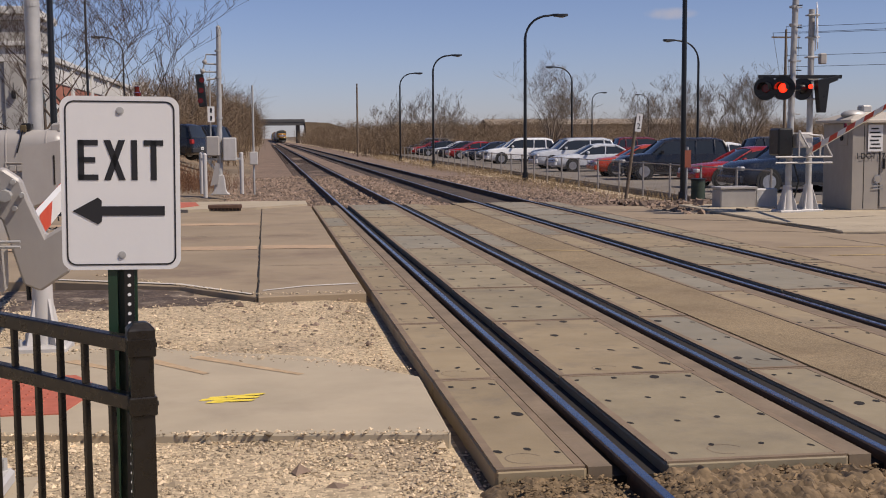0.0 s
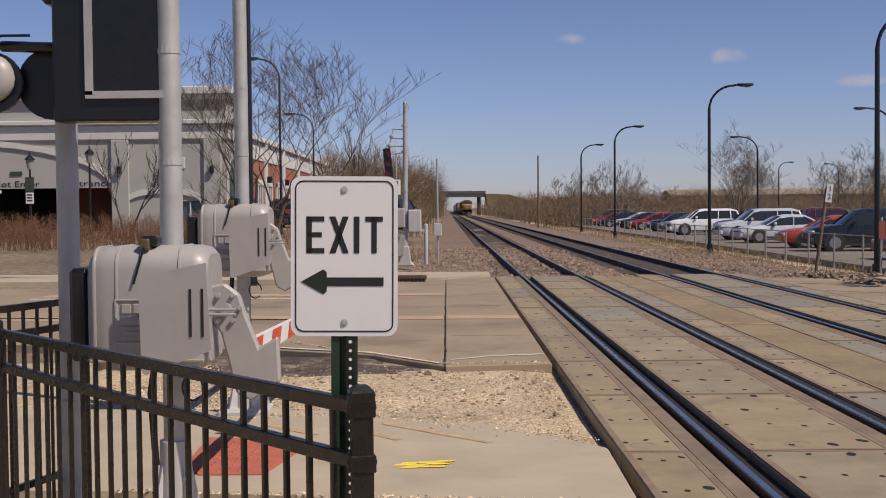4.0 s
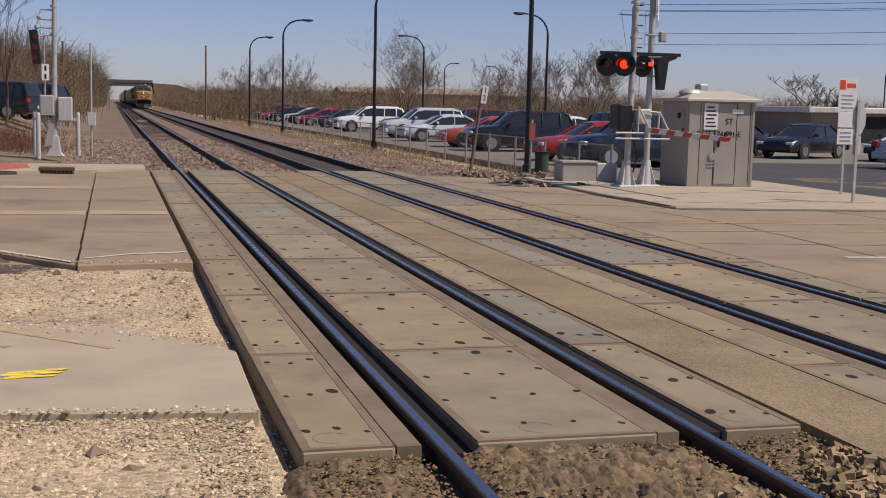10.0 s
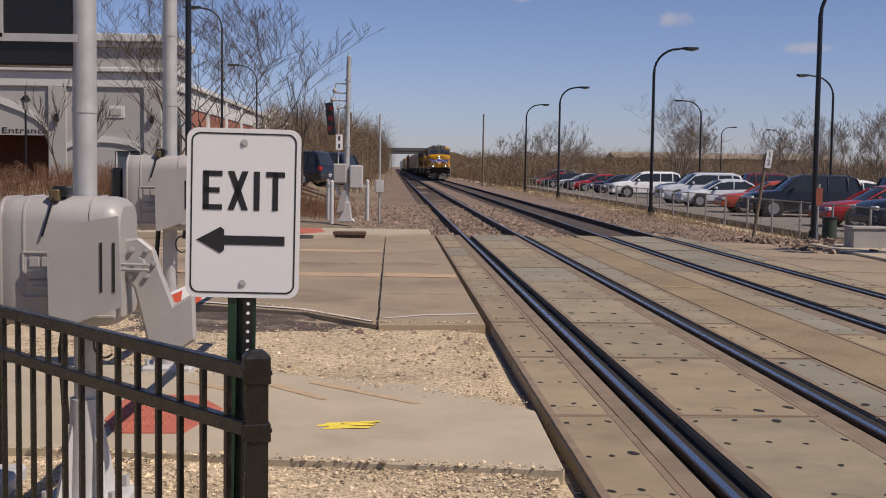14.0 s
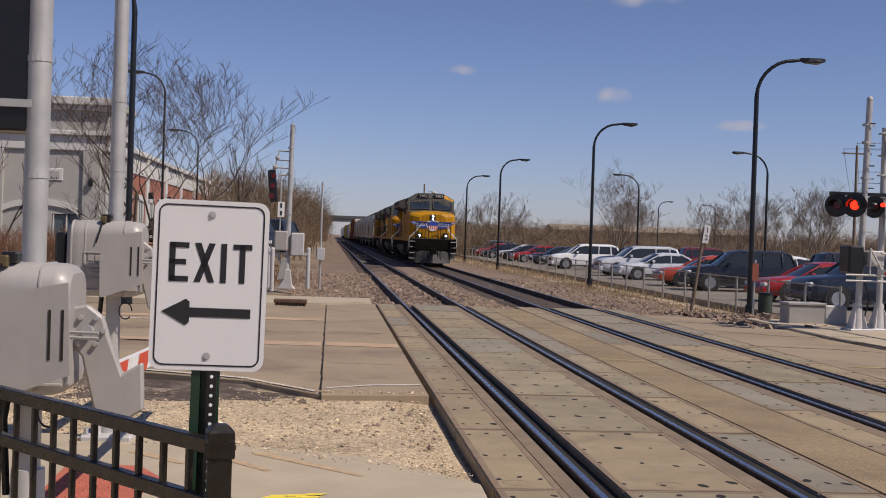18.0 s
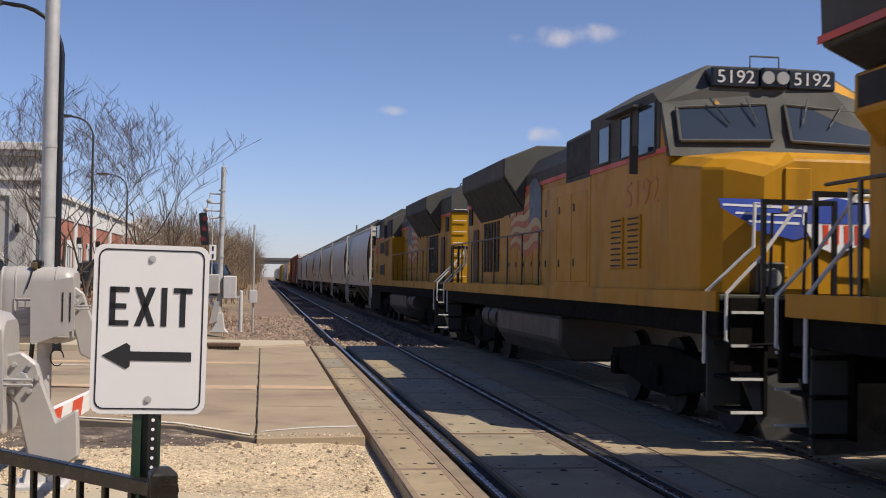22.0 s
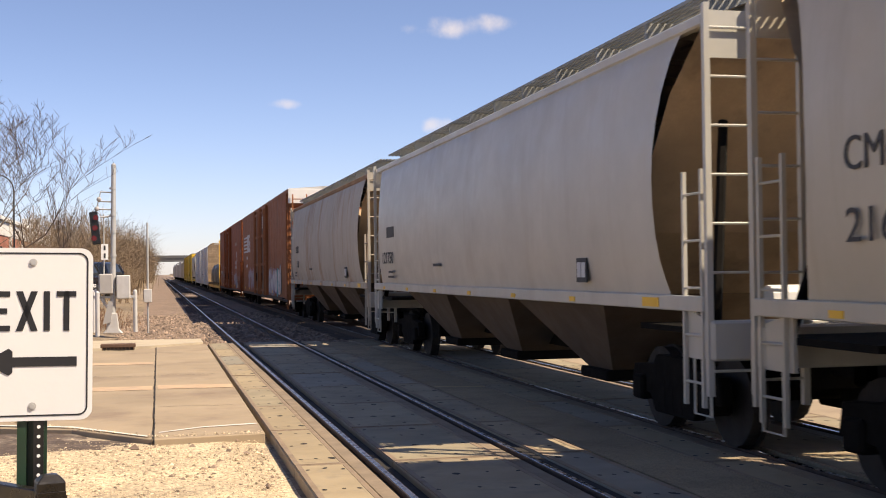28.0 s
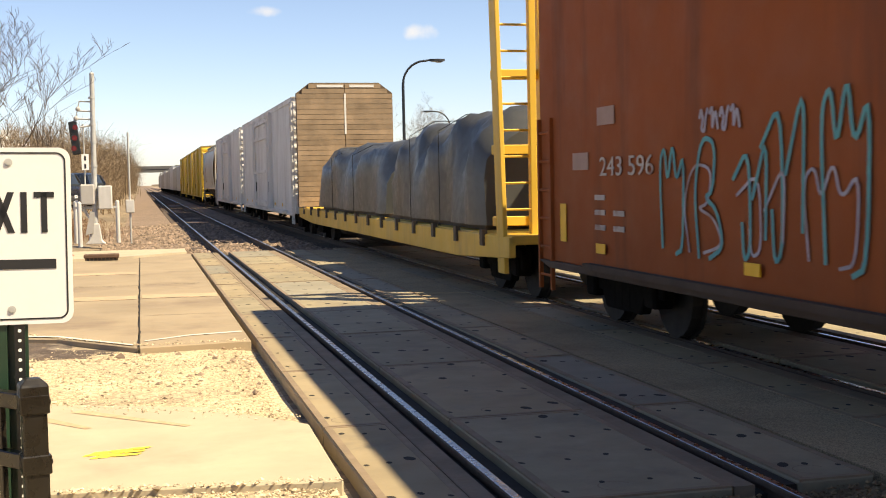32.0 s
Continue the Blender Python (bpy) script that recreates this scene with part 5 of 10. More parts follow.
    for x in (-0.14, 0.14):
        part("rear_light", Shape().rod((x, F(L - 1.41), 3.94), (x, F(L - 1.37), 3.94), 0.10, n=14), LAMPGLASS, h, "round lamp on the hood end")
    part("end_window", Shape().box(-0.24, 0.24, *seg(L - 1.47, L - 1.445), 2.55, 3.2), DARKDOOR, h)
    for k in range(7):
        part("grab_iron", Shape().tube([(-0.95, F(L - 1.45), 1.9 + 0.33 * k), (-0.55, F(L - 1.45), 1.9 + 0.33 * k)], 0.014, 4), WHITEPAINT, h)
    # side railings
    for side in (-1, 1):
        x = side * 1.49
        part("railing", Shape().tube([(x, F(6.35), 3.35), (x, F(6.55), 3.25), (x, F(7.0), 2.74), (x, F(7.3), 2.72), (x, F(L - 1.6), 2.72)], 0.018, 6), BLACK, loco, smooth=True)
        y = 7.0
        while y < L - 1.5:
            part("stanchion", Shape().box(x - 0.012, x + 0.012, F(y) - 0.03, F(y) + 0.03, 1.50, 2.72), BLACK, loco)
            y += 1.45
        for e, sg in ((1.0, 1), (L - 1.0, -1)):
            handrail(loco, [(x * 0.55, F(e + sg * 0.12), 2.71), (x * 0.68, F(e + sg * 0.12), 2.73), (x * 0.68, F(e + sg * 0.15), 2.23), (x * 1.025, F(e + sg * 0.3), 1.70), (x * 1.025, F(e + sg * 0.3), 0.90)])
            handrail(loco, [(x * 0.36, F(e - sg * 0.35), 2.70), (x * 0.47, F(e - sg * 0.35), 2.70), (x * 0.76, F(e - sg * 0.35), 2.11), (x * 1.025, F(e - sg * 0.35), 1.70), (x * 1.025, F(e - sg * 0.35), 1.20), (x * 0.89, F(e - sg * 0.35), 1.10)])
            part("step_panel", Shape().box(min(x, x - side * 0.4), max(x, x - side * 0.4), *seg(e + sg * 0.3, e + sg * 0.34), 0.36, 1.62), UPGREY, loco, bevel=0.008)
            for k in range(4):
                part("step_edge", Shape().box(min(x * 1.005, x - side * 0.35), max(x * 1.005, x - side * 0.35), *seg(e - sg * 0.425, e - sg * 0.445), 0.405 + 0.36 * k, 0.435 + 0.36 * k), WHITEPAINT, loco)
            for k in range(4):
                part("step", Shape().box(min(x, x - side * 0.35), max(x, x - side * 0.35), *seg(e - 0.42, e + 0.12), 0.40 + 0.36 * k, 0.44 + 0.36 * k), DARKGEAR, loco, bevel=0.008)
            part("step_plate", Shape().box(min(x - side * 0.36, x - side * 0.40), max(x - side * 0.36, x - side * 0.40), *seg(e - 0.45, e + 0.2), 0.38, 1.62), DARKGEAR, loco)
    # ends: pilot plate, plough, hoses, coupler
    for e, sg in ((0.0, 1), (L, -1)):
        part("pilot_plate", Shape().box(-1.5, 1.5, *seg(e + sg * 0.62, e + sg * 0.72), 0.85, 1.66), DARKGEAR, loco, bevel=0.01)
        plough = [(-1.35, F(e + sg * 0.75), 0.9), (0, F(e + sg * 0.4), 0.9), (1.35, F(e + sg * 0.75), 0.9), (1.1, F(e + sg * 0.55), 0.13), (0, F(e + sg * 0.18), 0.13), (-1.1, F(e + sg * 0.55), 0.13)]
        back = [(x, y + (0.06 if (sg > 0) != flip else -0.06), z) for x, y, z in plough]
        part("plough", Shape().add(plough + back, [(0, 1, 4, 5), (1, 2, 3, 4), (6, 11, 10, 7), (7, 10, 9, 8), (0, 5, 11, 6), (2, 8, 9, 3), (0, 6, 7, 1), (1, 7, 8, 2), (5, 4, 10, 11), (4, 3, 9, 10)]), PLOUGHGREY, loco, fix=True)
        coupler(loco, F(e), -1 if (sg > 0) != flip else 1)
        for k in range(-2, 3):
            if k:
                x = 0.2 * k + 0.12 * (1 if k > 0 else -1)
                part("hose", Shape().tube([(x, F(e + sg * 0.6), 1.0), (x, F(e + sg * 0.42), 0.85), (x * 1.02, F(e + sg * 0.38), 0.55), (x * 0.98, F(e + sg * 0.42), 0.35)], 0.022, 5), BLACK, loco)
        handrail(loco, [(-0.9, F(e + sg * 0.95), 1.69), (-0.9, F(e + sg * 0.9), 2.6), (-0.5, F(e + sg * 0.9), 2.62), (-0.5, F(e + sg * 0.95), 1.69)], 0.02, BLACK)
        handrail(loco, [(0.9, F(e + sg * 0.95), 1.69), (0.9, F(e + sg * 0.9), 2.6), (0.5, F(e + sg * 0.9), 2.62), (0.5, F(e + sg * 0.95), 1.69)], 0.02, BLACK)
        for x in (-1.12, -0.30, 0.30, 1.12):
            part("end_post", Shape().box(x - 0.025, x + 0.025, *seg(e + sg * 0.60, e + sg * 0.65), 1.60, 2.74), BLACK, loco)
        for x in (-0.71, 0.71):
            part("end_rail", Shape().box(x - 0.41, x + 0.41, *seg(e + sg * 0.61, e + sg * 0.64), 2.68, 2.74), BLACK, loco)
        part("uncoupling_lever", Shape().tube([(-1.3, F(e + sg * 0.55), 1.15), (-0.4, F(e + sg * 0.5), 1.2), (0.4, F(e + sg * 0.5), 1.2), (1.3, F(e + sg * 0.55), 1.15)], 0.02, 5), DARKGEAR, loco)
    truck(loco, 4.2, 3, 4.0, 0.53)
    truck(loco, L - 4.2, 3, 4.0, 0.53)
    tank = [(-1.45, 1.2), (1.45, 1.2), (1.45, 0.75), (1.2, 0.42), (-1.2, 0.42), (-1.45, 0.75)]
    part("fuel_tank", Shape().prism(tank, "y", *seg(8.4, 14.0)), TANKGREY, loco, bevel=0.05, fix=True)
    for k in range(2):
        part("air_reservoir", Shape().rod((-1.25, F(L - 8.1 + 0.9 * k), 1.0), (-1.25, F(L - 7.4 + 0.9 * k), 1.0), 0.26, n=12), TANKGREY, loco, smooth=True)
    return top


DARKDOOR = surface("soot_stained_door", (0.075, 0.038, 0.012), 0.7, vary=0.3, scale=2, bump=0.1)
PLOUGHGREY = surface("scuffed_plough", (0.038, 0.035, 0.03), 0.6, vary=0.2, scale=3, bump=0.1, stain=(0.12, 0.115, 0.105), stain_scale=3, stain_amount=0.4)
TANKGREY = surface("grey_brown_tank", (0.05, 0.042, 0.034), 0.6, vary=0.2, scale=1, bump=0.1)


def ladder(parent, x, y, z0, z1, w, along="y", rungs=8, mat_=None, r=0.02, rail=0.05):
    """Two stiles with rungs; the rungs run along y or x."""
    dx, dy = (0, w / 2) if along == "y" else (w / 2, 0)
    s = Shape()
    for sg in (-1, 1):
        s.box(x + sg * dx - rail / 2, x + sg * dx + rail / 2, y + sg * dy - rail / 2, y + sg * dy + rail / 2, z0, z1)
    lad = part("ladder", s, mat_ or HOPPERGREY, parent)
    one = Shape().rod((x - dx, y - dy, 0), (x + dx, y + dy, 0), r, n=6).mesh("rung")
    for k in range(rungs):
        part("rung", one, mat_ or HOPPERGREY, lad, at=pose(0, 0, z0 + (z1 - z0) * (k + 0.5) / rungs))
    return lad


def car_base(c, L, gear_y=2.0):
    truck(c, gear_y + 0.3, 2, 1.75, 0.46)
    truck(c, L - gear_y - 0.3, 2, 1.75, 0.46)
    coupler(c, 0.0, -1)
    coupler(c, L, 1)
    part("centre_sill", Shape().box(-0.35, 0.35, 0.7, L - 0.7, 0.62, 0.83), DARKGEAR, c)


def hopper(label, L=18.2, paint=None, brown=None, height=4.34, mark="", number="", emblem="", scrawl=False, mark_at=2.45):
    """A covered hopper with bulging sides, sloped ends behind ladders, and a running board on the roof."""
    paint = paint or HOPPERGREY
    c = thing("covered_hopper", label, "hopper car", "covered hoppers of the train")
    z0, zs = 1.30, 1.52
    half = [(1.48, zs), (1.52, 1.7), (1.56, 1.9), (1.585, 2.15), (1.60, 2.45), (1.605, 2.72), (1.60, 3.0), (1.575, 3.3), (1.54, 3.6), (1.49, 3.9), (1.44, height - 0.22), (1.36, height - 0.12), (0.75, height + 0.10), (0, height + 0.17)]
    ring = [(x, z) for x, z in half] + [(-x, z) for x, z in half[::-1][1:]]

    def side_half(z):
        for (xa, za), (xb, zb) in zip(half, half[1:]):
            if za <= z <= zb:
                return xa + (xb - xa) * (z - za) / (zb - za)
        return half[-3][0]
    body = Shape()
    # the side sheets end in a hollow curve behind the ladders
    lim = []
    for x, z in ring:
        k = (z - zs) / (height - zs)
        lim.append(0.64 + 0.86 * math.sqrt(max(0.0, 1 - ((k - 0.40) / 0.62) ** 2)) if k < 0.99 else 0.62)
    rows = [[(x, lim[i], z) for i, (x, z) in enumerate(ring)], [(x, L - lim[i], z) for i, (x, z) in enumerate(ring)]]
    mids = [[(x, y, z) for x, z in ring] for y in (3.2, L / 2, L - 3.2)]
    body.loft([rows[0]] + mids + [rows[1]], closed=False, caps=False)
    part("body", body, paint, c, smooth=True)
    # slope sheets at each end
    for e, sg in ((0.0, 1), (L, -1)):
        y_top, y_bot = e + sg * 0.66, e + sg * 3.0
        sl = Shape().add([(-1.36, y_top, height - 0.1), (1.36, y_top, height - 0.1), (1.52, e + sg * 1.20, 3.55), (1.555, e + sg * 2.2, 2.2), (1.44, y_bot, zs), (-1.44, y_bot, zs), (-1.555, e + sg * 2.2, 2.2), (-1.52, e + sg * 1.20, 3.55)],
                         [(0, 1, 2, 7), (7, 2, 3, 6), (6, 3, 4, 5)])
        part("slope_sheet", sl, SLOPEBROWN if brown is None else brown, c, "brown grimy end slope sheet")
        part("end_sill", Shape().box(-1.5, 1.5, min(e + sg * 0.35, e + sg * 0.6), max(e + sg * 0.35, e + sg * 0.6), 0.95, 1.32), paint, c, bevel=0.02)
        part("end_platform", Shape().box(-1.45, 1.45, min(e + sg * 0.4, e + sg * 2.2), max(e + sg * 0.4, e + sg * 2.2), 1.18, 1.24), DARKGEAR, c)
        for side in (-1, 1):
            x = side * 1.46
            # a tall ladder across the corner of the end, a short one round on the side
            ladder(c, side * 1.26, e + sg * 0.45, 0.62, height - 0.04, 0.46, "x", 8, paint, 0.014, 0.06)
            ladder(c, side * 1.50, e + sg * 0.76, 0.50, 2.75, 0.40, "y", 5, paint, 0.014, 0.04)
            part("top_plate", Shape().box(min(side * 1.04, side * 1.47), max(side * 1.04, side * 1.47), e + sg * 0.49 - 0.012, e + sg * 0.49 + 0.012, height - 0.55, height - 0.10), paint, c)
            part("corner_gusset", Shape().prism([(e + sg * 0.42, 0.95), (e + sg * 1.05, 0.95), (e + sg * 1.05, 1.44), (e + sg * 0.42, 1.30)], "x", x - 0.02, x + 0.02), paint, c, fix=True)
            part("sill_step", Shape().tube([(x, e + sg * 0.5, 0.95), (x, e + sg * 0.5, 0.42), (x, e + sg * 0.85, 0.42), (x, e + sg * 0.85, 0.95)], 0.016, 5), paint, c)
            part("side_brace", Shape().rod((side * 1.3, e + sg * 0.7, 1.25), (side * 0.9, e + sg * 1.3, 3.3), 0.05, n=6), DARKGEAR, c)
        part("brake_wheel", Shape().tube([(0.5 + 0.25 * math.cos(a), e + sg * 0.42, 2.2 + 0.25 * math.sin(a)) for a in [k * math.pi / 6 for k in range(13)]], 0.02, 5), PALELETTER, c)
        part("brake_cylinder", Shape().rod((-0.6, e + sg * 1.0, 1.5), (0.2, e + sg * 1.0, 1.5), 0.14, n=10), PALELETTER, c, smooth=True)
    # side sill and hopper bays
    for side in (-1, 1):
        part("side_sill", Shape().box(side * 1.5 - 0.04, side * 1.5 + 0.04, 0.5, L - 0.5, 1.40, zs + 0.03), paint, c, bevel=0.01)
        part("eave", Shape().box(side * 1.40 - 0.06, side * 1.40 + 0.06, 0.6, L - 0.6, height - 0.22, height - 0.10), RUSTEAVE if paint is HOPPERRUST else paint, c, bevel=0.02)
        for k in range(7):
            w = 0.42 if k == 0 else 0.2
            part("reflector", Shape().box(side * 1.545 - 0.004, side * 1.545 + 0.004, 1.5 + (L - 3.4) * k / 6, 1.5 + w + (L - 3.4) * k / 6, 1.425, 1.425 + (0.095 if k == 0 else 0.06)), REFLECTOR, c)
    bays = 3
    for k in range(bays):
        y0, y1 = 3.3 + (L - 6.6) * k / bays, 3.3 + (L - 6.6) * (k + 1) / bays
        m = (y0 + y1) / 2
        bay = Shape().loft([[(-1.45, y0 + 0.05, zs), (1.45, y0 + 0.05, zs), (1.45, y1 - 0.05, zs), (-1.45, y1 - 0.05, zs)],
                            [(-0.75, m - 0.45, 0.5), (0.75, m - 0.45, 0.5), (0.75, m + 0.45, 0.5), (-0.75, m + 0.45, 0.5)]])
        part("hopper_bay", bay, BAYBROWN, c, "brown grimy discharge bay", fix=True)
        part("outlet_gate", Shape().box(-0.85, 0.85, m - 0.5, m + 0.5, 0.36, 0.5), DARKGEAR, c, bevel=0.02)
    # running board with its brackets and hatches
    slat = Shape().box(-0.0175, 0.0175, 0.5, L - 0.5, height + 0.20, height + 0.235).mesh("walkway_slat")
    for x in (-0.95, 0.95):
        for k in range(6):
            part("walkway_slat", slat, GRATE, c, "galvanised roof walkway bar" if k == 0 else "", at=pose(x - 0.2 + 0.08 * k, 0, 0))
    y = 1.0
    while y < L - 0.6:
        part("walkway_bracket", Shape().box(-1.2, 1.2, y - 0.02, y + 0.02, height + 0.02, height + 0.20), GRATE, c)
        y += 1.55
    part("hatch_trough", Shape().box(-0.32, 0.32, 1.6, L - 1.6, height + 0.08, height + 0.24), paint, c, bevel=0.02)
    car_base(c, L, 1.9)
    side_x = -1.612
    if mark:
        words("reporting_mark", mark, 0.36, LETTER, c, pose(side_x, L - mark_at, 2.62) @ FACE_SIDE, 0.85 if len(mark) > 3 else 0.8)
    elif number:
        part("stencil_bar", Shape().box(side_x, side_x + 0.012, L - 3.3, L - 2.5, 2.55, 2.78), LETTER, c)
    if number:
        words("reporting_number", number, 0.36, LETTER, c, pose(side_x, L - mark_at - 0.15, 2.10) @ FACE_SIDE, 0.2 * len(number))
    part("placard", Shape().box(-1.585, -1.57, 3.5, 3.85, 1.66, 1.95), LETTER, c, "dark stencilled panel")
    for k in range(2):
        part("placard_pane", Shape().box(-1.592, -1.58, 3.54 + 0.15 * k, 3.66 + 0.15 * k, 1.72, 1.9), PALELETTER, c)
    if scrawl:
        for y0, z0_, n, mat_, sd in ((9.7, 1.85, 7, LETTER, 3), (14.1, 1.75, 4, REDLETTER, 4), (7.4, 1.75, 5, REDLETTER, 5)):
            rg = random.Random(sd)
            pts = [(side_x + 0.01, y0 + 0.3 * k, z0_ + rg.uniform(-0.12, 0.22)) for k in range(n)]
            part("scrawl", Shape().tube(pts, 0.014, 4), mat_, c, "thin painted scrawl")
            pts = [(side_x + 0.01, y0 + 0.15 + 0.27 * k, z0_ + rg.uniform(-0.14, 0.16)) for k in range(n - 1)]
            part("scrawl", Shape().tube(pts, 0.012, 4), mat_, c, "thin painted scrawl")
    for k, (yy, zz, w, hh) in enumerate(((L - 2.9, 1.78, 0.5, 0.05), (L - 2.9, 1.68, 0.6, 0.045), (L / 2 + 2, 1.9, 0.6, 0.05))):
        part("stencil_bar", Shape().box(side_x - 0.0 + 0.012, side_x + 0.02, yy - w / 2, yy + w / 2, zz, zz + hh), LETTER, c)
    if emblem == "cyan":
        # two slanted bars that lean together under an arched stroke, following the curved side
        left = L - 2.0
        for poly in ([(0, 0), (0.17, 0), (0.98, 1.27), (0.92, 1.36), (0.78, 1.36)], [(0.24, 0), (0.42, 0), (1.0, 0.92), (1.0, 1.16)], [(0.80, 0.06), (1.18, 0.06), (1.28, 1.36), (1.02, 1.36), (1.04, 0.95)]):
            s = Shape()
            levels = sorted({q[1] for q in poly} | {0.2 * k for k in range(7) if min(q[1] for q in poly) < 0.2 * k < max(q[1] for q in poly)})
            spans = []
            for v in levels:
                cuts = [a[0] + (b[0] - a[0]) * (v - a[1]) / (b[1] - a[1]) for a, b in zip(poly, poly[1:] + poly[:1]) if a[1] != b[1] and min(a[1], b[1]) - 1e-6 <= v <= max(a[1], b[1]) + 1e-6]
                spans.append((v, min(cuts), max(cuts)))
            for (v0, a0, b0), (v1, a1, b1) in zip(spans, spans[1:]):
                s.add([(-side_half(2.82 + v) - 0.006, left - u, 2.82 + v) for u, v in ((a0, v0), (b0, v0), (b1, v1), (a1, v1))], [(0, 1, 2, 3)])
            part("emblem", s, CYANPAINT, c, "cyan slanted emblem bar")
        for v, w in ((1.95, 0.06), (2.5, 0.05)):
            part("paint_streak", Shape().prism([(L - 5.4, v), (L - 5.55, v), (L - 5.35, v + 0.5), (L - 5.2, v + 0.5)], "x", side_x - 0.002, side_x + 0.05), ORANGESTREAK, c, "faded orange painted streak")
    if emblem == "violet":
        part("emblem", Shape().box(-1.59, -1.575, 3.95, 4.4, 3.4, 3.68), PURPLEPAINT, c, "small violet emblem")
        part("emblem_gap", Shape().box(-1.594, -1.58, 4.08, 4.28, 3.48, 3.56), HOPPERTAN, c)
        for k in range(2):
            part("emblem_text", Shape().box(-1.59, -1.57, 3.1 + 0.1 * k, 3.8, 3.43 + 0.13 * k, 3.5 + 0.13 * k), PALEVIOLET, c)
    return c


ORANGESTREAK = surface("faded_orange_streak", (0.42, 0.22, 0.08), 0.7, vary=0.2, bump=0)
RUSTEAVE = surface("rusty_eave", (0.26, 0.15, 0.07), 0.8, vary=0.3, scale=1.5, bump=0.1)
PALEVIOLET = surface("faded_violet_paint", (0.33, 0.31, 0.38), 0.7, vary=0.1, bump=0)
SLOPEBROWN = surface("brown_slope_sheet", (0.36, 0.25, 0.145), 0.75, vary=0.25, scale=1.2, bump=0.15, stain=(0.10, 0.07, 0.04), stain_scale=0.8, stain_amount=0.6)
HOPPERRUST = train_paint("rust_streaked_hopper_paint", (0.38, 0.34, 0.28), (0.25, 0.13, 0.05), 0.8, 0.65)
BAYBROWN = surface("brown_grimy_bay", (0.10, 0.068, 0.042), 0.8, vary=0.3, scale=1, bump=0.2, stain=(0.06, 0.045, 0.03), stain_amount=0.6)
GRATE = surface("walkway_grating", (0.26, 0.26, 0.24), 0.6, metal=0.5, vary=0.15, bump=0.1)


GLYPHS = {
    "bolt": [[(0.9, 1.0), (0.15, 0.9), (0.55, 0.5), (0.05, 0.35), (0.75, 0.0)]],
    "claw": [[(0.0, 0.1), (0.3, 1.0), (0.55, 0.45)], [(0.55, 0.45), (1.0, 0.85), (0.75, 0.0)], [(0.2, 0.55), (0.0, 0.75)]],
    "limb": [[(0.05, 0.95), (0.65, 0.8), (0.5, 0.3), (0.95, 0.05)], [(0.62, 0.6), (0.95, 0.75)]],
    "bean": [[(0.45, 1.0), (0.6, 0.62), (0.42, 0.35), (0.55, 0.0)]],
    "lobe": [[(0.3, 0.95), (0.6, 0.7), (0.35, 0.4), (0.65, 0.05)], [(0.75, 0.9), (0.7, 0.3)]],
    "zig": [[(0.0, 0.75), (0.35, 1.0), (0.3, 0.0), (0.7, 0.9), (1.0, 0.1)]],
    "wave": [[(0.0, 0.1), (0.3, 1.0), (0.45, 0.2), (0.75, 0.95), (0.9, 0.05)]],
    "loop": [[(0.15, 0.0), (0.0, 0.55), (0.25, 1.0), (0.7, 0.95), (0.62, 0.55), (0.35, 0.5), (0.75, 0.4), (0.95, 0.1), (0.5, 0.0)]],
    "crown": [[(0.1, 0.05), (0.0, 0.8), (0.2, 0.95), (0.3, 0.6), (0.5, 1.0), (0.62, 0.6), (0.9, 0.9), (0.85, 0.05), (0.6, 0.0)]],
    "hook": [[(0.0, 0.65), (0.45, 0.9), (0.5, 0.1), (0.3, 0.0), (0.25, 0.3)], [(0.55, 0.5), (0.95, 1.0), (0.9, 0.2)]],
    "scroll": [[(0.0, 0.6), (0.2, 0.95), (0.45, 0.5), (0.2, 0.1), (0.6, 0.0), (0.75, 0.6), (1.0, 0.9)]],
}


def rounded(pts):
    """The same stroke with its corners run round."""
    for _ in range(2):
        out = [pts[0]]
        for a, b in zip(pts, pts[1:]):
            out += [a.lerp(b, 0.22), a.lerp(b, 0.78)]
        pts = out + [pts[-1]]
    return pts


def blot(parent, x, y, z, ry, rz, floor, seed, material, label):
    """A soft-edged sprayed patch with a lobed outline, cut off at the sill."""
    rng = random.Random(seed)
    lobes = [(rng.uniform(0.05, 0.16), n, rng.uniform(0, 6.3)) for n in (2, 3, 5, 8)]
    pts = []
    for k in range(44):
        a = 2 * math.pi * k / 44
        r = 1 + sum(h * math.sin(n * a + f) for h, n, f in lobes)
        pts.append((x, y + ry * r * math.cos(a), max(floor, z + rz * r * math.sin(a))))
    return part("graffiti", Shape().add([(x, y, z)] + pts, [(0, 1 + k, 1 + (k + 1) % 44) for k in range(44)]), material, parent, label)


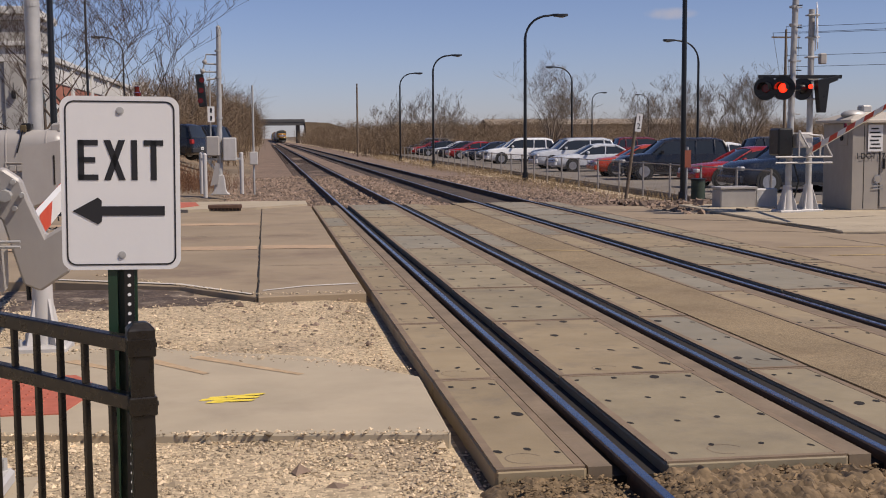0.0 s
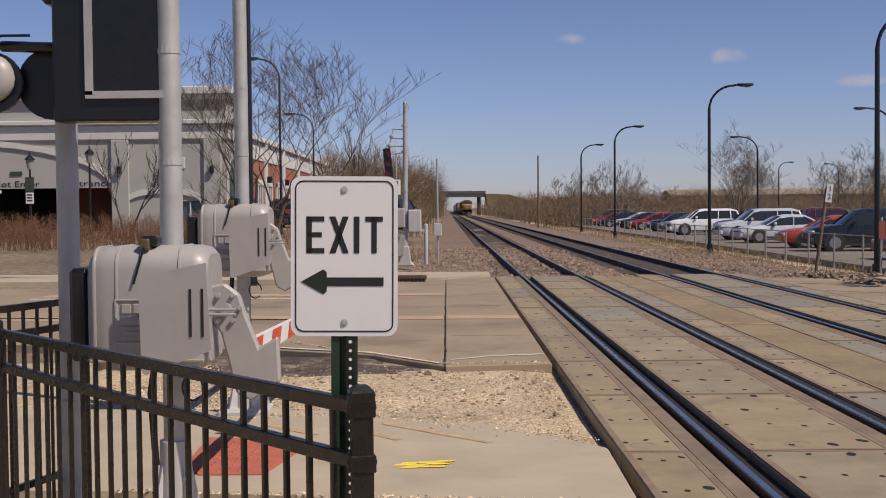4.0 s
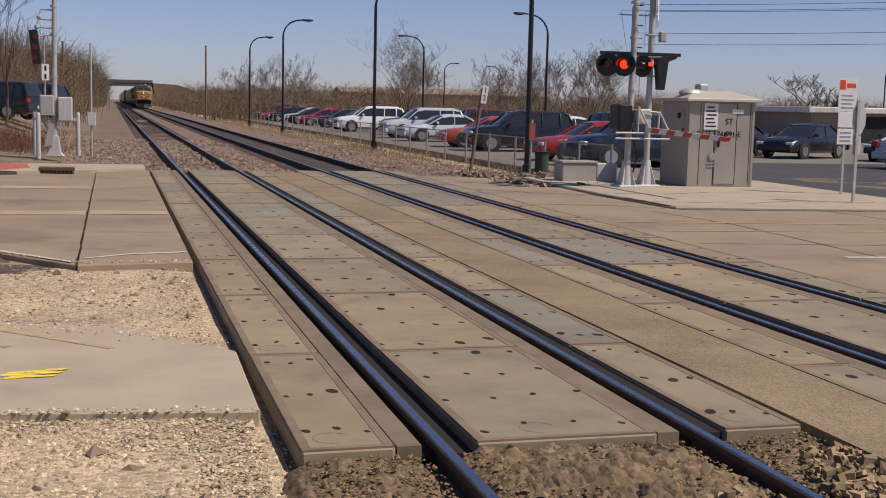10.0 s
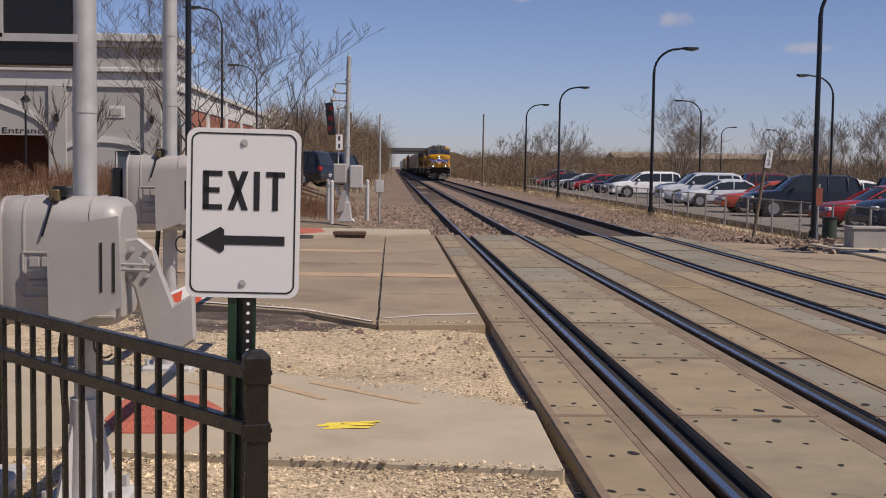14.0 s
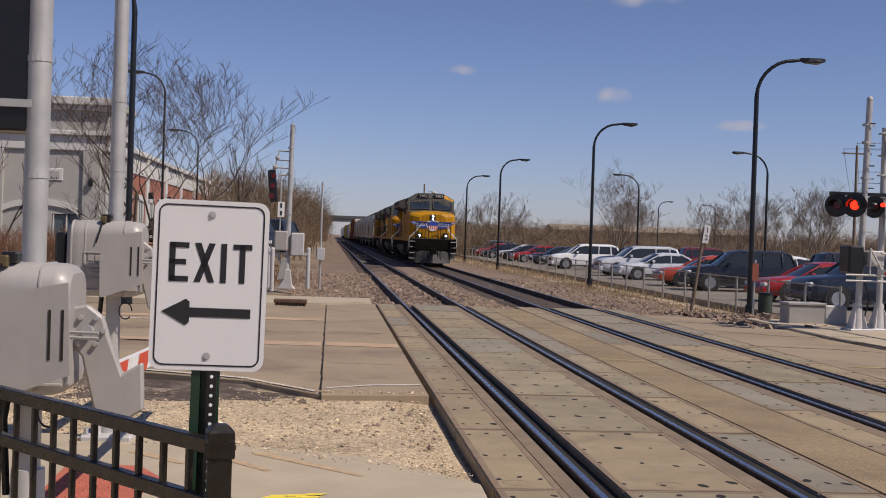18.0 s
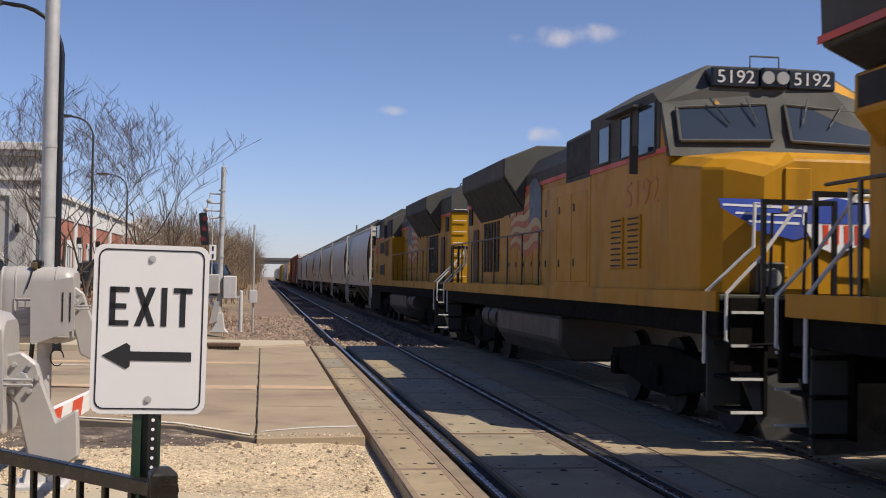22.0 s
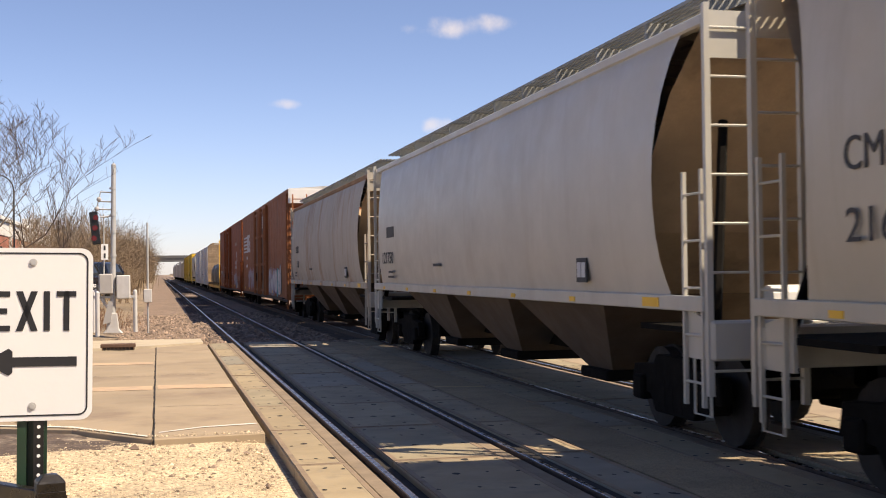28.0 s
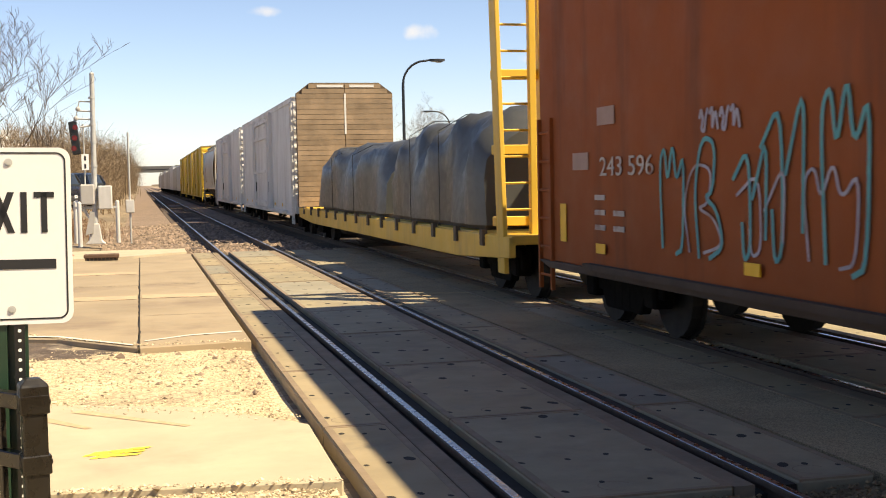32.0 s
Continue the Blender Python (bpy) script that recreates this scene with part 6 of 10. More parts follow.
def spray(parent, x, y0, z0, wide, tall, glyphs, fill, edge, thick=0.2, rim=0.07, label="pale block graffiti"):
    """Painted strokes low on a car side, from far end to near end; the rim colour shows round the fill."""
    w = wide / len(glyphs)
    for k, g in enumerate(glyphs):
        base = y0 + wide - w * k
        for n, line in enumerate(GLYPHS[g]):
            pts = rounded([Vector((base - w * (0.1 + 0.8 * u), z0 + thick / 2 + (tall - thick) * v)) for u, v in line])
            for col, extra, dx in ((edge, rim, 0.003), (fill, 0.0, 0.006)):
                if col is not fill and not rim:
                    continue
                h = thick / 2 + extra
                verts = []
                for i, p in enumerate(pts):
                    d0 = (p - pts[i - 1]).normalized() if i else (pts[1] - p).normalized()
                    d1 = (pts[i + 1] - p).normalized() if i + 1 < len(pts) else d0
                    m = d0 + d1
                    m = m.normalized() if m.length > 0.3 else d0
                    e = Vector((-m.y, m.x)) * h * min(1.5, 1 / max(0.6, m.dot(d0)))
                    q = p - d0 * h * 0.7 if i == 0 else (p + d0 * h * 0.7 if i + 1 == len(pts) else p)
                    verts += [(x - dx - 0.0006 * n, q.x + e.x, q.y + e.y), (x - dx - 0.0006 * n, q.x - e.x, q.y - e.y)]
                s = Shape().add(verts, [(2 * i, 2 * i + 2, 2 * i + 3, 2 * i + 1) for i in range(len(pts) - 1)])
                part("graffiti", s, col, parent, label)


def outline(parent, x, poly, material, label, grow=0.0, soft=1, slide=0.0):
    """One flat painted letter: a closed outline, its corners run round, grown by a margin."""
    pts = [Vector(p) for p in poly]
    for _ in range(soft):
        pts = [q for a, b in zip(pts, pts[1:] + pts[:1]) for q in (a.lerp(b, 0.25), a.lerp(b, 0.75))]
    turn = 1 if sum(a.x * b.y - b.x * a.y for a, b in zip(pts, pts[1:] + pts[:1])) > 0 else -1
    out = []
    for k, p in enumerate(pts):
        d = (pts[(k + 1) % len(pts)] - pts[k - 1]).normalized()
        out.append((x, p.x + turn * d.y * grow - slide, p.y - turn * d.x * grow))
    return part("graffiti", Shape().add(out, [tuple(range(len(out)))]), material, parent, label)


def throw_up(parent, x, floor):
    """Pale block letters, then fat white bubble letters round a teal slab, low on the side."""
    blocks = ([(9.5, 0.92), (9.5, 1.45), (9.25, 1.95), (8.66, 1.92), (8.72, 1.66), (9.06, 1.66), (9.16, 1.42), (8.88, 1.36), (8.95, 1.12), (9.1, 1.12), (9.06, 0.92)],
              [(8.76, 0.90), (8.5, 2.02), (8.12, 2.0), (8.2, 1.52), (8.0, 1.52), (7.95, 1.74), (7.72, 1.72), (7.88, 0.84), (8.2, 0.86), (8.14, 1.25), (8.36, 1.25), (8.46, 0.9)],
              [(7.76, 0.86), (7.7, 1.6), (7.5, 1.6), (7.48, 1.96), (7.12, 1.95), (7.1, 1.74), (6.78, 1.7), (6.86, 0.8), (7.12, 0.8), (7.02, 1.3), (7.2, 1.32), (7.36, 0.84)])
    for poly in blocks:
        outline(parent, x - 0.002, poly, SPRAYPALE, "grey-lilac sprayed margin", 0.08, 1)
        outline(parent, x - 0.0028, poly, PURPLEPAINT, "dark shading of a block letter", 0.022, 1, 0.06)
        outline(parent, x - 0.004, poly, SPRAYGREY, "dark outline of a block letter", 0.025, 1)
        outline(parent, x - 0.005, poly, SPRAYWHITE, "pale block letter", 0.0, 1)
    outline(parent, x - 0.003, [(3.86, 2.12), (3.5, 1.88), (3.42, 0.95), (3.86, 0.9)], LETTER, "dark side of a sprayed letter", 0.0, 1)
    outline(parent, x - 0.0035, [(5.9, 1.8), (5.15, 2.08), (4.9, 1.9), (4.98, 0.76), (5.8, 0.76)], SPRAYTEAL, "teal painted slab", 0.0, 1)
    fat = ([(6.68, 0.98), (6.74, 1.6), (6.58, 1.97), (6.22, 1.98), (6.12, 1.82), (5.95, 1.99), (5.6, 1.8), (5.66, 1.5), (5.46, 1.25), (5.6, 0.95)],
           [(5.08, 0.92), (5.16, 1.6), (4.98, 1.97), (4.6, 1.96), (4.5, 1.8), (4.33, 1.97), (4.04, 1.72), (4.14, 1.45), (3.98, 1.2), (4.12, 0.92), (4.6, 0.86)],
           [(4.27, 0.95), (4.32, 1.9), (4.06, 2.18), (3.8, 2.12), (3.8, 0.92)])
    for n, poly in enumerate(fat):
        outline(parent, x - 0.005 - 0.0016 * n, poly, (PURPLEPAINT, LETTER, LETTER)[n], "dark outline of a bubble letter", 0.045, 2)
        outline(parent, x - 0.0057 - 0.0016 * n, poly, SPRAYWHITE, "fat white bubble letter", 0.0, 2)
    for k, (y, z, ry, rz, col) in enumerate(((5.92, 1.17, 0.05, 0.10, LETTER), (4.58, 1.2, 0.05, 0.11, LETTER), (6.3, 1.45, 0.07, 0.1, SPRAYTEAL), (5.85, 1.36, 0.06, 0.1, SPRAYTEAL), (4.86, 1.4, 0.07, 0.13, SPRAYTEAL),
                                            (4.3, 1.3, 0.07, 0.12, SPRAYTEAL), (4.02, 1.05, 0.06, 0.12, SPRAYTEAL), (4.12, 1.8, 0.07, 0.07, SPRAYTEAL), (5.42, 1.62, 0.07, 0.13, BOXRUST))):
        blot(parent, x - 0.0105 - 0.0003 * k, y, z, ry, rz, floor + 0.03, 120 + k, col, "small dab of paint")


def boxcar(label, L=25.6, paint=None, height=5.1, doors=2, white_top=True, mark=0, seed=1, tag=(), floor=0.72, door_at=None, white_end=False):
    """A high-cube boxcar: side ribs, tall plug doors with bars, end ladders, roof."""
    paint = paint or BOXRED
    c = thing("boxcar", label, "boxcar", "boxcars of the train")
    b = part("body", Shape().box(-1.48, 1.48, 0.75, L - 0.75, floor, height), paint, c, bevel=0.03)
    part("roof", Shape().prism([(-1.5, height), (-1.5, height + 0.03), (0, height + 0.14), (1.5, height + 0.03), (1.5, height)], "y", 0.7, L - 0.7), PALEROOF if white_top else paint, c, fix=True)
    dc = door_at or L / 2
    red = paint in (BOXRED, BOXRUST)
    worn_sill, worn_door = (SILLGRIME, DOORGRIME) if red else (paint, paint)
    for side in (-1, 1):
        x = side * 1.48
        part("side_sill", Shape().prism([(0.75, floor + 0.02), (L - 0.75, floor + 0.02), (L - 1.2, floor - 0.07), (1.2, floor - 0.07)], "x", x - 0.05, x + 0.012), worn_sill, c, "grimy side sill", bevel=0.01)
        part("top_chord", Shape().box(x - 0.02, x + 0.035, 0.75, L - 0.75, height - 0.14, height), paint, c)
        rib = Shape().box(x - 0.004, x + 0.004, -0.010, 0.010, floor + 0.08, height - 0.15).mesh("seam")
        y = 1.9
        while y < L - 1.5:
            if abs(y - dc) > 3.6 and mark != 2:
                part("seam", rib, paint, b, at=pose(0, y, 0))
            y += 1.22
        for k in range(doors):
            d0 = dc - 3.4 + (6.8 / doors) * k
            d1 = d0 + 6.8 / doors - 0.06
            d = part("door", Shape().box(x - 0.02, x + side * 0.055 if side > 0 else x + 0.02, d0, d1, floor + 0.1, height - 0.28) if side > 0 else Shape().box(x - 0.055, x + 0.02, d0, d1, floor + 0.1, height - 0.28), worn_door, c, bevel=0.01)
            xo = x + side * 0.07
            for yy in (d0, d1):
                part("door_post", Shape().box(min(x, x + side * 0.13), max(x, x + side * 0.13), yy - 0.05, yy + 0.05, floor + 0.02, height - 0.1), paint, d)
            for zz in (floor + 0.22, 2.18, 3.55, height - 0.42):
                part("door_rib", Shape().box(xo - 0.05 if side < 0 else xo - 0.03, max(xo, xo - side * 0.03) if side < 0 else xo + 0.05, d0 + 0.05, d1 - 0.05, zz, zz + 0.12), paint, d)
            for yy in (d0 + 0.12, d0 + 0.75, d1 - 0.75, d1 - 0.12):
                part("lock_bar", Shape().rod((xo + side * 0.05, yy, floor + 0.05), (xo + side * 0.05, yy, height - 0.25), 0.038, n=6), paint, d)
                part("lock_handle", Shape().box(min(xo, xo + side * 0.06), max(xo, xo + side * 0.06), yy - 0.03, yy + 0.03, floor + 0.7, floor + 1.1), DARKGEAR, d)
        part("door_track", Shape().box(min(x, x + side * 0.1), max(x, x + side * 0.1), 2.5, L - 2.5, floor, floor + 0.07), worn_sill, c)
        for k in range(7):
            part("reflector", Shape().box(x + side * 0.034 - 0.004, x + side * 0.034 + 0.004, 3.95 + (L - 7) * k / 6, 4.22 + (L - 7) * k / 6, floor + 0.2, floor + 0.31), REFLECTOR, c)
    for e, sg in ((0.0, 1), (L, -1)):
        yy = e + sg * 0.75
        for k in range(7):
            z = floor + 0.32 + (height - floor - 0.6) * k / 6
            runs = [((-1.44, 0.3), (-1.2, 0.85), (-0.9, 1.0), (0.9, 1.0), (1.2, 0.85), (1.44, 0.3))]
            if k < 6:
                runs += [((q * 1.44, 0.5), (q * 1.2, 0.55), (q * 0.6, 0.4), (q * 0.1, 0.05)) for q in (-1, 1)]
            for n, run in enumerate(runs):
                zc = z if n == 0 else z + (height - floor - 0.6) / 12
                rings = [[(rx, yy - sg * 0.085 * r * math.sin(a), zc + 0.17 * r * math.cos(a)) for a in [math.pi * q / 8 for q in range(9)]] for rx, r in run]
                part("end_corrugation", Shape().loft(rings), paint, c, smooth=True, fix=True)
        if white_end and sg > 0:
            part("end_fascia", Shape().box(-1.49, 1.49, yy - 0.10, yy - 0.02, height - 0.55, height + 0.02), BOXWHITE, c, "white band across the top of the end", bevel=0.01)
        for side in (-1, 1):
            ladder(c, side * 1.50, e + sg * 1.02, floor - 0.35, height - 0.1 if sg > 0 and mark != 2 else floor + 1.8, 0.45, "y", 11 if sg > 0 and mark != 2 else 6, paint)
            ladder(c, side * 1.05, e + sg * 0.56, floor, floor + 2.1 if mark == 2 else height - 0.2, 0.55, "x", 6 if mark == 2 else 11, paint)
        part("end_platform", Shape().box(-1.2, 1.2, min(e + sg * 0.35, e + sg * 0.75), max(e + sg * 0.35, e + sg * 0.75), floor - 0.05, floor), GRATE, c)
    car_base(c, L, 2.2)
    xs = -1.48 - 0.012
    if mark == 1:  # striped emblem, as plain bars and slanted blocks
        for k in range(5):
            part("emblem_bar", Shape().box(xs - 0.004, xs + 0.004, L - 4.55 - 0.05 * k, L - 1.75 - 0.1 * k, 3.0 + 0.2 * k, 3.1 + 0.2 * k), PALELETTER, c, "white bar of an emblem")
        for quad in ([(L - 5.05, 3.0), (L - 4.65, 3.0), (L - 4.35, 3.98), (L - 4.75, 3.98)], [(L - 5.6, 3.0), (L - 5.2, 3.0), (L - 4.72, 3.98), (L - 4.95, 3.98)], [(L - 5.95, 3.0), (L - 5.6, 3.0), (L - 5.35, 3.98), (L - 5.7, 3.98)],
                     [(L - 6.75, 3.0), (L - 5.95, 3.0), (L - 5.9, 3.22), (L - 6.7, 3.22)], [(L - 6.75, 3.0), (L - 6.4, 3.0), (L - 6.3, 3.55), (L - 6.65, 3.55)], [(L - 6.6, 3.4), (L - 6.0, 3.4), (L - 5.9, 3.6), (L - 6.5, 3.6)],
                     [(L - 6.5, 3.8), (L - 5.75, 3.8), (L - 5.7, 3.98), (L - 6.4, 3.98)], [(L - 6.2, 3.5), (L - 5.9, 3.5), (L - 5.75, 3.9), (L - 6.05, 3.9)]):
            part("emblem_block", Shape().prism(quad, "x", xs - 0.004, xs + 0.004), PALELETTER, c, "white slanted block of an emblem")
        for z_, w in ((2.6, 0.7), (2.15, 0.9)):
            part("stencil_bar", Shape().box(xs - 0.003, xs + 0.004, L - 4.7, L - 4.7 + w, z_, z_ + 0.16), PALELETTER, c)
    if mark == 2:
        yc, zc = 5.3, 2.70
        for r0, r1, col in ((0.62, 0.40, WORNWHITE), (0.34, 0.22, WORNWHITE)):
            s = Shape()
            arc = [radians(q) for q in range(-25, 185, 15)]
            for a, b2 in zip(arc, arc[1:]):
                s.add([(xs, yc - r * math.cos(q), zc + r * math.sin(q) * 0.85) for q, r in ((a, r0), (b2, r0), (b2, r1), (a, r1))], [(0, 1, 2, 3)])
            part("emblem_arch", s, col, c, "worn white arched emblem")
        for y0, y1, z_ in ((5.25, 7.15, 2.42), (5.2, 7.1, 2.12)):
            part("emblem_bar", Shape().box(xs - 0.004, xs + 0.004, y0, y1, z_, z_ + 0.2), WORNWHITE, c)
        part("emblem_leg", Shape().box(xs - 0.003, xs + 0.003, 5.25, 5.55, 2.1, 2.72), WORNWHITE, c)
        for k in range(7):
            part("stencil_bar", Shape().box(xs - 0.003, xs + 0.004, 4.68 + 0.34 * k, 4.87 + 0.34 * k, 3.62, 3.84), FADEDLETTER, c, "faded pale lettering")
        for k in range(3):
            part("stencil_bar", Shape().box(xs - 0.003, xs + 0.004, 1.08 + 0.17 * k, 1.19 + 0.17 * k, 3.08, 3.30), FADEDLETTER, c, "faded pale lettering")
            part("stencil_bar", Shape().box(xs - 0.003, xs + 0.004, 0.98 + 0.15 * k, 1.08 + 0.15 * k, 2.66, 2.80), FADEDLETTER, c, "faded pale lettering")
        part("panel_joint", Shape().box(xs - 0.006, xs + 0.004, 1.79, 1.83, floor + 0.1, height - 0.15), BAYBROWN, c, "dark joint before the end panel")
        part("reflector", Shape().box(xs - 0.006, xs, 1.31, 1.53, 1.05, 1.50), REFLECTOR, c, "upright yellow reflector")
        for a0, a1, b0, b1 in ((2.90, 2.93, 1.33, 1.62), (3.33, 3.36, 1.33, 1.62), (2.93, 3.33, 1.33, 1.355), (2.93, 3.33, 1.42, 1.44), (2.93, 3.33, 1.595, 1.62), (3.12, 3.14, 1.44, 1.595)):
            part("stencil_frame", Shape().box(xs - 0.004, xs + 0.003, a0, a1, b0, b1), WORNWHITE, c, "white stencilled frame")
        for k, (py, pz, ry, rz, col) in enumerate(((7.2, 1.45, 0.75, 0.42, SPRAYPALE), (6.0, 1.5, 0.55, 0.5, SPRAYPALE), (4.95, 1.25, 0.45, 0.36, SPRAYBLUE), (4.25, 1.0, 0.5, 0.16, SPRAYPALE), (5.5, 1.1, 0.9, 0.25, SPRAYBLUE))):
            blot(c, xs - 0.002 - 0.0008 * k, py, pz, ry, rz, floor + 0.03, 70 + k, col, "pale blue and white graffiti")
        words("car_number", "243 596", 0.3, WORNWHITE, c, pose(xs - 0.004, L - 3.6, 1.88) @ FACE_SIDE, 1.45)
        for y0, w, z_ in ((L - 2.5, 0.5, 1.86), (L - 3.3, 0.5, 2.35)):
            part("stencil_bar", Shape().box(xs - 0.003, xs + 0.004, y0, y0 + w, z_, z_ + 0.2), FADEDLETTER, c)
        part("reflector", Shape().box(xs - 0.006, xs, L - 1.75, L - 1.55, 1.0, 1.46), REFLECTOR, c, "upright yellow reflector")
        for k in range(5):
            z_ = 1.18 + 0.28 * (k // 2) * 0.6
            part("stencil_bar", Shape().box(xs - 0.003, xs + 0.004, L - 3.0 - 0.55 * (k % 2), L - 2.7 - 0.55 * (k % 2), z_, z_ + 0.06), WORNWHITE, c)
    for k in range(5):
        part("stencil_bar", Shape().box(xs - 0.062, xs - 0.056, dc - 1.6, dc - 1.6 + random.Random(seed + 30 + k).uniform(0.4, 0.8), 4.0 + 0.12 * k, 4.05 + 0.12 * k), PALELETTER, c)
    if mark == 1:
        throw_up(c, xs - 0.001, floor)
    for spec in tag:
        spray(c, xs - 0.001, *spec)
    return c


PALEROOF = train_paint("weathered_galvanised_roof", (0.45, 0.44, 0.42))


def flatcar(label, L=24.2):
    c = thing("bulkhead_flatcar", label, "flatcar", "flatcars of the train")
    part("deck", Shape().box(-1.45, 1.45, 0.6, L - 0.6, 0.84, 0.97), FLATYELLOW, c, bevel=0.01)
    for side in (-1, 1):
        x = side * 1.45
        part("side_sill", Shape().prism([(0.6, 0.66), (3.5, 0.54), (L - 3.5, 0.54), (L - 0.6, 0.66), (L - 0.6, 0.95), (0.6, 0.95)], "x", x - 0.05, x + 0.05), FLATYELLOW, c, bevel=0.01)
        for k in range(14):
            y = 1.9 + (L - 3.8) * k / 13
            part("stake_pocket", Shape().box(x + side * 0.05 - 0.04, x + side * 0.05 + 0.04, y - 0.08, y + 0.08, 0.78, 1.02), BAYBROWN, c)
    # near bulkhead: leaning yellow frame with rungs
    for x in (-0.7, 0.0, 0.7):
        part("bulkhead_post", Shape().prism([(1.25, 0.95), (1.5, 0.95), (1.55, 4.6), (1.43, 4.6)], "x", x - 0.06, x + 0.06), FLATYELLOW, c, bevel=0.01)
    for z in (1.15, 2.2, 3.3, 4.52):
        part("bulkhead_beam", Shape().box(-1.44, 1.44, 1.42, 1.6, z - 0.07, z + 0.07), FLATYELLOW, c, bevel=0.01)
    for side in (-1, 1):
        part("bulkhead_side", Shape().prism([(0.85, 0.42), (1.17, 0.42), (1.46, 4.62), (1.16, 4.65)], "x", side * 1.46 - 0.035, side * 1.46 + 0.035), FLATYELLOW, c, bevel=0.01)
        part("bulkhead_post", Shape().box(side * 0.98 - 0.05, side * 0.98 + 0.05, 1.0, 1.12, 0.9, 4.6), FLATYELLOW, c, bevel=0.01)
        rung = Shape().rod((side * 1.44, 0, 0), (side * 0.98, 0, 0), 0.018, n=6).mesh("rung")
        for k in range(10):
            part("rung", rung, FLATYELLOW, c, at=pose(0, 1.0 + 0.027 * k, 0.95 + 0.38 * k))
    # far bulkhead: planked face with clipped top corners
    bulk = part("bulkhead", Shape().prism([(-1.56, 0.97), (1.56, 0.97), (1.56, 4.62), (1.12, 4.95), (-1.12, 4.95), (-1.56, 4.62)], "y", L - 1.05, L - 0.8), BAYBROWN, c, fix=True)
    n = 24
    for k in range(n):
        z0, z1 = 0.99 + 3.94 * k / n, 0.99 + 3.94 * (k + 1) / n - 0.012
        half = 1.56 - max(0, z1 - 4.62) * 1.3
        for xa, xb in ((-half, -0.02), (0.0, half)):
            part("plank", Shape().box(xa, xb, L - 1.10, L - 1.045, z0, z1), WOODEND, bulk)
    for k in range(2):
        part("stencil_bar", Shape().box(-0.9 + 1.05 * k, -0.05 + 1.0 * k, L - 1.112, L - 1.10, 4.80, 4.88), PALELETTER, bulk)
    part("stencil_bar", Shape().box(-0.03, 0.03, L - 1.112, L - 1.10, 3.3, 4.6), PALELETTER, bulk)
    car_base(c, L, 2.1)
    return c


def tarp_load(label, L=24.2):
    """Sheeted load lying on the flatcar: two wrapped stacks under creased tarpaulin."""
    c = thing("tarpaulin_load", label, "wrapped load")
    rng = random.Random(4)
    for y0, y1, h, name in ((2.6, 9.6, 1.85, 0), (10.4, 20.4, 1.6, 1)):
        rings = []
        steps = 40
        for k in range(steps + 1):
            y = y0 + (y1 - y0) * k / steps
            end = min(1.0, 0.82 + 3 * min(k, steps - k) / steps)
            hh = h * end * (1 + 0.05 * math.sin(k * 0.7 + name)) * (1.0 - 0.12 * (k / steps) * (1 - name))
            ring = []
            for j in range(15):
                a = math.pi * j / 14
                bulge = 1 + 0.045 * math.sin(j * 0.9 + k * 0.32 + 2 * name) + 0.022 * math.sin(k * 0.8 - j * 0.6) + 0.015 * math.sin(k * 1.9 + j * 1.3) + rng.uniform(-0.004, 0.004)
                cx = -math.cos(a)
                x = 1.32 * (abs(cx) ** 0.45) * (1 if cx > 0 else -1) * end ** 0.3 * bulge
                z = 1.05 + hh * (math.sin(a) ** 0.5 if math.sin(a) > 1e-6 else 0) * (bulge if 0 < j < 14 else 1)
                ring.append((x, y, z))
            rings.append(ring)
        part("tarpaulin", Shape().loft(rings), TARP, c, smooth=True, fix=True)
        for k in range(1, 3):
            y = y0 + (y1 - y0) * k / 3
            part("strap", Shape().tube([(-1.42, y, 0.97), (-1.42, y, 1.05 + h * 0.85), (-0.9, y, 1.06 + h), (0.9, y, 1.06 + h), (1.42, y, 1.05 + h * 0.85), (1.42, y, 0.97)], 0.009, 4), BLACK, c)
    part("bearer", Shape().box(-1.2, 1.2, 2.8, 20.2, 0.97, 1.06), BAYBROWN, c)
    return c


# the order of the train: (thing, distance of its front coupler behind the nose)
CONSIST = []


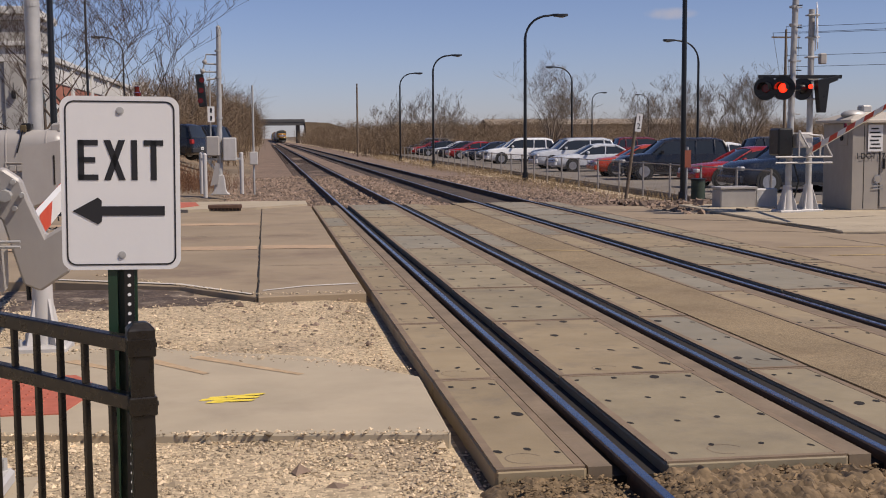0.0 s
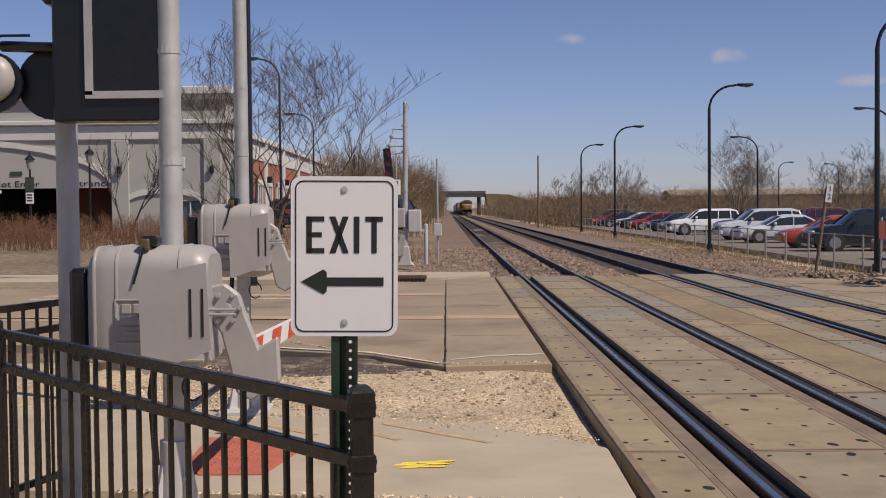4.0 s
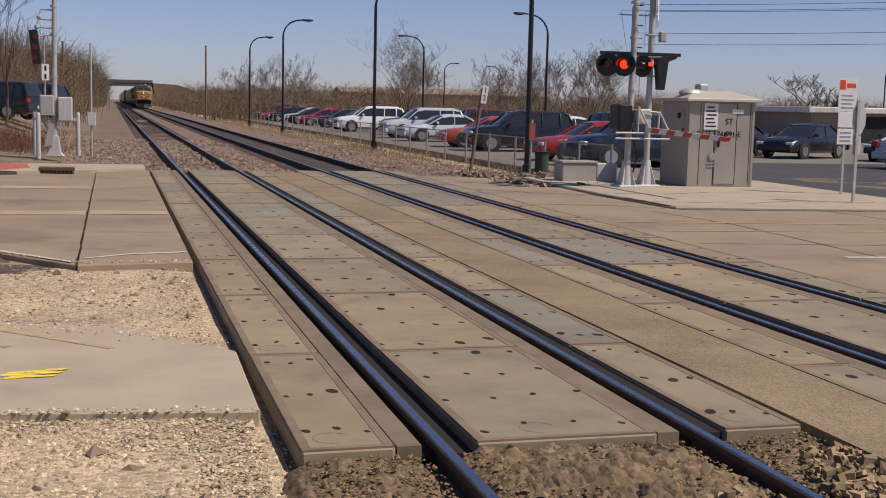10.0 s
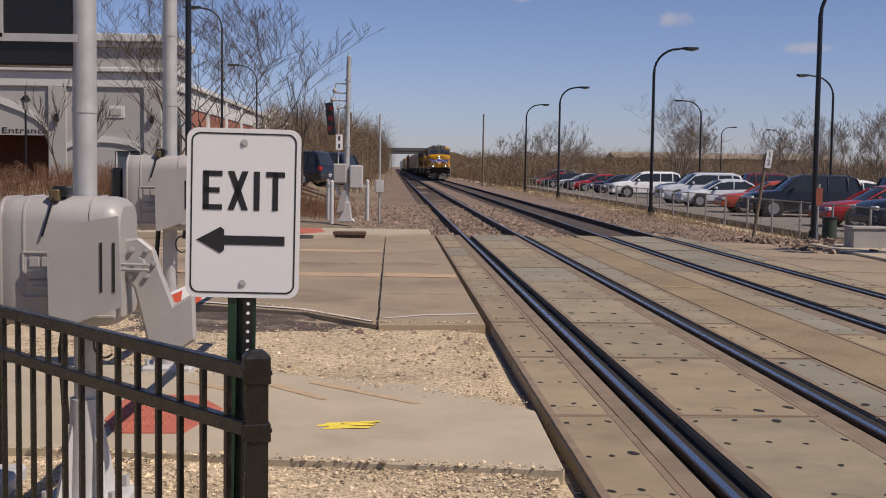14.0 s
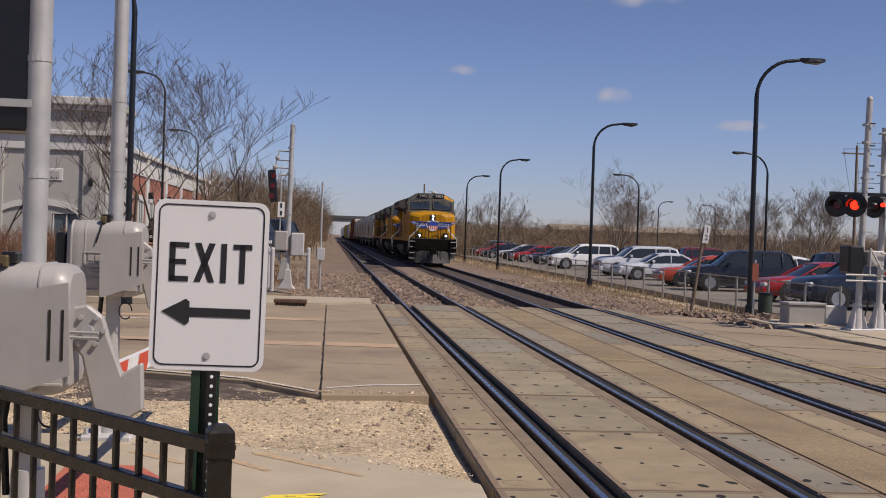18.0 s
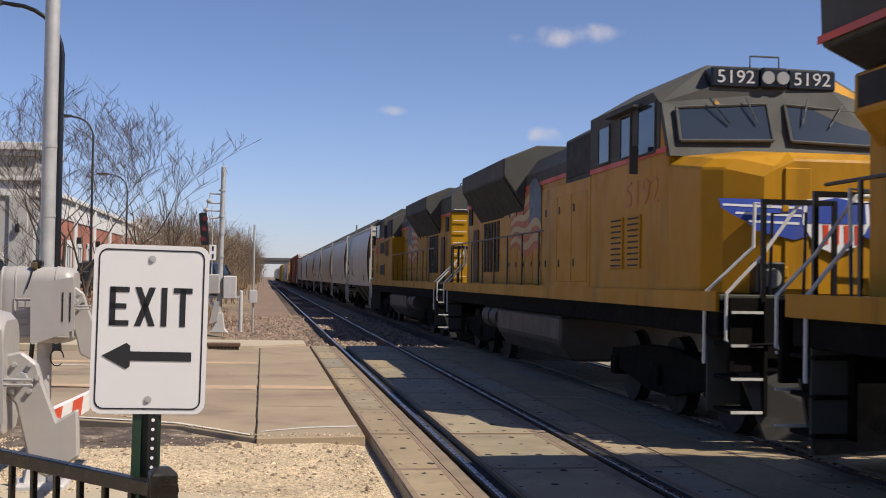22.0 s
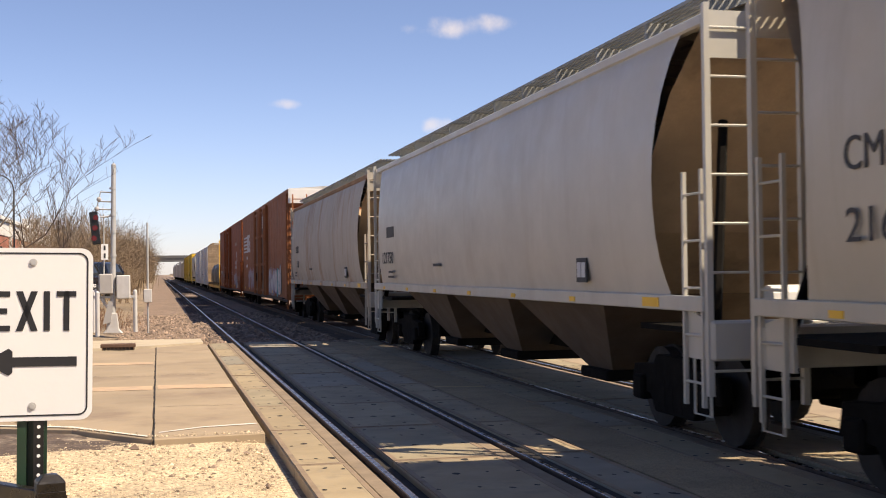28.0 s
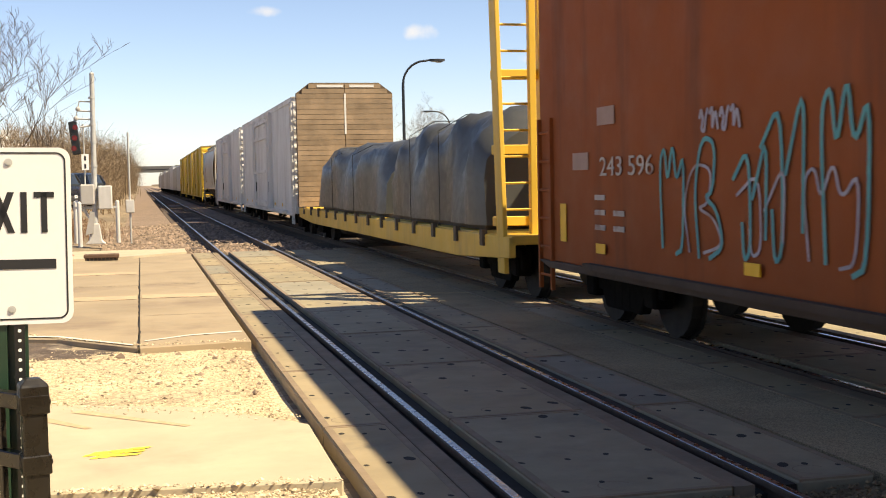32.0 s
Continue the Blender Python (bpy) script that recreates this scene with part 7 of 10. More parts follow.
def build_train():
    pos = 0.0

    def hook(ob, length):
        nonlocal pos
        CONSIST.append((ob, pos))
        pos += length

    hook(locomotive("yellow and grey six-axle lead diesel locomotive with lit headlights", "7402", 22.3, False, True, True), 22.3)
    hook(locomotive("yellow and grey second diesel locomotive with a winged nose emblem", "5192", 22.05, False, False, False), 22.05)
    hook(locomotive("dark yellow third diesel locomotive running long hood first", "8662", 22.8, True, False, False), 22.5)
    a = hopper("pale grey covered hopper with a cyan emblem", 16.5, HOPPERGREY, mark="ASHX", number="1167", emblem="cyan")
    hook(a, 16.5)
    b = hopper("pale grey covered hopper with brown end sheets", 16.5, HOPPERGREY)
    hook(b, 16.5)
    hook(hopper("tan grey covered hopper streaked with rust", 16.4, HOPPERTAN), 16.4)
    hook(hopper("pale grey covered hopper with a cyan emblem and dark reporting marks", 15.6, HOPPERGREY, mark="ASHX", number="1649", emblem="cyan"), 15.6)
    d = hopper("tan grey covered hopper with a small violet emblem and black scrawls", 18.7, HOPPERTAN, mark="CMO", number="21631", emblem="violet", scrawl=True)
    hook(d, 18.7)
    e = hopper("pale grey covered hopper with a dark car number", 18.6, HOPPERGREY, mark="", number="121750")
    hook(e, 18.6)
    hook(hopper("tan covered hopper with rust runs below the eaves", 18.4, HOPPERRUST, mark="FCTX", number="118", mark_at=3.4), 18.4)
    hook(boxcar("oxide red high-cube boxcar with double doors, white emblem and pale graffiti", 27.8, BOXRED, 5.1, 2, True, 1, 3,
                ((17.9, 0.95, 4.4, 1.1, ("claw", "limb", "zig", "bolt"), SPRAYPALE, SPRAYPINK, 0.3, 0.1, "faded lilac graffiti"),), 0.72, 13.3, True), 27.8)
    hook(boxcar("oxide red high-cube boxcar with white ring emblem and teal graffiti outlines", 27.7, BOXRUST, 5.1, 2, False, 2, 5,
                ((2.05, 1.35, 0.8, 0.62, ("scroll", "wave"), FADEDLETTER, BOXRUST, 0.05, 0.0, "faint pale scrawl"),
                 (5.2, 1.02, 2.4, 0.9, ("scroll", "wave"), SPRAYBLUE, BOXRUST, 0.06, 0.0, "thin blue graffiti outline"),
                 (9.15, 1.13, 1.6, 1.1, ("scroll", "lobe"), SPRAYPALE, BOXRUST, 0.06, 0.0, "thin white outlined tag"),
                 (21.0, 1.0, 2.3, 1.15, ("crown", "loop", "hook"), SPRAYTEAL, BOXRUST, 0.045, 0.0, "thin teal graffiti outline"),
                 (18.6, 1.0, 2.7, 1.55, ("hook", "crown", "loop"), SPRAYTEAL, BOXRUST, 0.045, 0.0, "thin teal graffiti outline"),
                 (19.6, 1.05, 3.2, 0.85, ("loop", "hook", "crown"), SPRAYPALE, BOXRUST, 0.03, 0.0, "pale sprayed strokes"),
                 (18.0, 1.6, 1.2, 1.2, ("hook",), SPRAYTEAL, BOXRUST, 0.035, 0.0, "thin teal graffiti outline"),
                 (21.55, 2.15, 0.8, 0.26, ("scroll", "zig", "scroll", "zig"), SPRAYPALE, BOXRUST, 0.04, 0.0, "small pale tag")), 0.72, 14.6), 27.7)
    flat = flatcar("yellow bulkhead flatcar with an open frame end and a planked end", 24.2)
    hook(flat, 0)
    hook(tarp_load("dark grey tarpaulin stretched over a load on the flatcar"), 24.2)
    w = boxcar("dirty white insulated boxcar with plug doors", 21.6, BOXWHITE, 4.6, 1, True, 0, 8)
    hook(w, 21.6)
    hook(copy_thing(w, pose(0, 0, 0)), 21.6)
    hook(copy_thing(a, pose(0, 0, 0)), 18.4)
    y1 = boxcar("yellow boxcar with a pale roof", 19.0, CARYELLOW, 4.9, 1, True, 0, 11)
    for k in range(3):
        hook(y1 if k == 0 else copy_thing(y1, pose(0, 0, 0)), 19.0)
    far = [far_wagon("grey covered car far down the train", 17.0, HOPPERGREY, 4.2), far_wagon("dirty white box car far down the train", 21.6, BOXWHITE, 4.7), far_wagon("tan covered car far down the train", 18.6, HOPPERTAN, 4.2)]
    lengths, used = (17.0, 21.6, 18.6), set()
    for k in range(10):
        i = (0, 2, 1, 0, 0, 1, 2, 0, 1, 2)[k]
        hook(copy_thing(far[i], pose(0, 0, 0)) if i in used else far[i], lengths[i])
        used.add(i)


def far_wagon(label, L, paint, height):
    c = thing("freight_car", label, "freight car", "freight cars far down the train")
    part("body", Shape().box(-1.5, 1.5, 0.8, L - 0.8, 1.1, height), paint, c, bevel=0.05)
    part("roof", Shape().prism([(-1.45, height), (-0.9, height + 0.15), (0.9, height + 0.15), (1.45, height)], "y", 0.7, L - 0.7), GRATE, c, fix=True)
    for side in (-1, 1):
        part("sill", Shape().box(side * 1.5 - 0.03, side * 1.5 + 0.03, 0.6, L - 0.6, 0.95, 1.15), paint, c)
    for y in (2.2, L - 2.2):
        part("truck", Shape().box(-1.05, 1.05, y - 1.2, y + 1.2, 0.3, 0.85), DARKGEAR, c, bevel=0.05)
        for wy in (-0.88, 0.88):
            part("wheelset", Shape().rod((-0.8, y + wy, 0.46), (0.8, y + wy, 0.46), 0.46, n=14), WHEEL, c)
    coupler(c, 0.0, -1)
    coupler(c, L, 1)
    return c


SPRAYBLUE = surface("pale_blue_spray_paint", (0.20, 0.26, 0.36), 0.7, vary=0.2, scale=3, bump=0, stain=(0.19, 0.07, 0.03), stain_scale=1.8, stain_amount=0.7)
SPRAYGREY = surface("grey_violet_spray_paint", (0.16, 0.15, 0.22), 0.7, vary=0.2, scale=3, bump=0)
SPRAYPALE = surface("pale_lilac_spray_paint", (0.34, 0.31, 0.36), 0.7, vary=0.2, scale=3, bump=0, stain=(0.19, 0.07, 0.03), stain_scale=1.6, stain_amount=0.7)
SPRAYPINK = surface("dull_pink_spray_paint", (0.33, 0.20, 0.24), 0.7, vary=0.2, scale=3, bump=0)
build_train()


def motions():
    for ob, behind in CONSIST:
        rows = [(t, pose(X_TRAIN, NOSE_AT_21 + behind + TRAIN_SPEED * (21 - t), 0)) for t in (0.0, 8.0, 16.0, 24.0, 32.0)]
        walk(ob, rows)
        for curve in curves_of(ob):
            for key in curve.keyframe_points:
                key.interpolation = "LINEAR"
    # the booms come down in the first two seconds
    for pivot, x, y, z, to in GATE_ARMS:
        rows = [(t, pose(x, y, z + 0.03 * max(a, 0), a * to, 0, 0 if to > 0 else 180) if to > 0 else pose(x, y, z, 0, 0, 180) @ pose(0, 0, 0, a * (1.9 if a > 0 else 1.0), 0, 0))
                for t, a in ((0.0, 8.0), (0.5, 7.2), (1.0, 6.0), (1.5, 4.0), (2.0, 2.0), (2.5, 0.5), (3.0, -1.5), (32.0, -1.5))]
        walk(pivot, rows)


def curves_of(ob):
    keys = ob.animation_data
    return keys.action.layers[0].strips[0].channelbag(keys.action_slot).fcurves

# ---- by the footpath: fence, sign, gates ----
def rounded(w, h, r, n=5):
    pts = []
    for cx, cz, a0 in ((w / 2 - r, h / 2 - r, 0), (-w / 2 + r, h / 2 - r, 90), (-w / 2 + r, -h / 2 + r, 180), (w / 2 - r, -h / 2 + r, 270)):
        for k in range(n + 1):
            a = radians(a0 + 90 * k / n)
            pts.append((cx + r * math.cos(a), cz + r * math.sin(a)))
    return pts


def ring_strip(shape, outer, inner, y):
    n = len(outer)
    base = [(x, y, z) for x, z in outer] + [(x, y, z) for x, z in inner]
    shape.add(base, [(i, (i + 1) % n, n + (i + 1) % n, n + i) for i in range(n)])


def exit_sign():
    t = thing("exit_sign", "white exit sign with a black arrow on a green perforated post", "sign", at=pose(-0.516, 1.98, 1.663, 0, 0.8, 2))
    plate = part("sign_plate", Shape().prism(rounded(0.305, 0.457, 0.03), "y", -0.002, 0.002), WHITESIGN, t, fix=True)
    b = Shape()
    ring_strip(b, rounded(0.281, 0.433, 0.024), rounded(0.273, 0.425, 0.021), -0.0032)
    part("border", b, INK, plate, "thin black border line")
    letters = {"E": [(0, 0, 0.0155, 0.105), (0, 0, 0.051, 0.0145), (0, 0.046, 0.044, 0.060), (0, 0.0905, 0.051, 0.105)], "I": [(0, 0, 0.0155, 0.105)],
               "T": [(0.0175, 0, 0.0325, 0.105), (0, 0.0905, 0.05, 0.105)]}
    z0 = 0.009
    for ch, x0 in (("E", -0.108), ("I", 0.0275), ("T", 0.060)):
        s = Shape()
        for a, b0, c, d in letters[ch]:
            s.box(x0 + a, x0 + c, -0.0036, -0.0022, z0 + b0, z0 + d)
        part("letter", s, INK, plate)
    s = Shape()
    for sg in (1, -1):
        xa, xb = (-0.034, 0.004) if sg > 0 else (0.004, -0.034)
        w = 0.0085
        s.add([(xa - w, -0.0034, z0), (xa + w, -0.0034, z0), (xb + w, -0.0034, z0 + 0.105), (xb - w, -0.0034, z0 + 0.105)], [(0, 1, 2, 3)])
    part("letter", s, INK, plate)
    s = Shape().box(-0.062, 0.112, -0.0036, -0.0022, -0.085, -0.060)
    s.prism([(-0.124, -0.0725), (-0.060, -0.037), (-0.050, -0.045), (-0.050, -0.100), (-0.060, -0.108)], "y", -0.0037, -0.0022)
    part("arrow", s, INK, plate, "bold black arrow", fix=True)
    for z in (0.19, -0.19):
        part("bolt", Shape().rod((0, -0.0065, z), (0, -0.002, z), 0.0065, n=10), GALV, plate)
        part("washer", Shape().rod((0, -0.0035, z), (0, -0.002, z), 0.0105, n=12), GALV, plate)
    # hat-section post with a row of holes
    post = part("post", Shape().prism([(-0.038, 0.006), (-0.014, 0.006), (-0.014, 0.034), (0.014, 0.034), (0.014, 0.006), (0.038, 0.006), (0.038, 0.010), (0.018, 0.010), (0.018, 0.038),
                                       (-0.018, 0.038), (-0.018, 0.010), (-0.038, 0.010)], "z", -1.82, 0.22), GREENPOST, t, "dark green steel post", fix=True)
    part("post_face", Shape().box(0.004, 0.030, 0.001, 0.006, -1.8, -0.2), BLACK, post)
    hole = Shape().rod((0, 0, 0), (0, -0.001, 0), 0.0048, n=8).mesh("post_hole")
    for k in range(30):
        part("post_hole", hole, WHITERF, post, at=pose(0.017, 0.0008, -0.245 - 0.0255 * k))
    return t


exit_sign()


def black_fence():
    f = thing("metal_fence", "glossy black metal picket fence with a capped end post", "fence")

    def post(x, y, turn, h=1.29, half=0.029):
        p = part("post", Shape().box(-half, half, -half, half, -0.2, h), FENCEBLACK, f, bevel=0.004, at=pose(x, y, 0, 0, 0, turn))
        part("cap", Shape().loft([[(-q, -q, z), (q, -q, z), (q, q, z), (-q, q, z)] for q, z in ((half + 0.005, h - 0.012), (half + 0.005, h + 0.014), (half - 0.012, h + 0.030))]), FENCEBLACK, p, bevel=0.003, fix=True)
        for z in (1.108, 1.258):
            part("bracket", Shape().box(-half - 0.006, half + 0.006, -half - 0.006, half + 0.006, z - 0.024, z + 0.024), FENCEBLACK, p, bevel=0.003)
            part("bracket_bolt", Shape().rod((half + 0.005, 0, z), (half + 0.012, 0, z), 0.007, n=6), FENCEBLACK, p)

    def run(a, b, step=0.1245, first=1.1):
        a, b = Vector((*a, 0)), Vector((*b, 0))
        d = (b - a).normalized()
        turn = math.degrees(math.atan2(d.y, d.x))
        length = (b - a).length
        mid = (a + b) / 2
        for z in (1.258, 1.108, 0.22):
            part("rail", Shape().turned_box(Matrix.Translation((mid.x, mid.y, z)) @ pose(0, 0, 0, 0, 0, turn), length, 0.032, 0.040), FENCEBLACK, f, bevel=0.003)
        picket = Shape().box(-0.0085, 0.0085, -0.0085, 0.0085, 0.06, 1.245).mesh("picket", 0.002)
        for k in range(int(length / step - first) + 1):
            p = a + d * (step * (k + first))
            part("picket", picket, FENCEBLACK, f, at=pose(p.x, p.y, 0, 0, 0, turn))

    end, corner, far_end, far_back = (-0.460, 1.80), (-2.28, 4.00), (-2.49, 6.03), (-3.15, 4.05)
    post(*end, 12)
    post(*corner, 20)
    post(*far_end, 15)
    post(*far_back, 15)
    run(end, corner)
    run(corner, far_back)
    run(far_back, far_end)
    run(far_back, (-5.2, 4.1))
    return f


black_fence()


def red_lamp_head(parent, x, y, z, turn=0, lit=False, r=0.25):
    """A round flashing light: black disc, lens, hood. It faces -y, turned about its upright axis."""
    m = pose(x, y, z, 0, 0, turn)
    part("background_disc", Shape().rod((0, 0, 0), (0, -0.02, 0), r, n=28), BLACK, parent, smooth=True, at=m)
    part("housing", Shape().rod((0, 0.14, 0), (0, 0, 0), 0.08, 0.13, 16), BLACK, parent, smooth=True, at=m)
    part("lens", Shape().rod((0, -0.02, 0), (0, -0.05, 0), 0.105, 0.09, 18), REDGLOW if lit else REDLENS, parent, "lit red lens" if lit else "dark red lens", at=m)
    hood = Shape()
    n = 12
    for k in range(n):
        a0, a1 = radians(-15 + 210 * k / n), radians(-15 + 210 * (k + 1) / n)
        outer = [(0.135 * math.cos(a), -q, 0.135 * math.sin(a)) for a, q in ((a0, 0.02), (a1, 0.02), (a1, 0.30), (a0, 0.30))]
        inner = [(px * 0.95, py, pz * 0.95) for px, py, pz in outer]
        hood.add(outer + inner, [(0, 1, 2, 3), (7, 6, 5, 4), (3, 2, 6, 7), (0, 3, 7, 4), (1, 5, 6, 2)])
    part("hood", hood, BLACK, parent, at=m)


def arm_boom(parent, length, name="gate_arm"):
    """A striped boom pointing along +y from its pivot at the origin, tapering, white and red stripes, small lamps."""
    b = part(name, Shape().loft([[(-0.02, y, -h), (0.02, y, -h), (0.02, y, h), (-0.02, y, h)] for y, h in ((0.06, 0.062), (length, 0.045))]), WHITERF, parent, "white boom with red stripes", fix=True)
    y, k = 0.35, 0
    while y < length - 0.2:
        h0, h1 = 0.062 - 0.017 * y / length, 0.062 - 0.017 * (y + 0.4) / length
        s = Shape()
        for x in (-0.0225, 0.0225):
            sl = 0.10
            s.add([(x, y, -h0), (x, y + 0.4, -h1), (x, y + 0.4 + sl, h1), (x, y + sl, h0)], [(0, 1, 2, 3)])
        part("red_stripe", s, REDRF, b)
        y += 0.8
        k += 1
    for y in (length * 0.5, length - 0.06):
        part("boom_lamp", Shape().rod((0, y, 0.05), (0, y, 0.14), 0.035, n=10), REDLENS, b, "small red boom lamp")
    return b


def mechanism(parent, x, y, z, face=1, scale=1.0):
    """The cast gate case: rounded lid with ribs, latch, padlock chain, arm support plates; the arm side is +x."""
    w, d, h = 0.62, 0.46, 0.66

    def ring(xx, k):
        pts = []
        for cy, cz, r, a0 in ((d / 2 - 0.12, h / 2 - 0.13, 0.12, 0), (-d / 2 + 0.12, h / 2 - 0.13, 0.12, 90), (-d / 2 + 0.07, -h / 2 + 0.08, 0.07, 180), (d / 2 - 0.07, -h / 2 + 0.08, 0.07, 270)):
            for n in range(5):
                a = radians(a0 + 22.5 * n)
                pts.append((xx, y + (cy + r * math.cos(a)) * k, z + (cz + r * math.sin(a)) * k))
        return pts
    case = part("mechanism_case", Shape().loft([ring(x + q, k) for q, k in ((-w / 2, 0.80), (-w / 2 + 0.012, 0.88), (-w / 2 + 0.05, 0.965), (-w / 2 + 0.11, 1.0), (w / 2 - 0.08, 1.0), (w / 2 - 0.03, 0.96), (w / 2, 0.86))]), BOXGREY, parent, "cast grey mechanism case", smooth=True, fix=True)
    for q, k in ((-0.15, 1.018), (0.17, 1.018), (-0.265, 1.006)):
        part("lid_rib", Shape().loft([ring(x + q - 0.008, 1.0), ring(x + q - 0.005, k), ring(x + q + 0.005, k), ring(x + q + 0.008, 1.0)]), BOXGREY, case, smooth=True, fix=True)
    part("drip_edge", Shape().box(x - w / 2 + 0.02, x + w / 2 - 0.02, y - d / 2 - 0.008, y - d / 2 + 0.01, z - h / 2 + 0.06, z - h / 2 + 0.075), BOXGREY, case, bevel=0.003)
    fr = Shape()
    for a, b, c, e in ((-0.16, 0.06, 0.045, 0.055), (-0.16, 0.06, -0.175, -0.165), (-0.16, -0.15, -0.165, 0.045), (0.05, 0.06, -0.165, 0.045)):
        fr.box(x + a, x + b, y - d / 2 - 0.009, y - d / 2 + 0.004, z + c, z + e)
    part("name_frame", fr, BOXGREY, case, bevel=0.002)
    for k, (a, b, c, e) in enumerate(((-0.125, -0.075, -0.02, 0.03), (-0.065, -0.02, -0.02, 0.03), (-0.01, 0.03, -0.02, 0.03), (-0.13, 0.035, -0.075, -0.035), (-0.13, 0.035, -0.09, -0.084), (-0.11, 0.02, -0.135, -0.11))):
        part("cast_bar", Shape().box(x + a, x + b, y - d / 2 - 0.009, y - d / 2 + 0.002, z + c, z + e), BOXGREY, case, bevel=0.003)
    part("latch", Shape().box(x - 0.03, x + 0.05, y - d / 2 + 0.05, y - d / 2 + 0.16, z + h / 2 - 0.01, z + h / 2 + 0.045), BLACK, case, bevel=0.01)
    part("padlock", Shape().box(x - 0.035, x + 0.015, y - d / 2 + 0.02, y - d / 2 + 0.06, z + h / 2 - 0.03, z + h / 2 + 0.03), BRASS, case, bevel=0.008)
    part("chain", Shape().tube([(x - 0.01, y - d / 2 + 0.03, z + h / 2), (x - 0.03, y - d / 2 - 0.012, z + h / 2 - 0.10), (x - 0.06, y - d / 2 - 0.012, z + h / 2 - 0.2)], 0.006, 5), BLACK, case)
    part("rear_cover", Shape().box(x - w / 2 - 0.10, x - w / 2, y - 0.18, y + 0.2, z - h / 2 + 0.06, z + h / 2 - 0.12), BLACK, case, bevel=0.02)
    # support plates and counterweight arm at the arm side
    plate = Shape().prism([(x + 0.0, z - 0.31), (x - 0.01, z + 0.17), (x + w / 2 + 0.02, z + 0.24), (x + w / 2 + 0.04, z - 0.20), (x + 0.02, z - 0.32)], "y", y - d / 2 - 0.115, y - d / 2 - 0.10)
    part("cover_plate", plate, BOXGREY, case, "flat grey cover plate with slots", fix=True)
    for k in (-0.02, 0.04):
        part("slot", Shape().box(x + w / 2 - 0.04 + k - 0.006, x + w / 2 - 0.04 + k + 0.006, y - d / 2 - 0.119, y - d / 2 - 0.113, z - 0.13, z + 0.11), HOLE, case)
    for zz in (0.0, -0.025):
        part("stud", Shape().rod((x + w / 2 - 0.06, y - d / 2 - 0.05, z + zz), (x + w / 2 + 0.16, y - d / 2 - 0.07, z + zz), 0.008, n=6), GALV, case)
        part("nut", Shape().rod((x + w / 2 - 0.05, y - d / 2 - 0.052, z + zz), (x + w / 2 - 0.03, y - d / 2 - 0.052, z + zz), 0.016, n=6), BRASS, case)
    return case


BRASS = surface("tarnished_brass", (0.20, 0.15, 0.08), 0.5, metal=0.8, vary=0.2, bump=0.1)


def crank_arm(parent, x, y, z):
    """The hanging arm support that turns with the boom."""
    prof = [(-0.08, 0.14), (0.02, 0.16), (0.10, 0.10), (0.13, 0.0), (0.20, -0.18), (0.30, -0.12), (0.31, -0.36), (0.16, -0.46), (0.08, -0.42), (0.0, -0.10), (-0.10, 0.02)]
    c = part("arm_support", Shape().prism([(x + a, z + b) for a, b in prof], "y", y - 0.03, y + 0.03), BOXGREY, parent, "cast grey arm support", bevel=0.012, fix=True)
    for a in range(6):
        th = radians(60 * a)
        part("bolt", Shape().rod((x + 0.03 + 0.075 * math.cos(th), y - 0.05, z + 0.03 + 0.075 * math.sin(th)), (x + 0.03 + 0.075 * math.cos(th), y - 0.03, z + 0.03 + 0.075 * math.sin(th)), 0.013, n=6), GALV, parent)
    part("hub", Shape().rod((x + 0.03, y - 0.07, z + 0.03), (x + 0.03, y - 0.03, z + 0.03), 0.03, n=8), GALV, parent)
    return c


GATE_ARMS = []


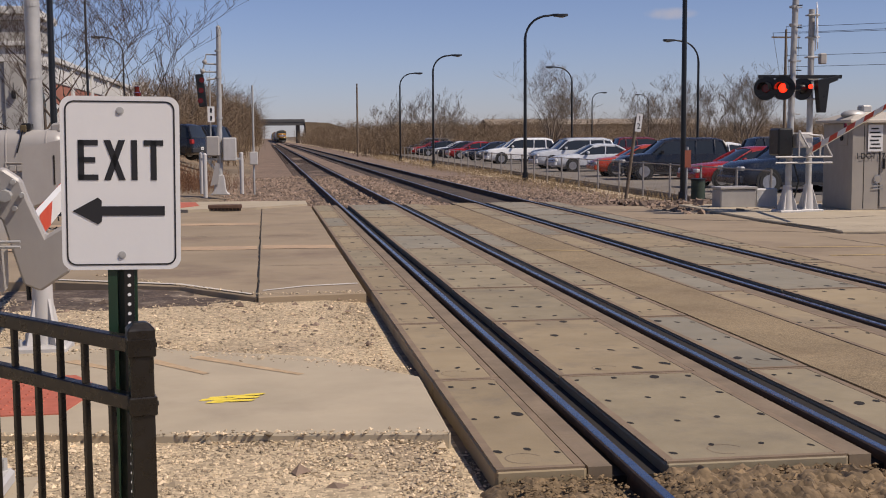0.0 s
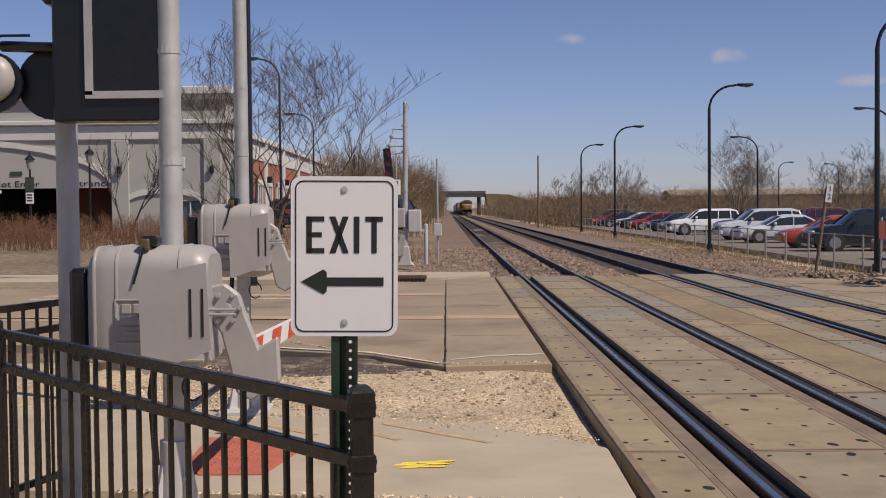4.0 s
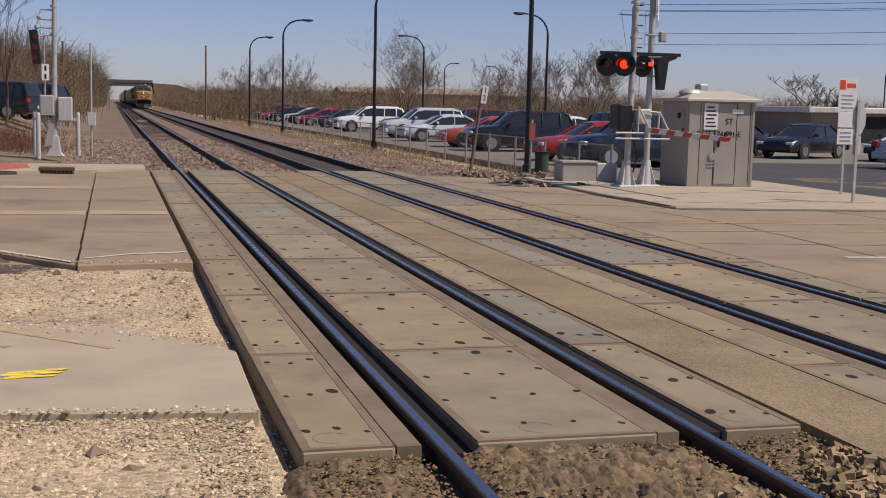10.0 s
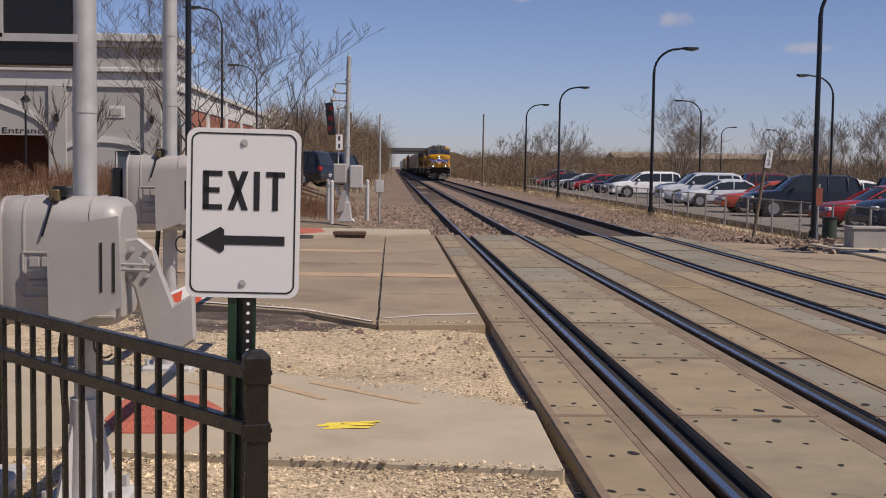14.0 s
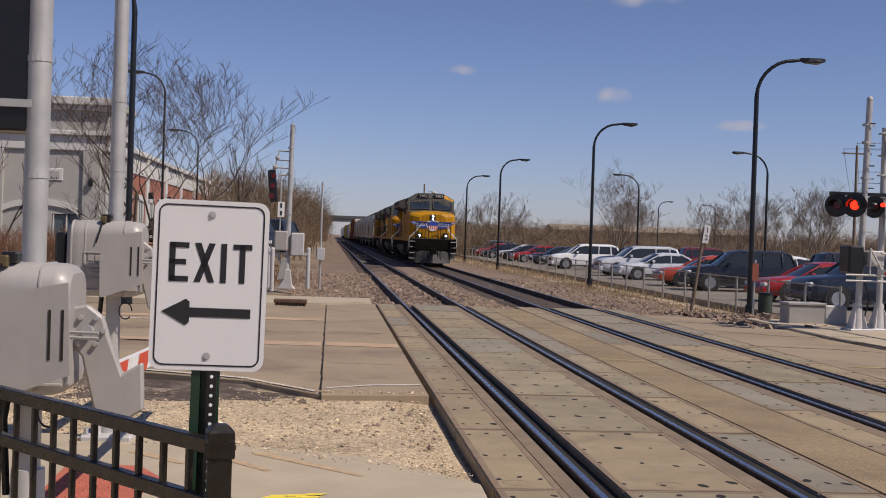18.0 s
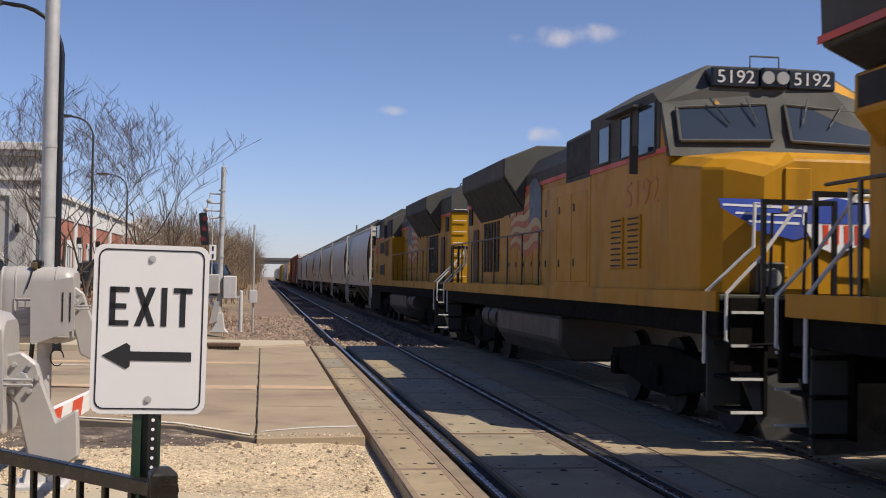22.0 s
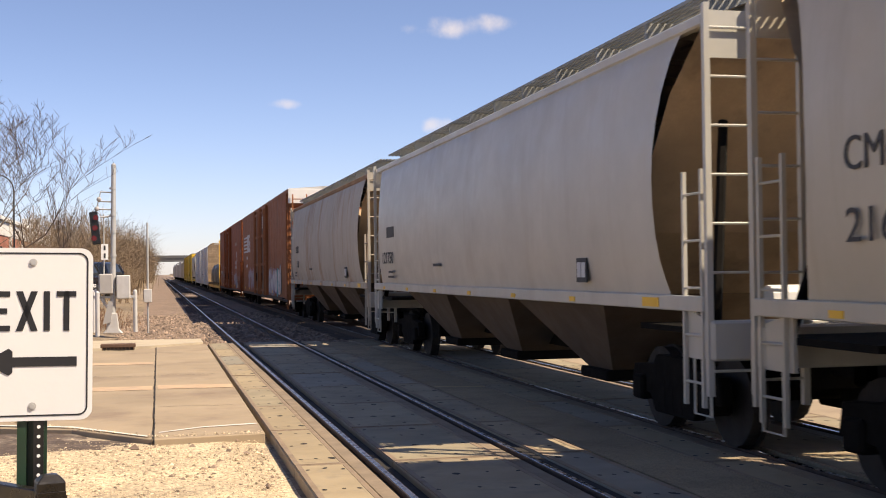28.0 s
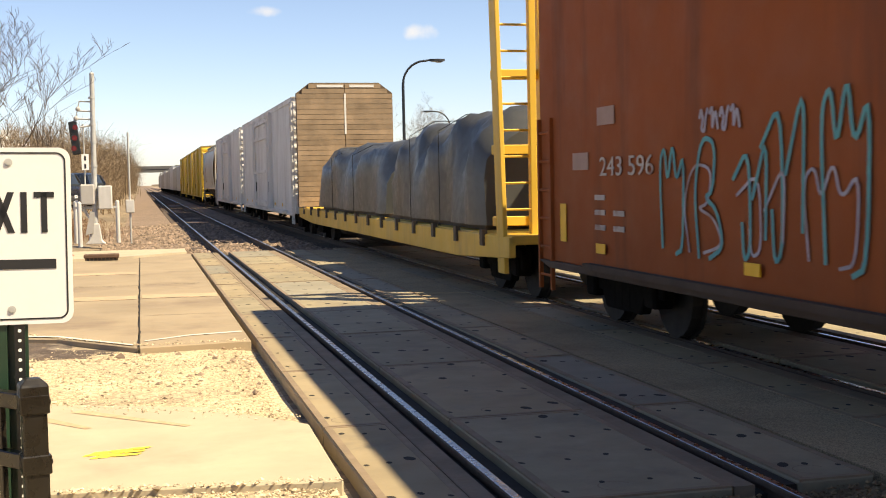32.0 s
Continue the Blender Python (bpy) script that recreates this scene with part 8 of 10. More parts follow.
def crossing_gate(label, x, y, mast_top, case_z, case_dx, case_dy, arm_len, arm_z, arm_x, boom_to=1, group="crossing gates"):
    g = thing("crossing_gate", label, "crossing gate", group, at=pose(x, y, 0))
    part("mast", Shape().rod((0, 0, 0.0), (0, 0, mast_top), 0.062, n=20), GALV, g, "galvanised tubular mast", smooth=True)
    part("mast_cap", Shape().rod((0, 0, mast_top), (0, 0, mast_top + 0.05), 0.066, 0.03, 16), GALV, g)
    base = part("mast_base", Shape().rod((0, 0, -0.02), (0, 0, 0.55), 0.10, 0.085, 16), ALUPAINT, g, "cast split base", smooth=True)
    part("base_plate", Shape().box(-0.22, 0.22, -0.22, 0.22, -0.06, 0.03), ALUPAINT, base, bevel=0.02)
    for a in range(4):
        sx, sy = (1, 1, -1, -1)[a], (1, -1, 1, -1)[a]
        part("rib", Shape().prism([(0.075, 0.03), (0.18, 0.03), (0.09, 0.42)], "y", -0.012, 0.012), ALUPAINT, base, at=pose(0, 0, 0, 0, 0, 45 + 90 * a))
        part("anchor_nut", Shape().rod((sx * 0.17, sy * 0.17, 0.03), (sx * 0.17, sy * 0.17, 0.09), 0.022, n=6), GALV, base)
    part("foundation", Shape().box(-0.36, 0.36, -0.36, 0.36, -0.5, -0.06), CONCRETE, g, bevel=0.03)
    case = mechanism(g, case_dx, case_dy, case_z)
    for dz in (-0.22, 0.12):
        part("clamp", Shape().rod((0, 0, case_z + dz - 0.03), (0, 0, case_z + dz + 0.03), 0.085, n=16), BOXGREY, g, smooth=True)
    for z in (case_z + 0.75, case_z + 1.35):
        part("band", Shape().rod((0, 0, z), (0, 0, z + 0.03), 0.066, n=16), GALV, g)
    part("conduit", Shape().tube([(-0.12, 0.05, 0.4), (-0.14, 0.04, 0.8), (-0.10, 0.0, case_z - 0.3)], 0.022, 6), BLACK, g, smooth=True)
    part("cable_loop", Shape().tube([(0.12 + 0.055 * math.cos(a), -0.1, case_z - 0.45 + 0.07 * math.sin(a)) for a in [k * math.pi / 8 for k in range(15)]], 0.006, 5), BLACK, g)
    if arm_len:
        pivot = arm_boom(g, arm_len)
        crank_arm(pivot, -0.06, -0.06, 0.24)
        GATE_ARMS.append((pivot, arm_x, case_dy, arm_z, boom_to))
    return g


gate_a = crossing_gate("grey crossing gate with a lowering striped boom beside the footpath", -1.72, 5.10, 3.7, 1.30, -0.04, -0.20, 6.0, 1.02, 0.37)
gate_b = crossing_gate("second grey crossing gate with a padlocked case near the road", -2.06, 9.4, 4.6, 1.54, -0.04, -0.10, 5.6, 1.30, 0.30)


def light_board(g, x, y, z):
    """Back of the flashing-light unit: a black board in a light frame, with a bell lamp beside it."""
    part("light_board", Shape().box(x - 0.32, x + 0.30, y - 0.04, y + 0.14, z, z + 0.75), BLACK, g, "black box-backed light board", bevel=0.01)
    for a, b, c, d in ((-0.14, -0.10, 0.14, 0.75), (-0.14, 0.28, 0.12, 0.16)):
        part("board_frame", Shape().box(x + a, x + b, y - 0.06, y - 0.04, z + c, z + d), GALV, g)
    part("arm_bracket", Shape().tube([(x - 0.3, y, z + 0.4), (x - 0.62, y + 0.05, z + 0.42)], 0.03, 8), BLACK, g)
    part("lamp_housing", Shape().ball((x - 0.66, y + 0.0, z + 0.24), 0.13, 16, 10, (0.95, 0.55, 1.0)), BOXGREY, g, "round grey lamp housing seen from behind", smooth=True)
    part("background_disc", Shape().rod((x - 0.68, y + 0.03, z + 0.22), (x - 0.68, y + 0.06, z + 0.22), 0.17, n=24), BLACK, g)
    part("background_disc", Shape().rod((x - 0.36, y + 0.1, z + 0.22), (x - 0.36, y + 0.13, z + 0.22), 0.2, n=24), BLACK, g)
    part("cable", Shape().tube([(x - 0.66, y, z + 0.36), (x - 0.72, y, z + 0.44), (x - 0.6, y, z + 0.47), (x - 0.45, y, z + 0.47)], 0.008, 5), BLACK, g)


light_board(gate_a, -0.30, 0.0, 2.29)


def light_post():
    g = thing("signal_post", "galvanised steel signal post behind the fence", "signal post", at=pose(-2.44, 5.6, 0))
    part("mast", Shape().rod((0, 0, -0.1), (0, 0, 3.4), 0.064, n=20), GALV, g, smooth=True)
    part("base_plate", Shape().box(-0.2, 0.2, -0.2, 0.2, -0.12, 0.02), ALUPAINT, g, bevel=0.02)
    part("handhole", Shape().box(-0.04, 0.04, -0.072, -0.055, 0.5, 0.7), GALV, g)
    part("top_case", Shape().box(-0.1, 0.1, -0.1, 0.1, 3.0, 3.3), BLACK, g, bevel=0.02)


light_post()

# ---- beyond the street on the near side ----
def signal_mast():
    g = thing("signal_mast", "tall grey mast with a small signal head, brackets and equipment cases", "signal mast", at=pose(-1.62, 38.6, -0.05))
    part("mast", Shape().rod((0, 0, 0.2), (0.06, 0, 5.35), 0.09, 0.075, 18), GALV, g, smooth=True)
    part("cap", Shape().ball((0.06, 0, 5.36), 0.08, 12, 8), GALV, g)
    part("base", Shape().prism([(-0.32, 0), (0.32, 0), (0.2, 0.12), (0.13, 0.65), (-0.13, 0.65), (-0.2, 0.12)], "y", -0.2, 0.2), ALUPAINT, g, bevel=0.02, fix=True)
    for z in (4.6, 3.75, 3.2, 2.45):
        part("band", Shape().rod((0.03, 0, z), (0.03, 0, z + 0.06), 0.105, n=16), GALV, g)
    part("signal_head", Shape().turned_box(pose(-0.52, -0.1, 3.36, 0, -6, 0), 0.26, 0.12, 1.05), BLACK, g, "tall black signal head", bevel=0.03)
    for k in range(3):
        part("signal_lens", Shape().rod((-0.52 + 0.03 * (k - 1), -0.16, 3.36 + 0.33 * (k - 1)), (-0.52 + 0.03 * (k - 1), -0.2, 3.36 + 0.33 * (k - 1)), 0.085, n=12), REDLENS, g)
    part("signal_bracket", Shape().tube([(0, 0, 3.75), (-0.36, -0.05, 3.7)], 0.03, 6), GALV, g)
    part("ladder_stile", Shape().rod((-0.26, 0, 0.9), (-0.26, 0, 3.8), 0.025, n=6), GALV, g)
    for z, x in ((4.5, -0.35), (4.2, -0.42), (3.95, -0.5)):
        part("side_bracket", Shape().tube([(0, 0, z), (x, 0.05, z + 0.02), (x - 0.05, 0.05, z - 0.2)], 0.025, 6), GALV, g)
        part("side_lamp", Shape().ball((x - 0.05, 0.05, z - 0.22), 0.08, 10, 6), BOXGREY, g)
    part("number_plate", Shape().box(-0.34, -0.12, -0.12, -0.10, 2.35, 2.85), WHITERF, g)
    for k, (a, b) in enumerate(((2.65, 2.8), (2.4, 2.55))):
        part("plate_mark", Shape().box(-0.26, -0.2, -0.128, -0.12, a, b), INK, g)
    part("gate_case", Shape().box(-0.42, 0.02, -0.3, 0.2, 1.25, 1.9), BOXGREY, g, bevel=0.04)
    part("relay_case", Shape().box(0.12, 0.55, -0.2, 0.25, 1.1, 1.85), ALUPAINT, g, bevel=0.03)
    part("support_bar", Shape().box(-0.6, 0.7, -0.06, 0.06, 1.12, 1.2), GALV, g)
    part("gate_arm_stub", Shape().turned_box(pose(-0.25, 0.2, 0.95, 0, -35, 0), 0.08, 0.06, 1.1), WHITERF, g)
    part("counterweight", Shape().prism([(-0.3, 0.3), (-0.05, 0.35), (0.02, 1.0), (-0.12, 1.05)], "y", -0.28, -0.2), BOXGREY, g, fix=True)
    p = thing("relay_case", "small pale relay case on a thin post", "relay case", at=pose(-0.55, 41.5, 0.0))
    part("post", Shape().rod((0, 0, -0.2), (0, 0, 3.6), 0.035, n=8), GALV, p)
    part("case", Shape().box(-0.14, 0.14, -0.12, 0.12, 0.85, 1.3), ALUPAINT, p, bevel=0.02)
    for x, y in ((-2.3, 40.5), (-0.95, 40.2), (-2.05, 37.8)):
        b = thing("bollard", "short pale post beside the signal mast", "bollard", "posts by the signal mast", at=pose(x, y, -0.1))
        part("shaft", Shape().rod((0, 0, 0), (0, 0, 1.35), 0.07, n=12), ALUPAINT, b, smooth=True)
        part("cap", Shape().ball((0, 0, 1.35), 0.07, 12, 6), ALUPAINT, b)


signal_mast()


def kerb_inlet():
    g = thing("drain_inlet", "rusty iron kerb inlet at the far pavement edge", "drain", at=pose(-1.15, 28.75, 0))
    part("hood", Shape().box(-0.41, 0.41, -0.02, 0.3, 0.06, 0.15), RUSTIRON, g, bevel=0.015)
    part("throat", Shape().box(-0.38, 0.38, 0.0, 0.28, 0.0, 0.06), HOLE, g)
    for k in range(9):
        part("tooth", Shape().box(-0.36 + 0.09 * k - 0.01, -0.36 + 0.09 * k + 0.01, -0.015, 0.02, 0.0, 0.06), RUSTIRON, g)


RUSTIRON = surface("rusty_iron", (0.10, 0.055, 0.035), 0.85, vary=0.3, scale=5, bump=0.3)
kerb_inlet()

CREAM = surface("cream_stucco", (0.37, 0.36, 0.335), 0.9, vary=0.06, scale=0.4, fine=20, bump=0.12, stain=(0.42, 0.38, 0.32), stain_scale=0.3, stain_amount=0.3)
CREAMTRIM = surface("white_stucco_trim", (0.55, 0.54, 0.51), 0.85, vary=0.05, scale=0.6, bump=0.06)
BRICK = surface("red_brick", (0.30, 0.115, 0.075), 0.9, vary=0.2, scale=0.5, fine=12, bump=0.2, by_object=0.12)
DARKIN = surface("dark_interior", (0.02, 0.02, 0.022), 0.9, vary=0.2, bump=0)
PANE = glass("window_glass", (0.06, 0.09, 0.11), 0.05)
GREENBOX = surface("dull_green_paint", (0.035, 0.052, 0.036), 0.6, vary=0.15, bump=0.05)


def station_building():
    b = thing("garage_building", "cream stucco parking garage with a white cornice and arched shadows", "building")
    G = 0.75
    x0, x1, y = -34.0, -11.4, 60.0
    # front wall with two real openings
    top = 5.6
    for xa, xb, za, zb in ((x0, -33, G - 1, top), (-33, -17.0, 3.08, top), (-17.0, -14.0, G - 1, top), (-14.0, -12.55, 2.35, top), (-14.0, -12.55, G - 1, G + 0.5), (-12.55, x1, G - 1, top)):
        part("wall", Shape().box(xa, xb, y, y + 0.35, za, zb), CREAM, b)
    part("side_wall", Shape().box(x1 - 0.35, x1, y + 0.35, y + 6, G - 1, top), CREAM, b)
    part("back_wall", Shape().box(x0, x1 - 0.36, y + 14, y + 14.3, G - 1, top), DARKIN, b)
    part("garage_floor", Shape().box(x0, x1 - 0.4, y + 0.4, y + 14, G - 0.9, G - 0.05), LOT, b)
    part("garage_ceiling", Shape().box(x0, x1 - 0.4, y + 0.4, y + 14, 3.3, 3.5), DARKIN, b)
    for z0_, z1_, out in ((5.5, 6.25, 0.12), (6.25, 6.5, 0.3), (6.5, 7.5, 0.05), (7.5, 7.75, 0.25), (7.75, 8.15, 0.42)):
        part("cornice", Shape().box(x0, x1 + out, y - out, y + 6, z0_, z1_), CREAMTRIM if out > 0.1 else CREAM, b, bevel=0.04)
    for px in (-24, -16.8, -12.1):
        part("pilaster", Shape().box(px - 0.45, px + 0.45, y - 0.14, y + 0.02, G - 1, 5.5), CREAM, b, bevel=0.03)
    for cx, w, zc in ((-25.2, 8.0, 2.9), (-14.6, 1.9, 2.2)):
        pts = [(cx + w * math.cos(a), zc + w * 0.3 * math.sin(a)) for a in [math.pi * k / 16 for k in range(17)]]
        for (xa, za), (xb, zb) in zip(pts, pts[1:]):
            part("arch_trim", Shape().add([(xa, y - 0.1, za), (xb, y - 0.1, zb), (xb, y - 0.1, zb + 0.3), (xa, y - 0.1, za + 0.3), (xa, y, za), (xb, y, zb), (xb, y, zb + 0.3), (xa, y, za + 0.3)],
                                           [(0, 1, 2, 3), (0, 4, 5, 1), (3, 2, 6, 7)]), CREAMTRIM, b)
    w1 = part("window", Shape().box(-13.9, -12.65, y + 0.12, y + 0.16, G + 0.5, 2.3), PANE, b)
    for x in (-13.92, -13.28, -12.62):
        part("mullion", Shape().box(x - 0.03, x + 0.03, y + 0.02, y + 0.12, G + 0.5, 2.33), CREAMTRIM, w1)
    part("plaque", Shape().box(-14.4, -13.5, y - 0.05, y, 4.0, 4.6), CREAMTRIM, b, bevel=0.02)
    part("plaque_relief", Shape().box(-14.25, -13.65, y - 0.08, y - 0.05, 4.12, 4.48), CREAM, b, bevel=0.02)
    words("sign_letters", "Do Not Enter", 0.42, INK, b, pose(-22.6, y - 0.02, 3.3, 90, 0, 0), 3.3)
    words("sign_letters", "Entrance", 0.42, INK, b, pose(-18.4, y - 0.02, 3.3, 90, 0, 0), 2.3)
    part("small_sign", Shape().box(-22.4, -21.8, y - 0.05, y, 3.75, 3.95), GREENBOX, b)
    for x in (-16.8, -12.1):
        part("wall_lantern", Shape().box(x - 0.1, x + 0.1, y - 0.35, y - 0.15, 3.75, 4.15), BLACK, b, bevel=0.03)
        part("lantern_arm", Shape().tube([(x, y - 0.14, 4.5), (x, y - 0.3, 4.5), (x, y - 0.25, 4.15)], 0.02, 5), BLACK, b)
    part("arched_window", Shape().prism([(60.8, 1.6), (64.2, 1.6), (64.2, 3.6), (63.6, 4.4), (62.5, 4.7), (61.4, 4.4), (60.8, 3.6)], "x", x1 - 0.05, x1 + 0.02), PANE, b, fix=True)
    # the long brick wing that runs away along the tracks
    wing = thing("brick_building", "long red brick building with white cornice and tall windows", "building")
    part("wall", Shape().box(-22, -11.75, 66.1, 150, G - 1, 5.0), BRICK, wing)
    for z0_, z1_, out in ((4.9, 5.25, 0.06), (5.25, 6.05, 0.0), (6.05, 6.35, 0.2)):
        part("cornice", Shape().box(-22, -11.75 + out, 66.1, 150, z0_, z1_), CREAMTRIM, wing, bevel=0.03)
    k = 0
    for yy in np.arange(68, 149, 4.2):
        yy = float(yy)
        w = part("window", Shape().box(-11.77, -11.72, yy, yy + 1.5, 1.3, 3.4), PANE, wing)
        part("window_frame", Shape().box(-11.78, -11.68, yy + 0.71, yy + 0.79, 1.3, 3.4), CREAMTRIM, w)
        part("window_surround", Shape().box(-11.76, -11.66, yy - 0.25, yy, 1.1, 3.7), CREAMTRIM, w)
        part("window_surround", Shape().box(-11.76, -11.66, yy + 1.5, yy + 1.75, 1.1, 3.7), CREAMTRIM, w)
        part("window_head", Shape().box(-11.76, -11.64, yy - 0.25, yy + 1.75, 3.4, 3.75), CREAMTRIM, w)
        if k % 2 == 0:
            part("pier", Shape().box(-11.76, -11.6, yy - 1.5, yy - 0.7, G - 1, 6.2), CREAMTRIM, wing, bevel=0.03)
            part("wall_lamp", Shape().box(-11.6, -11.3, yy - 1.2, yy - 1.0, 3.6, 4.0), BLACK, wing, bevel=0.03)
        k += 1
    part("corner_tower", Shape().box(-12.6, -11.3, 118, 121, 5.0, 7.2), CREAMTRIM, wing, bevel=0.05)
    pil = thing("brick_pillar", "red brick pillar with a stone cap beside a cream name board", "pillar", at=pose(-20.6, 52, 0.8))
    part("shaft", Shape().box(-0.4, 0.4, -0.4, 0.4, -0.5, 1.9), BRICK, pil)
    part("cap", Shape().box(-0.5, 0.5, -0.5, 0.5, 1.9, 2.05), CREAMTRIM, pil, bevel=0.03)
    part("name_board", Shape().box(-3.4, -0.45, -0.1, 0.1, -0.3, 1.5), CREAMTRIM, pil, bevel=0.05)
    for k in range(2):
        part("board_mark", Shape().box(-2.6, -1.2, -0.115, -0.1, 0.9 - 0.35 * k, 1.1 - 0.35 * k), CREAM, pil)


station_building()


def lantern(x, y, z, h=3.3, sign=False):
    g = thing("lantern_post", "black lantern post in front of the garage", "street lamp", "lantern posts", at=pose(x, y, z))
    part("shaft", Shape().rod((0, 0, -0.2), (0, 0, h), 0.06, 0.045, 10), BLACK, g, smooth=True)
    part("base", Shape().rod((0, 0, -0.2), (0, 0, 0.5), 0.13, 0.08, 10), BLACK, g, smooth=True)
    part("lantern_glass", Shape().rod((0, 0, h), (0, 0, h + 0.42), 0.11, 0.2, 8), LAMPGLASS, g)
    part("lantern_roof", Shape().rod((0, 0, h + 0.42), (0, 0, h + 0.66), 0.26, 0.03, 8), BLACK, g)
    part("finial", Shape().ball((0, 0, h + 0.72), 0.05, 8, 6), BLACK, g)
    if sign:
        part("green_plate", Shape().box(-0.2, 0.2, -0.1, -0.06, h - 1.0, h - 0.35), GREENBOX, g)
        part("white_plate", Shape().box(-0.17, 0.17, -0.1, -0.06, h - 1.55, h - 1.05), WHITERF, g)
        for k in range(3):
            part("plate_bar", Shape().box(-0.12, 0.12, -0.108, -0.1, h - 1.45 + 0.13 * k, h - 1.38 + 0.13 * k), INK, g)


lantern(-19.0, 53, 0.8, 3.0, True)
lantern(-16.6, 54, 0.8, 3.3)


def curved_lamp(x, y, z, reach, height=7.4, label="tall black street lamp with a curved arm", group="curved street lamps", r=0.085):
    """reach: how far the head stands out along +x (negative: to the other side)."""
    g = thing("street_lamp", label, "street lamp", group, at=pose(x, y, z))
    sg = 1 if reach > 0 else -1
    R = min(1.25, abs(reach) * 0.62)
    pts = [(0, 0, 0), (0, 0, height - R)]
    pts += [(sg * (R - R * math.cos(a)), 0, height - R + R * math.sin(a)) for a in [math.pi / 2 * k / 7 for k in range(1, 8)]]
    pts.append((reach - sg * 0.45, 0, height + 0.04))
    part("pole", Shape().tube(pts, [r, r * 0.8] + [r * 0.62] * 7 + [r * 0.5], 12), BLACK, g, smooth=True)
    part("base", Shape().rod((0, 0, -0.1), (0, 0, 0.35), r * 1.9, r * 1.5, 12), BLACK, g, smooth=True)
    head = Shape()
    head.loft([[(reach - sg * 0.5 + sg * t_ * 0.75, -w, height + 0.02 - d), (reach - sg * 0.5 + sg * t_ * 0.75, w, height + 0.02 - d), (reach - sg * 0.5 + sg * t_ * 0.75, w * 0.8, height + 0.09), (reach - sg * 0.5 + sg * t_ * 0.75, -w * 0.8, height + 0.09)]
               for t_, w, d in ((0, 0.06, 0.03), (0.3, 0.15, 0.07), (0.8, 0.17, 0.07), (1.0, 0.1, 0.03))])
    part("lamp_head", head, BLACK, g, bevel=0.015, fix=True)
    part("diffuser", Shape().ball((reach - sg * 0.05, 0, height - 0.05), 0.12, 10, 6, (1.4, 0.9, 0.35)), LAMPGLASS, g)
    return g


curved_lamp(-5.17, 29.0, -0.05, -1.9, 8.35)
curved_lamp(-7.55, 52, 0.5, -1.4, 8.0, r=0.06)
curved_lamp(-8.6, 75, 0.7, -1.6, 7.2, r=0.06)

